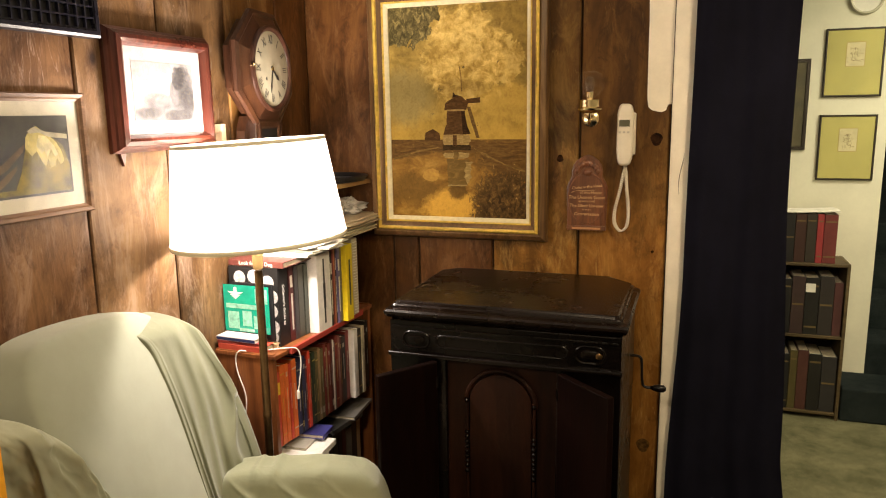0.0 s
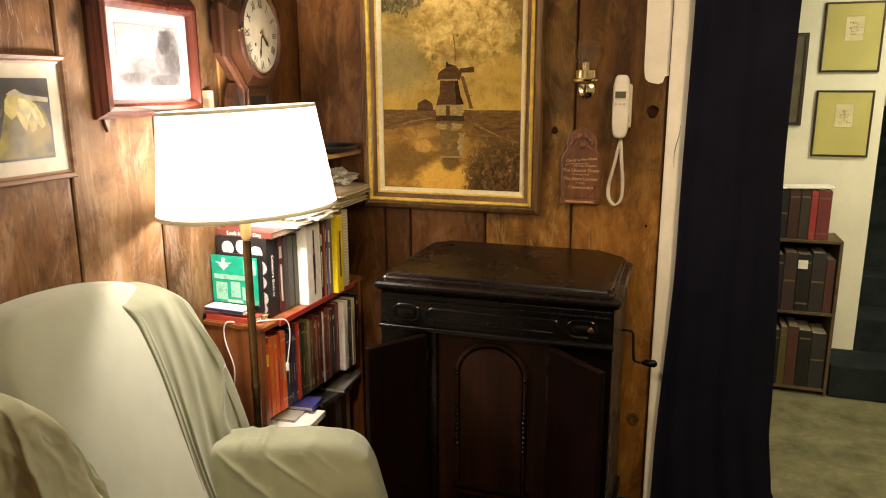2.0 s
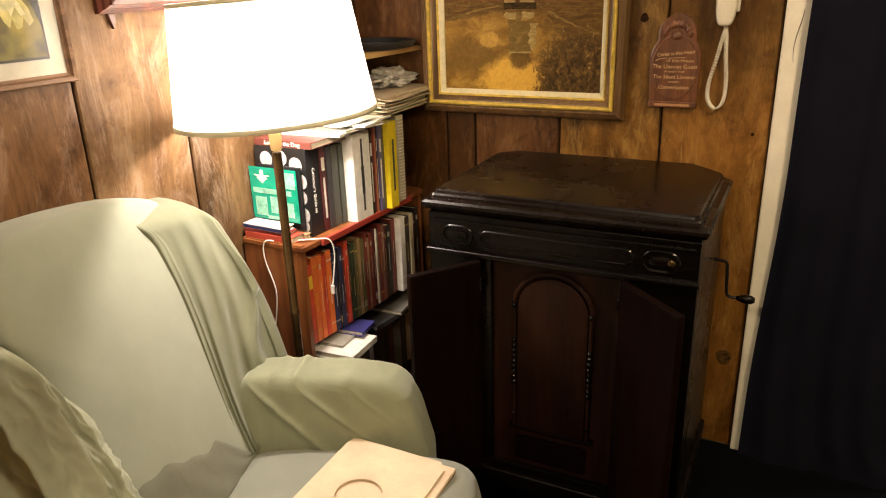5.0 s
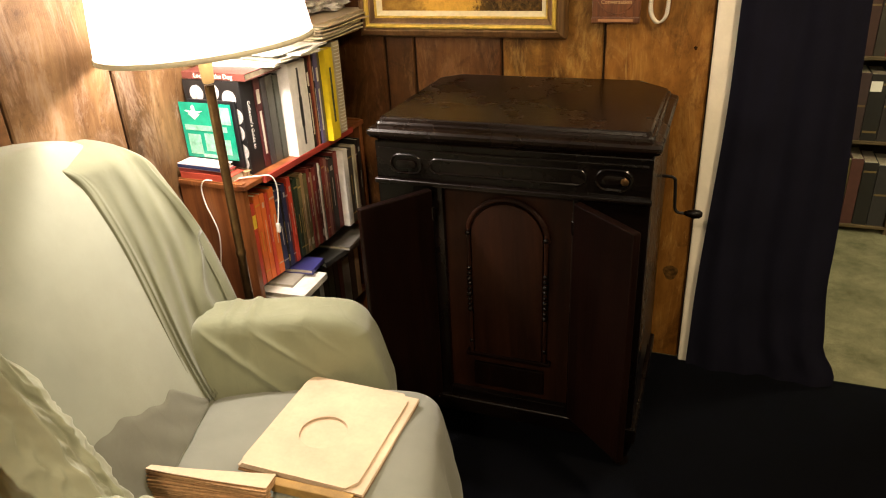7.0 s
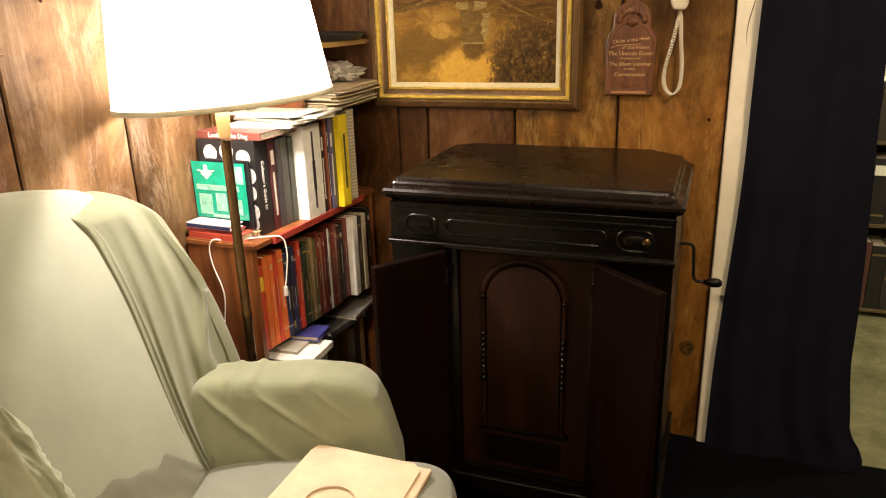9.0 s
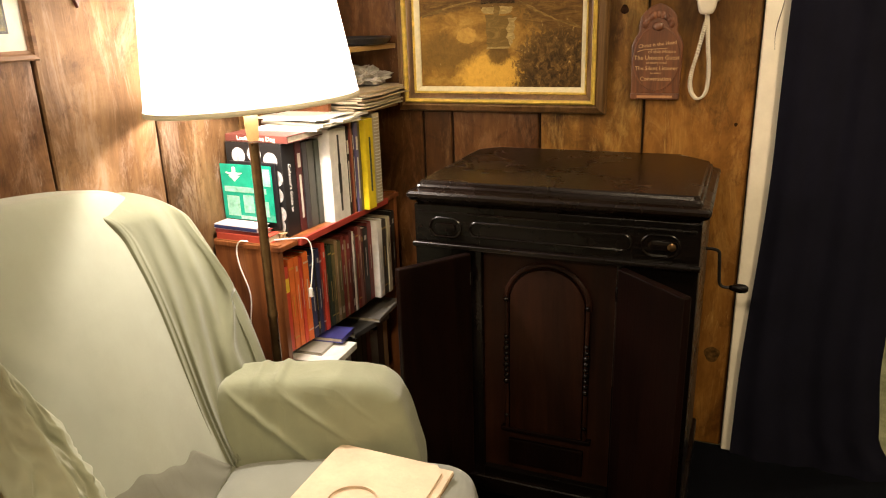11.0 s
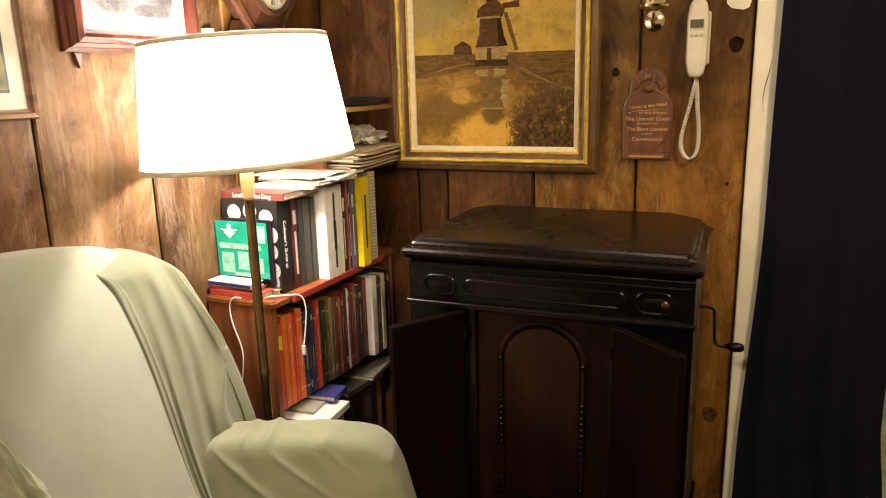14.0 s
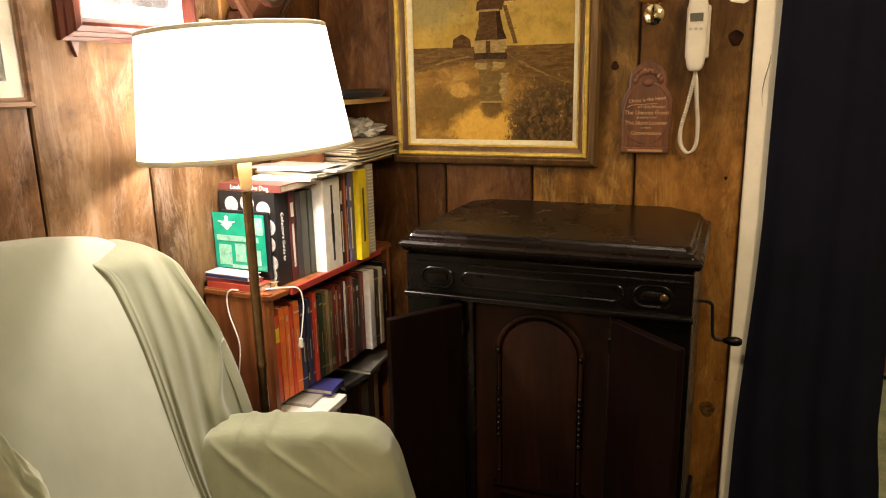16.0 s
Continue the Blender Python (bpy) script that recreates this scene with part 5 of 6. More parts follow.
def etching_print():
    """Grey line work: rocks and trees that fade into a pale sky."""
    m, t, s = material("grey_etching")
    v = coords(t)
    lines = noisy(t, coords(t, (90, 90, 70)), 1.0, 6, 0.75, 1.0)
    mid = noisy(t, coords(t, (30, 30, 26)), 1.0, 7, 0.7, 0.8)
    spot = spotter(t, v, mid, 1)
    ink = ramp(t, lines, [(0.38, (0.008, 0.007, 0.007)), (0.52, (0.030, 0.028, 0.028)), (0.62, (0.075, 0.07, 0.07))])
    soft = ramp(t, mid, [(0.38, (0.040, 0.037, 0.037)), (0.60, (0.125, 0.118, 0.118))])
    c = ramp(t, mid, [(0.3, (0.21, 0.20, 0.20)), (0.6, (0.30, 0.285, 0.285))])
    for args, tone, amount in (((0.0, 0.105, 0.22, 0.055, 0.7, 0.3), soft, 0.85), ((0.085, 0.205, 0.055, 0.07, 1.2, 0.3), soft, 0.9), ((0.06, 0.165, 0.055, 0.06, 1.3, 0.3), soft, 0.9), ((0.105, 0.15, 0.06, 0.07, 1.2, 0.3), soft, 0.9), ((-0.03, 0.145, 0.10, 0.04, 1.0, 0.3), soft, 0.7),
                               ((0.065, 0.215, 0.040, 0.05, 1.3, 0.3), ink, 0.7), ((0.10, 0.15, 0.06, 0.05, 1.0, 0.3), ink, 0.55), ((0.06, 0.10, 0.09, 0.028, 1.2, 0.3), ink, 0.6), ((-0.07, 0.11, 0.07, 0.022, 1.2, 0.3), ink, 0.4)):
        c = blend(t, "MIX", masked(t, spot(*args), amount), c, tone)
    t.links.new(c, s.inputs["Base Color"])
    s.inputs["Roughness"].default_value = 0.8
    s.inputs["Specular IOR Level"].default_value = 0.1
    return m


def etching(c, y0, y1, z0, z1, x):
    part("etching", box(x - 0.0005, x + 0.0006, y0, y1, z0, z1), etching_print(), c, "faded grey etching")


def yellow_study(c, y0, y1, z0, z1, x):
    part("print", box(x - 0.0005, x + 0.0006, y0, y1, z0, z1), plain("dark_print", (0.03, 0.028, 0.02), 0.5, 0, 0.5, 30), c)
    w, h = y1 - y0, z1 - z0

    def shape(pts, mat, k):
        part("printed_shape", prism([(y0 + w * u, z0 + h * v) for u, v in pts], x + 0.0006 + 0.0002 * k, x + 0.0009 + 0.0002 * k, "x"), mat, c)
    YE, PALE, OCH = plain("ochre_print", (0.60, 0.51, 0.17), 0.6, 0, 0.3, 25), plain("pale_yellow_print", (0.78, 0.70, 0.36), 0.6, 0, 0.3, 25), plain("brown_print", (0.13, 0.085, 0.04), 0.6, 0, 0.4, 25)
    OLIVEPRINT, RIBBON = plain("olive_print", (0.235, 0.185, 0.030), 0.6, 0, 0.5, 18), plain("pale_ribbon_print", (0.58, 0.53, 0.38), 0.6, 0, 0.3, 25)
    shape([(0.02, 0.03), (0.99, 0.03), (0.99, 0.36), (0.96, 0.62), (0.90, 0.72), (0.80, 0.80), (0.74, 0.62), (0.70, 0.30), (0.66, 0.10), (0.02, 0.08)], OLIVEPRINT, 0)
    shape([(0.735, 0.60), (0.745, 0.74), (0.775, 0.84), (0.81, 0.87), (0.85, 0.80), (0.885, 0.74), (0.92, 0.66), (0.945, 0.56), (0.96, 0.42), (0.935, 0.37), (0.915, 0.46), (0.90, 0.36), (0.875, 0.34), (0.862, 0.46), (0.845, 0.36), (0.825, 0.42), (0.80, 0.56), (0.77, 0.50)], YE, 1)
    shape([(0.80, 0.62), (0.82, 0.76), (0.86, 0.74), (0.905, 0.62), (0.925, 0.50), (0.905, 0.48), (0.885, 0.58), (0.86, 0.48), (0.845, 0.56), (0.825, 0.52)], PALE, 2)
    shape([(0.755, 0.81), (0.80, 0.86), (0.86, 0.80), (0.99, 0.76), (0.99, 0.70), (0.88, 0.73), (0.82, 0.79), (0.77, 0.78)], RIBBON, 3)
    shape([(0.50, 0.30), (0.60, 0.42), (0.70, 0.60), (0.735, 0.66), (0.72, 0.56), (0.63, 0.36), (0.52, 0.22)], OCH, 4)
    shape([(0.52, 0.12), (0.62, 0.30), (0.68, 0.40), (0.675, 0.34), (0.62, 0.20), (0.55, 0.08)], OCH, 5)


framed_left("picture_etching", -1.106, -0.668, 1.398, 1.742, [(0, 0.0), (0.0, 0.012), (0.008, 0.020), (0.010, 0.026), (0.018, 0.034), (0.020, 0.040), (0.032, 0.044), (0.040, 0.040), (0.046, 0.030), (0.050, 0.020)], REDFRAME, 0.038, "grey etching of rocks in a glossy cherry frame", etching)
framed_left("picture_yellow_study", -1.80, -1.196, 1.256, 1.560, [(0, 0.0), (0.0, 0.016), (0.004, 0.022), (0.012, 0.020), (0.016, 0.014), (0.022, 0.012)], OAK, 0.034, "dark print with yellow drapery in a brown frame", yellow_study)
solo("picture_hook", prism([(-1.080, 1.398), (-1.058, 1.398), (-1.062, 1.378), (-1.068, 1.362), (-1.074, 1.378)], 0.001, 0.012, "x", 0.002), REDFRAME, "small wooden hook under the etching", "hook", origin=(0, -1.068, 1.38))


def vent_grille():
    c = place("vent_grille", (0.0, -1.45, 1.7), 0, "black metal wall vent with a grid front", "wall vent")
    y0, y1, z0, z1 = -1.74, -1.139, 1.700, 1.936
    part("housing", box(0.001, 0.03, y0 + 0.012, y1 - 0.012, z0 + 0.012, z1 - 0.012), BLACK, c)
    part("frame", moulding(y0, y1, z0, z1, [(0, 0.001), (0, 0.04), (0.006, 0.045), (0.016, 0.044), (0.018, 0.032)]), plain("black_enamel", (0.008, 0.008, 0.016), 0.3), c)
    bm_mat = plain("black_enamel", (0.008, 0.008, 0.016), 0.3)
    for k in range(22):
        y = y0 + 0.018 + (y1 - y0 - 0.036) * k / 21
        part("vertical_bar", box(0.031, 0.040, y - 0.0022, y + 0.0022, z0 + 0.016, z1 - 0.016), bm_mat, c)
    for k in range(8):
        z = z0 + 0.02 + (z1 - z0 - 0.04) * k / 7
        part("cross_bar", box(0.033, 0.0405, y0 + 0.016, y1 - 0.016, z - 0.002, z + 0.002), bm_mat, c)
    return c


vent_grille()

# ---------------------------------------------------------------- the windmill painting
zone(0.052)
def canvas_paint():
    m, t, s = material("oil_canvas")
    v = coords(t, (1, 1, 1))
    sep = t.nodes.new("ShaderNodeSeparateXYZ")
    t.links.new(v, sep.inputs[0])
    mid = noisy(t, coords(t, (17, 17, 15)), 1.0, 9, 0.66, 0.5)
    fine = noisy(t, coords(t, (60, 60, 44)), 1.0, 6, 0.72, 0.8)
    spot, brushy = spotter(t, v, mid, 0), spotter(t, v, fine, 0)

    # sky: gold haze over the horizon, a grey left side, a tall broken cloud, leafy dark green in the corner
    swirl = noisy(t, coords(t, (7, 7, 8)), 1.0, 8, 0.60, 0.7)
    dab = noisy(t, coords(t, (24, 24, 26)), 1.0, 8, 0.66, 0.35)
    base = ramp(t, swirl, [(0.34, (0.150, 0.112, 0.030)), (0.46, (0.285, 0.215, 0.058)), (0.56, (0.405, 0.305, 0.090)), (0.68, (0.530, 0.405, 0.140))])
    gr = node(t, "ShaderNodeMapRange")
    gr.inputs[1].default_value, gr.inputs[2].default_value = 0.33, 0.52
    t.links.new(sep.outputs[2], gr.inputs[0])
    haze = ramp(t, swirl, [(0.36, (0.36, 0.255, 0.050)), (0.62, (0.52, 0.375, 0.085))])
    sky = blend(t, "MIX", gr.outputs[0], haze, base)
    lit = ramp(t, dab, [(0.38, (0.36, 0.255, 0.060)), (0.49, (0.62, 0.465, 0.150)), (0.60, (0.90, 0.720, 0.300))])
    dim = ramp(t, dab, [(0.36, (0.150, 0.105, 0.026)), (0.62, (0.290, 0.210, 0.055))])
    leaf = ramp(t, fine, [(0.40, (0.050, 0.046, 0.020)), (0.54, (0.120, 0.108, 0.048)), (0.66, (0.300, 0.262, 0.120))])
    for args, tone, amount in (
            ((-0.22, 0.47, 0.20, 0.17, 0.8, 0.4), (0.300, 0.262, 0.120), 0.85), ((0.24, 0.74, 0.20, 0.26, 0.9, 0.4), dim, 0.85),
            ((0.03, 0.62, 0.22, 0.27, 1.2, 0.3), lit, 0.75), ((-0.02, 0.70, 0.15, 0.17, 1.6, 0.16), lit, 0.95), ((0.05, 0.55, 0.12, 0.12, 1.6, 0.2), dim, 0.65),
            ((-0.17, 0.60, 0.13, 0.07, 1.6, 0.14), lit, 0.7), ((0.17, 0.60, 0.12, 0.12, 1.5, 0.22), lit, 0.5), ((0.10, 0.69, 0.08, 0.08, 1.7, 0.16), dim, 0.7),
            ((-0.22, 0.77, 0.17, 0.13, 1.5, 0.2), leaf, 0.95), ((-0.17, 0.67, 0.10, 0.08, 1.8, 0.16), leaf, 0.8), ((-0.27, 0.58, 0.07, 0.06, 1.7, 0.16), leaf, 0.7),
            ((0.02, 0.50, 0.13, 0.06, 1.0, 0.4), dim, 0.5), ((0.21, 0.45, 0.16, 0.10, 1.2, 0.35), (0.55, 0.40, 0.10), 0.6)):
        sky = blend(t, "MIX", masked(t, spot(*args), amount), sky, tone)
    # water with the cloud's reflection
    wt = noisy(t, coords(t, (12, 12, 20)), 1.0, 7, 0.62, 0.6)
    water = ramp(t, wt, [(0.36, (0.170, 0.095, 0.018)), (0.52, (0.300, 0.178, 0.036)), (0.66, (0.430, 0.275, 0.065))])
    for args, tone, amount in (
            ((-0.20, 0.11, 0.24, 0.10, 0.8, 0.4), (0.169, 0.101, 0.0208), 0.8), ((-0.02, 0.03, 0.17, 0.12, 1.0, 0.25), (0.728, 0.468, 0.091), 0.9),
            ((-0.20, 0.02, 0.12, 0.05, 1.6, 0.2), (0.624, 0.416, 0.117), 0.8), ((-0.11, 0.17, 0.05, 0.03, 1.4, 0.3), (0.585, 0.377, 0.091), 0.6)):
        water = blend(t, "MIX", masked(t, spot(*args), amount), water, tone)
    # banks, meadow and the dark reeds
    drag = noisy(t, coords(t, (16, 16, 85)), 1.0, 6, 0.7, 1.0)
    earth = ramp(t, drag, [(0.34, (0.080, 0.044, 0.012)), (0.50, (0.13, 0.0735, 0.018)), (0.64, (0.20, 0.120, 0.030))])
    reed = ramp(t, fine, [(0.38, (0.03, 0.018, 0.007)), (0.52, (0.085, 0.05, 0.015)), (0.64, (0.17, 0.105, 0.03)), (0.72, (0.62, 0.46, 0.2))])
    for args, tone, amount in (
            ((-0.33, 0.285, 0.36, 0.072, 0.5, 0.1), earth, 1.0), ((0.0, 0.285, 0.18, 0.045, 0.5, 0.12), earth, 1.0), ((0.34, 0.25, 0.36, 0.15, 0.6, 0.12), earth, 1.0),
            ((0.20, 0.07, 0.20, 0.17, 1.3, 0.35), reed, 0.9), ((0.27, 0.04, 0.22, 0.17, 1.0, 0.3), reed, 0.95), ((0.16, 0.0, 0.16, 0.12, 1.2, 0.3), reed, 0.9), ((0.00, 0.11, 0.06, 0.05, 1.0, 0.3), (0.091, 0.052, 0.013), 0.8)):
        water = blend(t, "MIX", masked(t, brushy(*args), amount), water, tone)
    low = node(t, "ShaderNodeMath")
    low.operation = "GREATER_THAN"
    low.inputs[1].default_value = 0.309
    t.links.new(sep.outputs[2], low.inputs[0])
    c = blend(t, "MULTIPLY", 1.0, blend(t, "MIX", low.outputs[0], water, sky), (0.95, 0.855, 0.70))
    br = noisy(t, coords(t, (90, 90, 90)), 1.0, 4, 0.7)
    c = blend(t, "MULTIPLY", 0.45, c, ramp(t, fine, [(0.34, (0.55, 0.50, 0.42)), (0.52, (0.95, 0.94, 0.92)), (0.62, (1, 1, 1))]))
    c = blend(t, "MULTIPLY", 0.25, c, ramp(t, br, [(0.3, (0.55, 0.55, 0.5)), (0.6, (1, 1, 1))]))
    t.links.new(c, s.inputs["Base Color"])
    s.inputs["Roughness"].default_value = 0.55
    s.inputs["Specular IOR Level"].default_value = 0.12
    bump(t, s, br, 0.35, 0.003)
    return m


def oil(name, dark, light, scale=28.0):
    """A patch of oil paint, dragged into uneven strokes."""
    if name in MATS:
        return MATS[name]
    m, t, s = material(name)
    a = noisy(t, coords(t, (scale * 0.6, 1, scale * 1.5), (3, 5, 7)), 1.0, 7, 0.72, 1.2)
    c = ramp(t, a, [(0.36, dark), (0.50, [(p + q) / 2 * 0.85 for p, q in zip(dark, light)]), (0.66, light)])
    t.links.new(c, s.inputs["Base Color"])
    s.inputs["Roughness"].default_value = 0.62
    s.inputs["Specular IOR Level"].default_value = 0.05
    bump(t, s, a, 0.4, 0.002)
    MATS[name] = m
    return m


def painting():
    c = place("windmill_painting", (0.599, 0.0, 1.085), 0, "oil painting of a windmill by water in a gilt frame", "painting")
    x0, x1, z0, z1 = 0.240, 0.953, 1.010, 1.977
    prof = [(0, 0.0), (0, -0.026), (0.006, -0.038), (0.012, -0.042), (0.022, -0.048), (0.030, -0.043)]
    part("outer_frame", moulding(x0, x1, z0, z1, prof, "y"), DARKFRAME, c, "carved brown outer frame")
    part("gilt_bead", moulding(x0, x1, z0, z1, [(0.030, -0.043), (0.031, -0.051), (0.0365, -0.055), (0.042, -0.051), (0.044, -0.042)], "y"), GOLD, c, "bright gilt bead")
    part("inner_frame", moulding(x0, x1, z0, z1, [(0.044, -0.042), (0.048, -0.041), (0.060, -0.030)], "y"), DARKFRAME, c)
    part("inner_gilt", moulding(x0, x1, z0, z1, [(0.060, -0.030), (0.062, -0.032), (0.067, -0.026)], "y"), GOLD, c)
    part("liner", moulding(x0, x1, z0, z1, [(0.067, -0.026), (0.069, -0.026), (0.081, -0.016), (0.082, -0.008)], "y"), plain("linen_liner", (0.70, 0.62, 0.40), 0.7, 0, 0.08, 60), c, "cream linen liner")
    a, b, lo, hi = 0.320, 0.874, 1.084, 1.903
    canvas = part("canvas", box(a, b, -0.011, -0.002, lo, hi), canvas_paint(), c, "golden brown painted canvas")
    BANK = oil("painted_bank", (0.09, 0.05, 0.014), (0.27, 0.165, 0.045))
    MILL = oil("painted_mill", (0.055, 0.027, 0.010), (0.125, 0.062, 0.021), 60)
    DARKMILL = oil("painted_mill_shade", (0.018, 0.009, 0.004), (0.05, 0.024, 0.009), 60)
    SAIL = oil("painted_sail", (0.09, 0.05, 0.015), (0.20, 0.12, 0.035), 60)
    PALE = oil("painted_light", (0.22, 0.145, 0.05), (0.42, 0.30, 0.115), 60)
    BUSH = oil("painted_bush", (0.018, 0.011, 0.005), (0.085, 0.05, 0.018), 70)
    REFL = oil("painted_reflection", (0.12, 0.072, 0.020), (0.23, 0.143, 0.040))
    W, H = b - a, hi - lo

    def brush(pts, mat, k, rough=0.004, n=6):
        """A painted patch with an uneven edge."""
        random.seed(len(pts) * 31 + k)
        out = []
        for (u0, v0), (u1, v1) in zip(pts, pts[1:] + pts[:1]):
            for i in range(n):
                s = i / n
                out.append((a + W * (u0 + (u1 - u0) * s) + random.uniform(-rough, rough), lo + H * (v0 + (v1 - v0) * s) + random.uniform(-rough, rough) * 0.7))
        out = [(min(b - 0.001, max(a + 0.001, p)), min(hi - 0.001, max(lo + 0.001, q))) for p, q in out]
        part("painted_patch", prism(out, -0.0113 - 0.0003 * k, -0.0110 - 0.0003 * (k - 1), "y"), mat, canvas)

    brush([(0.398, 0.402), (0.50, 0.398), (0.60, 0.405), (0.575, 0.44), (0.555, 0.52), (0.43, 0.52), (0.425, 0.45)], MILL, 5, 0.0015)
    brush([(0.545, 0.402), (0.60, 0.405), (0.575, 0.44), (0.555, 0.52), (0.53, 0.52)], DARKMILL, 6, 0.001)
    brush([(0.47, 0.572), (0.475, 0.60), (0.49, 0.585), (0.51, 0.58)], DARKMILL, 8, 0.001, 3)
    brush([(0.41, 0.515), (0.415, 0.545), (0.455, 0.565), (0.50, 0.585), (0.545, 0.575), (0.585, 0.545), (0.57, 0.515)], MILL, 6, 0.0015)
    brush([(0.57, 0.565), (0.67, 0.572), (0.67, 0.548), (0.575, 0.545)], MILL, 7, 0.001)
    brush([(0.395, 0.375), (0.40, 0.402), (0.585, 0.402), (0.60, 0.375), (0.58, 0.34), (0.41, 0.34)], PALE, 7, 0.002)
    brush([(0.47, 0.345), (0.50, 0.345), (0.50, 0.398), (0.47, 0.398)], MILL, 8, 0.001, 3)
    brush([(0.395, 0.352), (0.60, 0.352), (0.60, 0.328), (0.40, 0.328)], BUSH, 8, 0.002)
    brush([(0.26, 0.375), (0.265, 0.41), (0.32, 0.428), (0.37, 0.41), (0.38, 0.372)], MILL, 7, 0.0015)
    brush([(0.575, 0.53), (0.60, 0.53), (0.665, 0.385), (0.64, 0.385)], SAIL, 10, 0.0008)
    brush([(0.535, 0.60), (0.542, 0.60), (0.536, 0.68), (0.522, 0.72), (0.518, 0.72), (0.531, 0.67)], BANK, 6, 0.0006)
    brush([(0.40, 0.318), (0.59, 0.318), (0.58, 0.292), (0.41, 0.292)], PALE, 4, 0.004)
    brush([(0.475, 0.32), (0.51, 0.32), (0.51, 0.285), (0.475, 0.285)], REFL, 6, 0.002, 3)
    brush([(0.42, 0.285), (0.58, 0.285), (0.57, 0.165), (0.43, 0.165)], REFL, 5, 0.004)
    brush([(0.43, 0.165), (0.57, 0.165), (0.57, 0.158), (0.43, 0.156)], PALE, 6, 0.002)
    brush([(0.62, 0.34), (0.74, 0.30), (0.84, 0.268), (0.99, 0.235), (0.99, 0.228), (0.84, 0.258), (0.72, 0.295)], BANK, 9, 0.003)
    brush([(0.56, 0.27), (0.61, 0.275), (0.60, 0.20), (0.575, 0.17), (0.555, 0.2)], PALE, 6, 0.006, 4)
    brush([(0.43, 0.518), (0.555, 0.518), (0.555, 0.510), (0.43, 0.510)], PALE, 8, 0.001, 4)
    brush([(0.02, 0.29), (0.2, 0.325), (0.36, 0.345), (0.36, 0.340), (0.2, 0.317), (0.02, 0.283)], BANK, 5, 0.003)
    return c


painting()

# ---------------------------------------------------------------- telephone, plaque, wall lamp
def telephone():
    c = place("wall_telephone", (1.225, 0.0, 1.3), 0, "ivory slim wall telephone with a coiled cord", "telephone")
    part("wall_base", box(1.196, 1.262, -0.028, -0.001, 1.345, 1.495, 0.008, 3), IVORY, c)

    def shape(p, s):
        z = (p.z - 1.425) / 0.112
        p.x = 1.226 + (p.x - 1.226) * (1 - 0.10 * abs(z) ** 3)
        p.y -= 0.006 * z * z
        return p
    part("handset", pillow(1.228, -0.046, 1.418, 0.029, 0.021, 0.108, 4.5, 18, shape), IVORY, c, "slim ivory handset", "all")
    part("display", box(1.208, 1.244, -0.0685, -0.0665, 1.447, 1.470, 0.001), plain("dark_display", (0.09, 0.085, 0.05), 0.25), c, "small dark display window")
    for k in range(3):
        part("button", box(1.207 + 0.014 * k, 1.216 + 0.014 * k, -0.0692, -0.0672, 1.424, 1.431, 0.0008), plain("grey_button", (0.52, 0.48, 0.40), 0.5), c)
    part("display_frame", moulding(1.204, 1.248, 1.443, 1.474, [(0, -0.066), (0, -0.069), (0.003, -0.0695), (0.004, -0.068)], "y"), IVORY, c)
    line = curve_points([(1.228, -0.045, 1.313), (1.226, -0.04, 1.285), (1.214, -0.035, 1.22), (1.197, -0.03, 1.14), (1.199, -0.026, 1.095), (1.219, -0.024, 1.070), (1.241, -0.026, 1.090), (1.245, -0.028, 1.15), (1.238, -0.03, 1.22), (1.233, -0.026, 1.275), (1.228, -0.02, 1.31), (1.228, -0.015, 1.345)], 80)
    coil = []
    for k, p in enumerate(line):
        a = k * 0.78
        r = 0.0044 * smoothstep(0.02, 0.12, k / len(line)) * smoothstep(0.99, 0.90, k / len(line))
        coil.append(p + Vector((r * math.cos(a), r * 0.8 * math.sin(a), r * 0.3 * math.cos(a))))
    part("coiled_cord", tube(coil, 0.0027, 5, 1), IVORY, c, "coiled ivory cord hanging in a loop", "all")
    c.matrix_world = Matrix.Translation((0.005, 0, -0.008)) @ c.matrix_world
    return c


telephone()


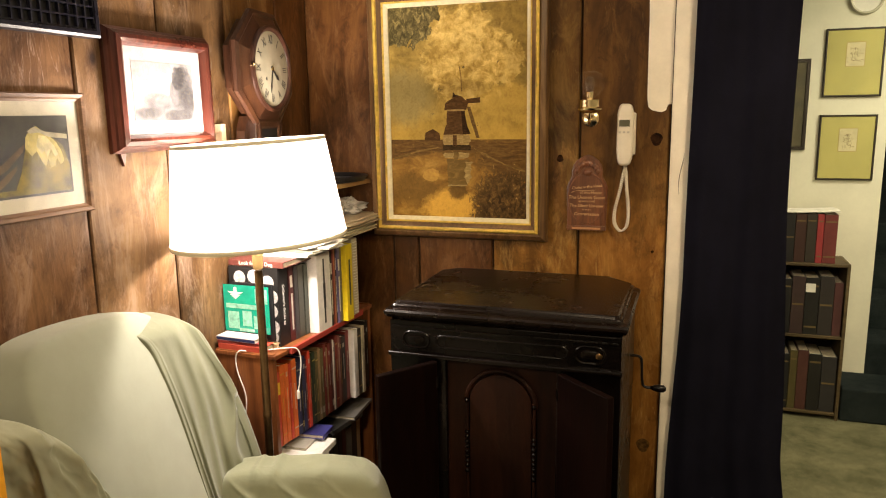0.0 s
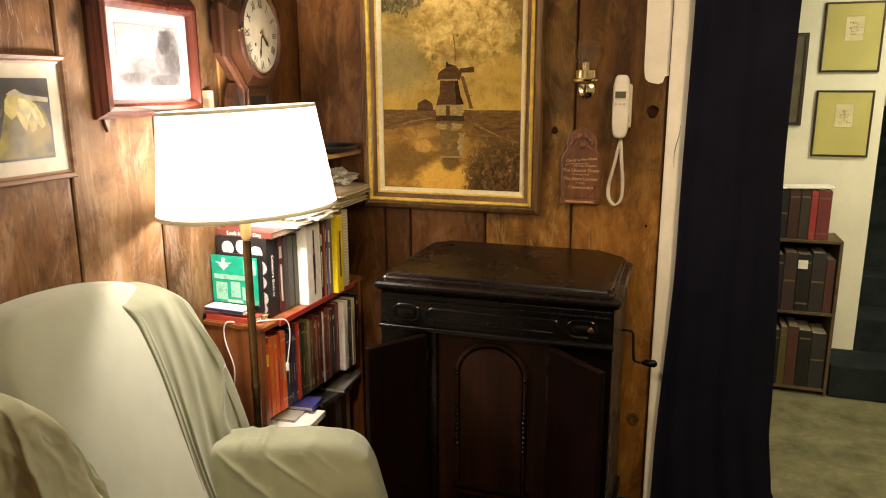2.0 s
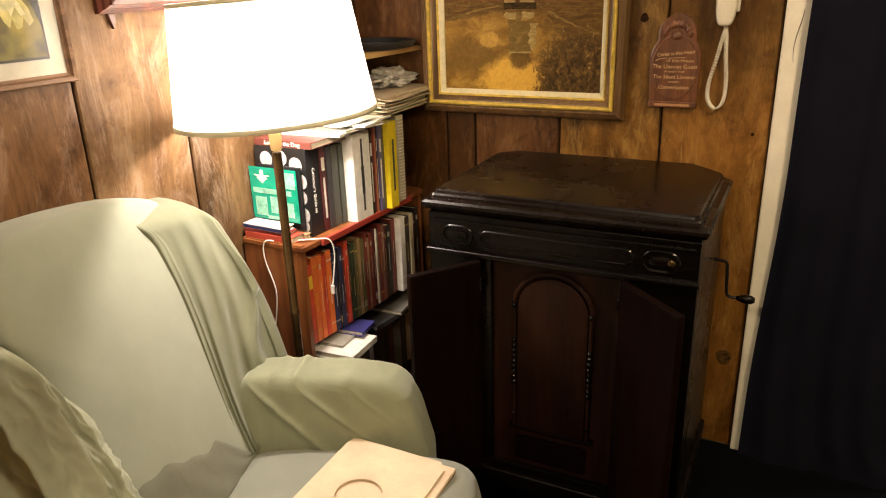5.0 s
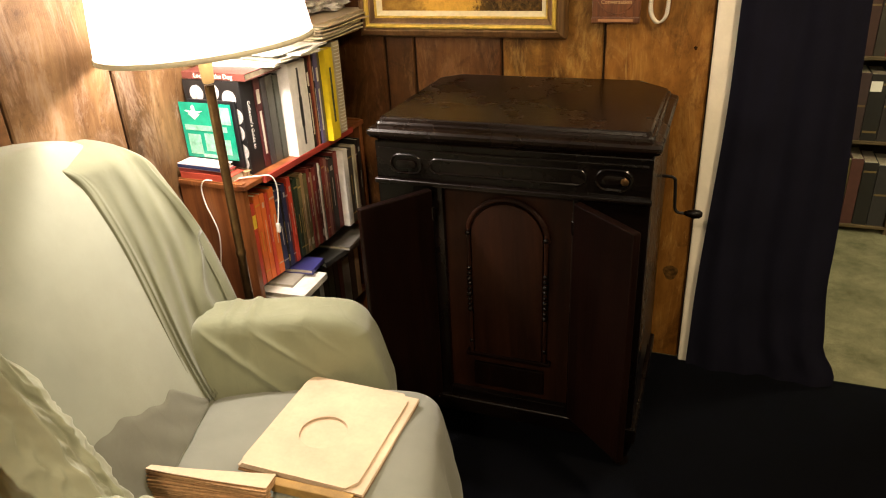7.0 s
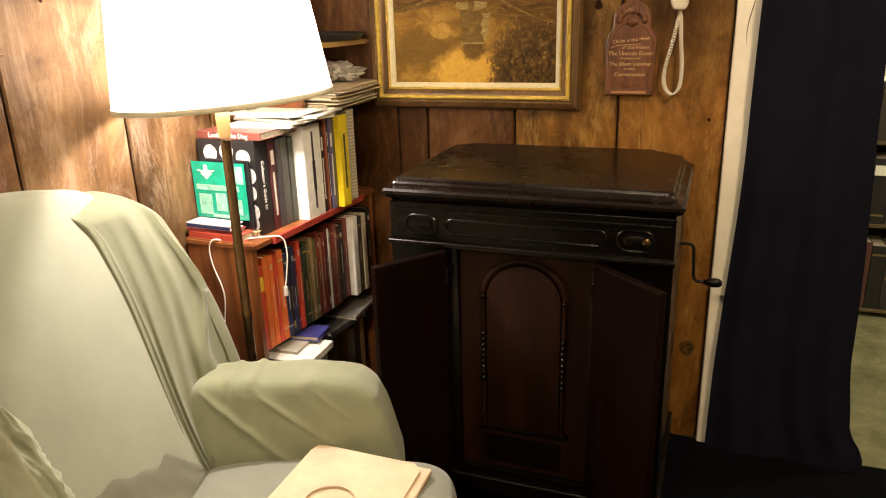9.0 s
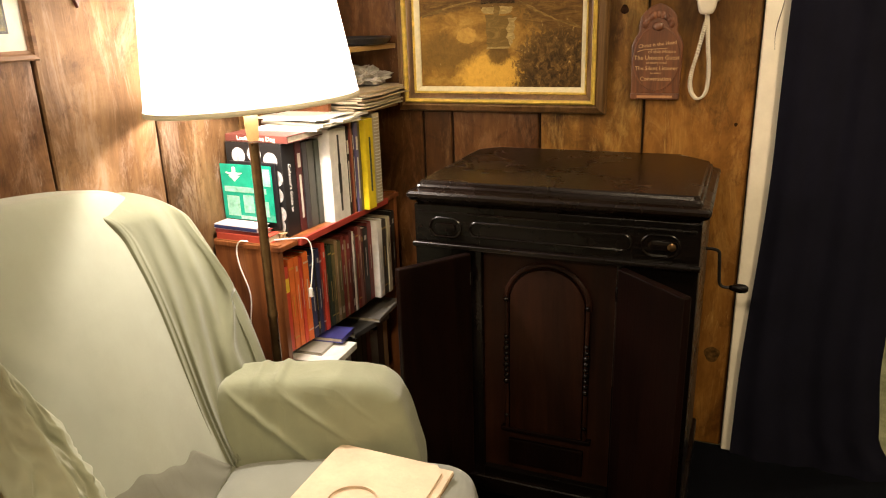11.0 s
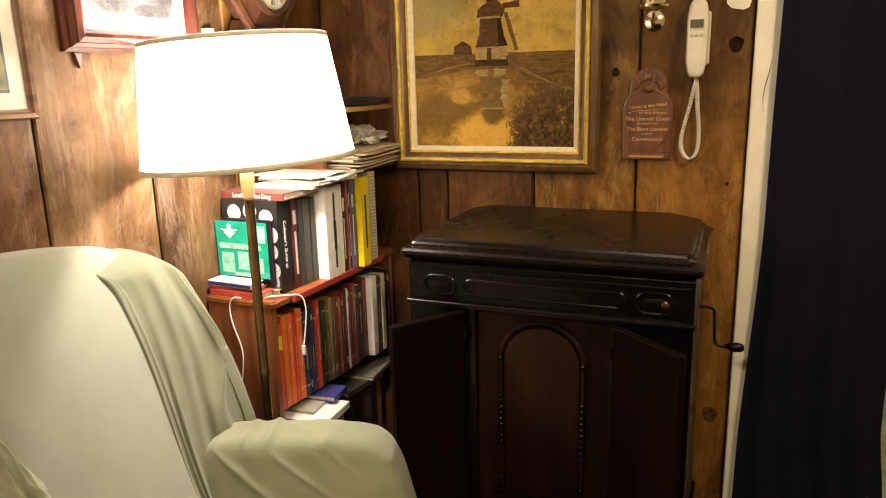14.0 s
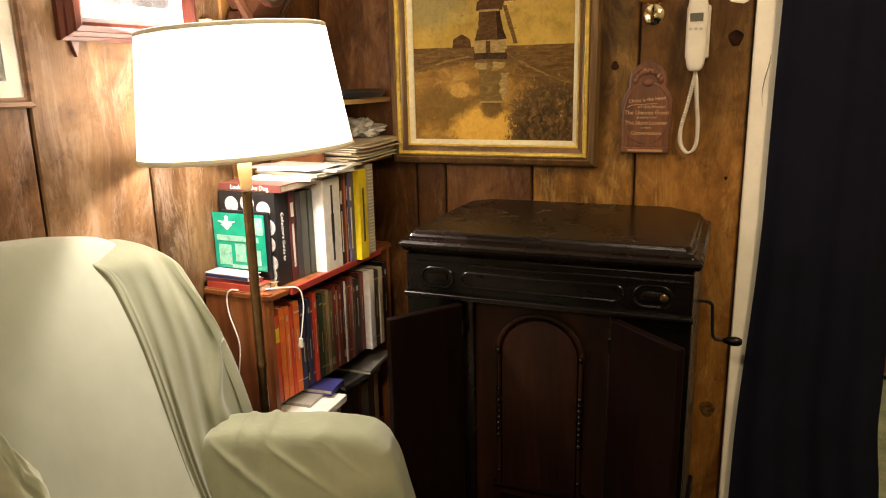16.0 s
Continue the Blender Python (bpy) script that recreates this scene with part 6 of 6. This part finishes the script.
def plaque():
    c = place("wall_plaque", (1.1, 0.0, 1.06), 0, "reddish carved wooden plaque with cream motto lettering", "plaque")
    PLQ = wood("plaque_wood", (0.08, 0.025, 0.009), (0.155, 0.052, 0.018), (0.22, 0.08, 0.028), 2, 0.35, 1.6, 0, 0.3)
    cx = 1.099
    ov = [(cx + 0.068 * math.cos(a), 1.178 + 0.094 * math.sin(a)) for a in [2 * math.pi * k / 40 for k in range(40)]]
    half = ((0.071, 1.075), (0.073, 1.15), (0.075, 1.215), (0.068, 1.236), (0.054, 1.258), (0.056, 1.276), (0.051, 1.300), (0.038, 1.318), (0.024, 1.327), (0.014, 1.333), (0.004, 1.336))
    bd = [(cx + w, z) for w, z in half] + [(cx - w, z) for w, z in reversed(half)]
    part("board", prism(bd, -0.016, -0.001, "y", 0.004), PLQ, c)
    rim = bmesh.new()
    bead_ring(ov, -0.0165, 0.0022, rim)
    part("oval_rim", rim, PLQ, c, "", True)
    part("base_ledge", box(cx - 0.072, cx + 0.072, -0.022, -0.001, 1.058, 1.076, 0.003), PLQ, c)
    for k in range(9):
        t = radians(20 + 17.5 * k)
        bm = bmesh.new()
        bmesh.ops.create_icosphere(bm, subdivisions=2, radius=0.009, matrix=Matrix.Translation((cx + 0.040 * math.cos(t), -0.016, 1.262 + 0.044 * math.sin(t))) @ Matrix.Diagonal((1, 0.5, 1.3, 1)))
        part("carved_leaf", bm, PLQ, c, "", True)
    bm = bmesh.new()
    bmesh.ops.create_icosphere(bm, subdivisions=2, radius=0.018, matrix=Matrix.Translation((cx, -0.015, 1.272)) @ Matrix.Diagonal((1, 0.45, 0.8, 1)))
    part("carved_boss", bm, PLQ, c, "", True)
    CREAM = plain("cream_lettering", (0.62, 0.40, 0.20), 0.6, 0, 0.2, 60)
    for text, size, dx, z, rot in (("Christ is the Head", 0.0150, 0, 1.220, 6), ("of this House", 0.0150, 0.014, 1.199, 0), ("The Unseen Guest", 0.0175, 0, 1.181, 0), ("at every meal", 0.011, 0, 1.167, 0), ("The Silent Listener", 0.0165, 0, 1.150, 0), ("to every", 0.0095, 0, 1.136, 0), ("Conversation", 0.0168, 0, 1.119, 0)):
        wording(text, size, Matrix.Translation((cx + dx, -0.0166, z)) @ pose(0, 0, 0, 90, 0, 0) @ pose(0, 0, 0, 0, 0, rot), CREAM, c, "motto_line")
    part("ledge_bar", box(cx - 0.052, cx + 0.052, -0.0226, -0.0219, 1.063, 1.070), plain("dim_lettering", (0.4, 0.2, 0.09), 0.6), c)
    part("flourish", tube([(cx - 0.058, -0.0168, 1.198), (cx - 0.04, -0.0168, 1.2045), (cx - 0.01, -0.0168, 1.2065), (cx + 0.03, -0.0168, 1.2085)], 0.0008, 5), CREAM, c)
    return c


plaque()


def wall_lamp():
    cx, cy = 1.118, -0.135
    c = place("wall_lamp", (cx, 0.0, 1.45), 0, "unlit brass wall lamp with a clear glass globe", "wall lamp")
    part("wall_plate", lathe([(0.03, 0), (0.03, 0.004), (0.022, 0.010), (0.008, 0.014)], 24, m=Matrix.Translation((cx - 0.012, -0.001, 1.468)) @ pose(0, 0, 0, 90)), BRASS, c, "", True)
    part("arm", tube([(cx - 0.012, -0.01, 1.468), (cx - 0.01, -0.06, 1.452), (cx - 0.004, -0.11, 1.456), (cx, cy, 1.482), (cx, cy, 1.505)], 0.005, 8), BRASS, c, "", "all")
    part("ball_finial", lathe([(0.0005, -0.018), (0.008, -0.015), (0.013, -0.005), (0.010, 0.006), (0.004, 0.013), (0.003, 0.02)], 20, (cx, cy, 1.466)), PICGLASS, c, "", True)
    part("cup", lathe([(0.008, 1.486), (0.026, 1.490), (0.040, 1.497), (0.042, 1.503), (0.034, 1.508), (0.034, 1.532), (0.024, 1.536), (0.013, 1.539), (0.013, 1.558), (0.008, 1.560)], 28, (cx, cy, 0)), BRASS, c, "polished brass cup", True)
    bm = bmesh.new()
    bmesh.ops.create_uvsphere(bm, u_segments=32, v_segments=20, radius=0.054, matrix=Matrix.Translation((cx, cy, 1.588)))
    g = part("globe", bm, PICGLASS, c, "clear glass globe", "all")
    g.visible_shadow = False
    part("bulb", lathe([(0.009, 1.556), (0.012, 1.57), (0.016, 1.585), (0.014, 1.60), (0.006, 1.61)], 18, (cx, cy, 0)), GLASS, c, "", True)
    return c


wall_lamp()

# knots and old plugs in the boards
for px, pz, r in ((1.048, 1.323, 0.012), (1.390, 1.392, 0.020), (1.383, 0.225, 0.024), (1.390, 0.985, 0.005)):
    out = [(px + r * (1 + 0.15 * math.sin(3 * a + px * 9)) * math.cos(a), pz + 1.15 * r * math.sin(a)) for a in [2 * math.pi * k / 22 for k in range(22)]]
    part("knot", prism(out, -0.0008, 0.002, "y"), plain("pale_knot_wood", (0.135, 0.070, 0.021), 0.6, 0, 0.5, 45, 0.3, 0, 0.08) if pz < 0.5 else plain("knot_wood", (0.03, 0.011, 0.004), 0.7, 0, 0.5, 60, 0.3, 0, 0.08), wall_back)

# ---------------------------------------------------------------- record album on the seat
BINDING = plain("golden_binding", (0.36, 0.215, 0.06), 0.7, 0, 0.2, 30, 0.3)
KRAFTEDGE = plain("kraft_edge", (0.46, 0.27, 0.13), 0.85, 0, 0.2, 40, 0.3)


def album():
    c = place("record_album", (0.664, -1.180, 0.302), 2.0, "open brown album of paper record sleeves on the seat", "record album", local=True)
    rnd = random.Random(8)

    def leaf(x0, x1, y0, y1, z, h, hole):
        pts = [(x0, y0), (x1, y0), (x1, y1), (x0, y1)]
        bm = bmesh.new()
        if not hole:
            return box(x0, x1, y0, y1, z, z + h, 0, 1, bm)
        cx, cy, r, n = (x0 + x1) / 2 - 0.016, (y0 + y1) / 2 - 0.022, 0.056, 40
        out, inn = [], []
        for k in range(n):
            a = 2 * math.pi * k / n
            d = min((x1 - x0) / 2 / max(1e-6, abs(math.cos(a))), ((y1 - y0) / 2) / max(1e-6, abs(math.sin(a))))
            px = max(x0, min(x1, cx + d * math.cos(a)))
            py = max(y0, min(y1, (y0 + y1) / 2 + d * math.sin(a)))
            out.append((px, py))
            inn.append((cx + r * math.cos(a), cy + r * math.sin(a)))
        rings = [[bm.verts.new((p, q, w)) for p, q in loop] for loop, w in ((out, z + h), (inn, z + h), (inn, z), (out, z))]
        for i in range(4):
            for k in range(n):
                bm.faces.new((rings[i][k], rings[i][(k + 1) % n], rings[(i + 1) % 4][(k + 1) % n], rings[(i + 1) % 4][k]))
        bmesh.ops.recalc_face_normals(bm, faces=bm.faces[:])
        return bm

    tilt = pose(0, 0, 0, -1.5, 2.0, 0)
    for k in range(4):
        bm = leaf(-0.147 + rnd.uniform(-0.003, 0.003), 0.147 + rnd.uniform(-0.003, 0.003), -0.171, 0.171, 0.012 + 0.0035 * k, 0.0022, k >= 2)
        bmesh.ops.transform(bm, matrix=tilt, verts=bm.verts)
        part("sleeve", bm, KRAFT, c, "tan paper sleeve with a round window" if k == 3 else "")
    bm = box(-0.149, 0.149, -0.174, 0.172, 0.004, 0.0095, 0.001, 1)
    bmesh.ops.transform(bm, matrix=tilt, verts=bm.verts)
    part("back_board", bm, KRAFTDARK, c)
    # the turned leaves, stacked edge-on beside the open one
    for k in range(11):
        x0, n = 0.004 * rnd.random() + 0.0016 * k, 0.278 + 0.005 * rnd.random() - 0.001 * k
        front = -0.0022 * (10 - k) + rnd.uniform(-0.001, 0.001)

        def surface(lift):
            return lambda u, v: (x0 + n * u, front + 0.003 * math.sin(u * 3 + k) + (0.020 + 0.030 * u) * v, 0.006 + 0.0058 * k * (1 - 0.32 * u) + lift - 0.008 * v * k / 10)
        bm = bmesh.new()
        sheet(surface(0.0), 10, 3, bm)
        sheet(surface(0.0017), 10, 3, bm)
        bmesh.ops.bridge_loops(bm, edges=[e for e in bm.edges if e.is_boundary])
        bmesh.ops.recalc_face_normals(bm, faces=bm.faces[:])
        bmesh.ops.transform(bm, matrix=pose(-0.322, -0.270, 0.0, 0, 0, 6.5 + rnd.uniform(-0.4, 0.4)), verts=bm.verts)
        part("sleeve", bm, KRAFT if k == 10 else KRAFTEDGE, c)
    bm = box(-0.006, 0.290, -0.026, 0.022, 0.0, 0.005, 0.001)
    bmesh.ops.transform(bm, matrix=pose(-0.322, -0.270, 0.0, 0, 0, 6.5), verts=bm.verts)
    part("front_board", bm, KRAFTDARK, c)
    part("binding", box(-0.052, 0.135, -0.199, -0.177, 0.001, 0.024, 0.003), BINDING, c, "worn golden brown binding strip")
    return c


album()

# ---------------------------------------------------------------- hall beyond the doorway
zone(0.086, -0.04, -0.02)
def hall_picture(x0, x1, z0, z1, w, label, plate):
    c = place("hall_picture", ((x0 + x1) / 2, 1.6200, z0), 0, label, "framed picture", "pictures in the hall")
    part("picture_frame", moulding(x0, x1, z0, z1, [(0, 1.6190), (0, 1.6060), (0.003, 1.6030), (w - 0.002, 1.6030), (w, 1.6080)], "y"), plain("thin_black_frame", (0.022, 0.014, 0.010), 0.35), c)
    part("mount", box(x0 + w - 0.002, x1 - w + 0.002, 1.6085, 1.6170, z0 + w - 0.002, z1 - w + 0.002), plain("olive_mount", (0.46, 0.42, 0.14), 0.75, 0, 0.06, 8) if plate else plain("dark_old_print", (0.10, 0.085, 0.045), 0.6, 0, 0.3, 12), c)
    if plate:
        cx, cz = (x0 + x1) / 2 + 0.005, z0 + (z1 - z0) * 0.62
        part("print_border", box(cx - 0.045, cx + 0.045, 1.6076, 1.6084, cz - 0.062, cz + 0.062), plain("print_gold", (0.42, 0.34, 0.12), 0.6), c)
        part("print", box(cx - 0.041, cx + 0.041, 1.6068, 1.6075, cz - 0.058, cz + 0.058), plain("print_paper", (0.62, 0.56, 0.34), 0.7), c)
        random.seed(int(z0 * 1000))
        for k in range(60):
            # small pen strokes, thicker towards the foot of the drawing
            h = random.uniform(-0.036, 0.030)
            dx, ln, th = random.gauss(0, 0.009 + 0.010 * (0.03 - h) / 0.066), random.uniform(0.004, 0.014), random.uniform(0.0004, 0.0010)
            up = random.random() < 0.55
            pts = [(cx + dx - th, cz + h - ln / 2), (cx + dx + th, cz + h - ln / 2), (cx + dx + th * 1.4, cz + h + ln / 2), (cx + dx - th * 0.5, cz + h + ln / 2)] if up else [(cx + dx - ln / 2, cz + h - th), (cx + dx + ln / 2, cz + h - th), (cx + dx + ln / 2, cz + h + th), (cx + dx - ln / 2, cz + h + th * 1.3)]
            part("pen_stroke", prism(pts, 1.6061 + 0.00001 * k, 1.6067, "y"), plain("sepia_ink", (0.26, 0.20, 0.10), 0.7, 0, 0.5, 90), c)
    g = part("glass", sheet(lambda u, v: (x0 + w + (x1 - x0 - 2 * w) * u, 1.605, z0 + w + (z1 - z0 - 2 * w) * v), 1, 1), PICGLASS, c)
    g.visible_shadow = False
    return c


hall_picture(2.050, 2.321, 1.566, 1.908, 0.010, "small print on an olive mount in a thin black frame", True)
hall_picture(2.050, 2.317, 1.137, 1.475, 0.010, "small print on an olive mount in a thin black frame", True)
hall_picture(1.63, 1.989, 1.295, 1.764, 0.018, "dark old print in a brown wooden frame", False)
hc = place("hall_clock", (2.2, 1.6200, 1.95), 0, "round pale plastic clock on the hall wall", "clock")
part("rim", lathe([(0.078, 0), (0.08, 0.012), (0.074, 0.024), (0.066, 0.022), (0.065, 0.012)], 40, m=Matrix.Translation((2.22, 1.619, 2.05)) @ pose(0, 0, 0, 90)), plain("pale_rim", (0.6, 0.58, 0.46), 0.5), hc, "", True)
part("dial", lathe([(0.065, 0), (0.065, 0.013)], 36, m=Matrix.Translation((2.22, 1.619, 2.05)) @ pose(0, 0, 0, 90)), WHITE, hc)


zone(0.086, -0.04, 0.02)


def hall_crate():
    c = place("book_crate", (1.95, 1.45, FLOOR), 0, "wooden crate shelf on its end holding old albums", "crate shelf")
    CR = wood("crate_wood", (0.05, 0.034, 0.015), (0.09, 0.062, 0.026), (0.14, 0.098, 0.044), 0, 0.6, 1.2)
    x0, x1 = 1.72, 2.205
    for x in (x0, x1 - 0.016):
        part("side_panel", box(x, x + 0.016, 1.335, 1.575, FLOOR - 0.02, 0.698, 0.002), CR, c)
    for z in (FLOOR + 0.004, 0.305, 0.682):
        part("shelf", box(x0 + 0.016, x1 - 0.016, 1.337, 1.573, z, z + 0.015, 0.002), CR, c)
    part("back_panel", box(x0 + 0.016, x1 - 0.016, 1.566, 1.5745, FLOOR + 0.02, 0.68), BACKING, c)
    return c


hall_crate()


def album_book(x0, x1, z0, h, col, y0=1.352, group="albums in the hall crate", label=""):
    """Its spine faces the doorway."""
    c = place("album_book", ((x0 + x1) / 2, y0 + 0.1, z0), 0, label, "record album", group)
    t = 0.003
    bm = box(x0, x1, y0, y0 + t, z0, z0 + h, 0.001, 1)
    box(x0, x0 + t, y0 + t, y0 + 0.195, z0, z0 + h, 0, 1, bm)
    box(x1 - t, x1, y0 + t, y0 + 0.195, z0, z0 + h, 0, 1, bm)
    part("cover", bm, tint(col), c)
    part("page_block", box(x0 + t, x1 - t, y0 + t, y0 + 0.19, z0 + 0.003, z0 + h - 0.004), PAPER, c)
    for v in ((0.12, 0.84), (0.84,), (), (0.5,))[int(x0 * 997 + z0 * 31) % 4]:
        part("spine_band", box(x0 + 0.004, x1 - 0.004, y0 - 0.0007, y0 - 0.0001, z0 + h * v, z0 + h * (v + 0.03)), tint((0.17, 0.12, 0.05)), c)
    return c


random.seed(12)
for z0, sizes in ((FLOOR + 0.0195, ((0.05, 0.29, BLK), (0.045, 0.31, (0.05, 0.02, 0.02)), (0.055, 0.30, BLK), (0.035, 0.32, (0.10, 0.08, 0.03)), (0.05, 0.325, (0.09, 0.035, 0.03)), (0.06, 0.31, BLK), (0.07, 0.30, (0.03, 0.028, 0.03)))), (0.3205, ((0.06, 0.30, BLK), (0.06, 0.31, (0.03, 0.03, 0.05)), (0.06, 0.29, BLK), (0.06, 0.305, (0.05, 0.03, 0.03)), (0.065, 0.30, BLK), (0.065, 0.31, (0.03, 0.025, 0.025)), (0.04, 0.28, (0.08, 0.03, 0.03)))), (0.6975, ((0.05, 0.25, BLK), (0.045, 0.24, (0.06, 0.025, 0.02)), (0.06, 0.25, BLK), (0.05, 0.25, (0.05, 0.022, 0.018)), (0.045, 0.252, (0.035, 0.028, 0.022)), (0.03, 0.25, (0.30, 0.035, 0.04)), (0.06, 0.248, (0.15, 0.03, 0.03))))):
    total = sum(s[0] + 0.002 for s in sizes)
    x = (2.185 if z0 < 0.6 else 2.135) - total
    x = max(x, 1.738)
    for w, h, col in sizes:
        album_book(x, x + w, z0, h, col, 1.347 if z0 < 0.6 else 1.352, label="old dark record album standing in the crate" if max(col) < 0.2 else "bright-spined record album standing in the crate")
        x += w + 0.002
solo("white_paper_sheet", sheet(lambda u, v: (1.83 + 0.31 * u, 1.347 + 0.2 * v, 0.951 + 0.01 * u * u + 0.004 * math.sin(v * 5)), 12, 8, sheet(lambda u, v: (1.83 + 0.31 * u, 1.347 + 0.2 * v, 0.954 + 0.01 * u * u + 0.004 * math.sin(v * 5)), 12, 8)), WHITE, "white paper folder lying on the albums", "paper", smooth="all", origin=(1.98, 1.45, 0.951))
solo("paper_label", box(2.01, 2.055, 1.3435, 1.3465, 0.545, 0.59), WHITE, "small white paper label on an album", "label", origin=(2.03, 1.345, 0.545))

# yellow box standing beside the chair
zone(-0.046, 0.03)
def yellow_box():
    c = place("yellow_box", (0.57, -2.02, FLOOR), 0, "tall orange-yellow cardboard box standing on the carpet", "cardboard box")
    part("box_body", box(0.48, 0.597, -2.055, -1.988, FLOOR + 0.001, 1.085, 0.003), plain("orange_card", (0.80, 0.38, 0.02), 0.5, 0, 0.08, 20), c)
    for k in range(5):
        part("print_bar", box(0.5972, 0.5978, -2.03 + 0.004 * (k % 2), -2.022 + 0.004 * (k % 2), 0.80 + 0.05 * k, 0.83 + 0.05 * k), BLACK, c)


yellow_box()
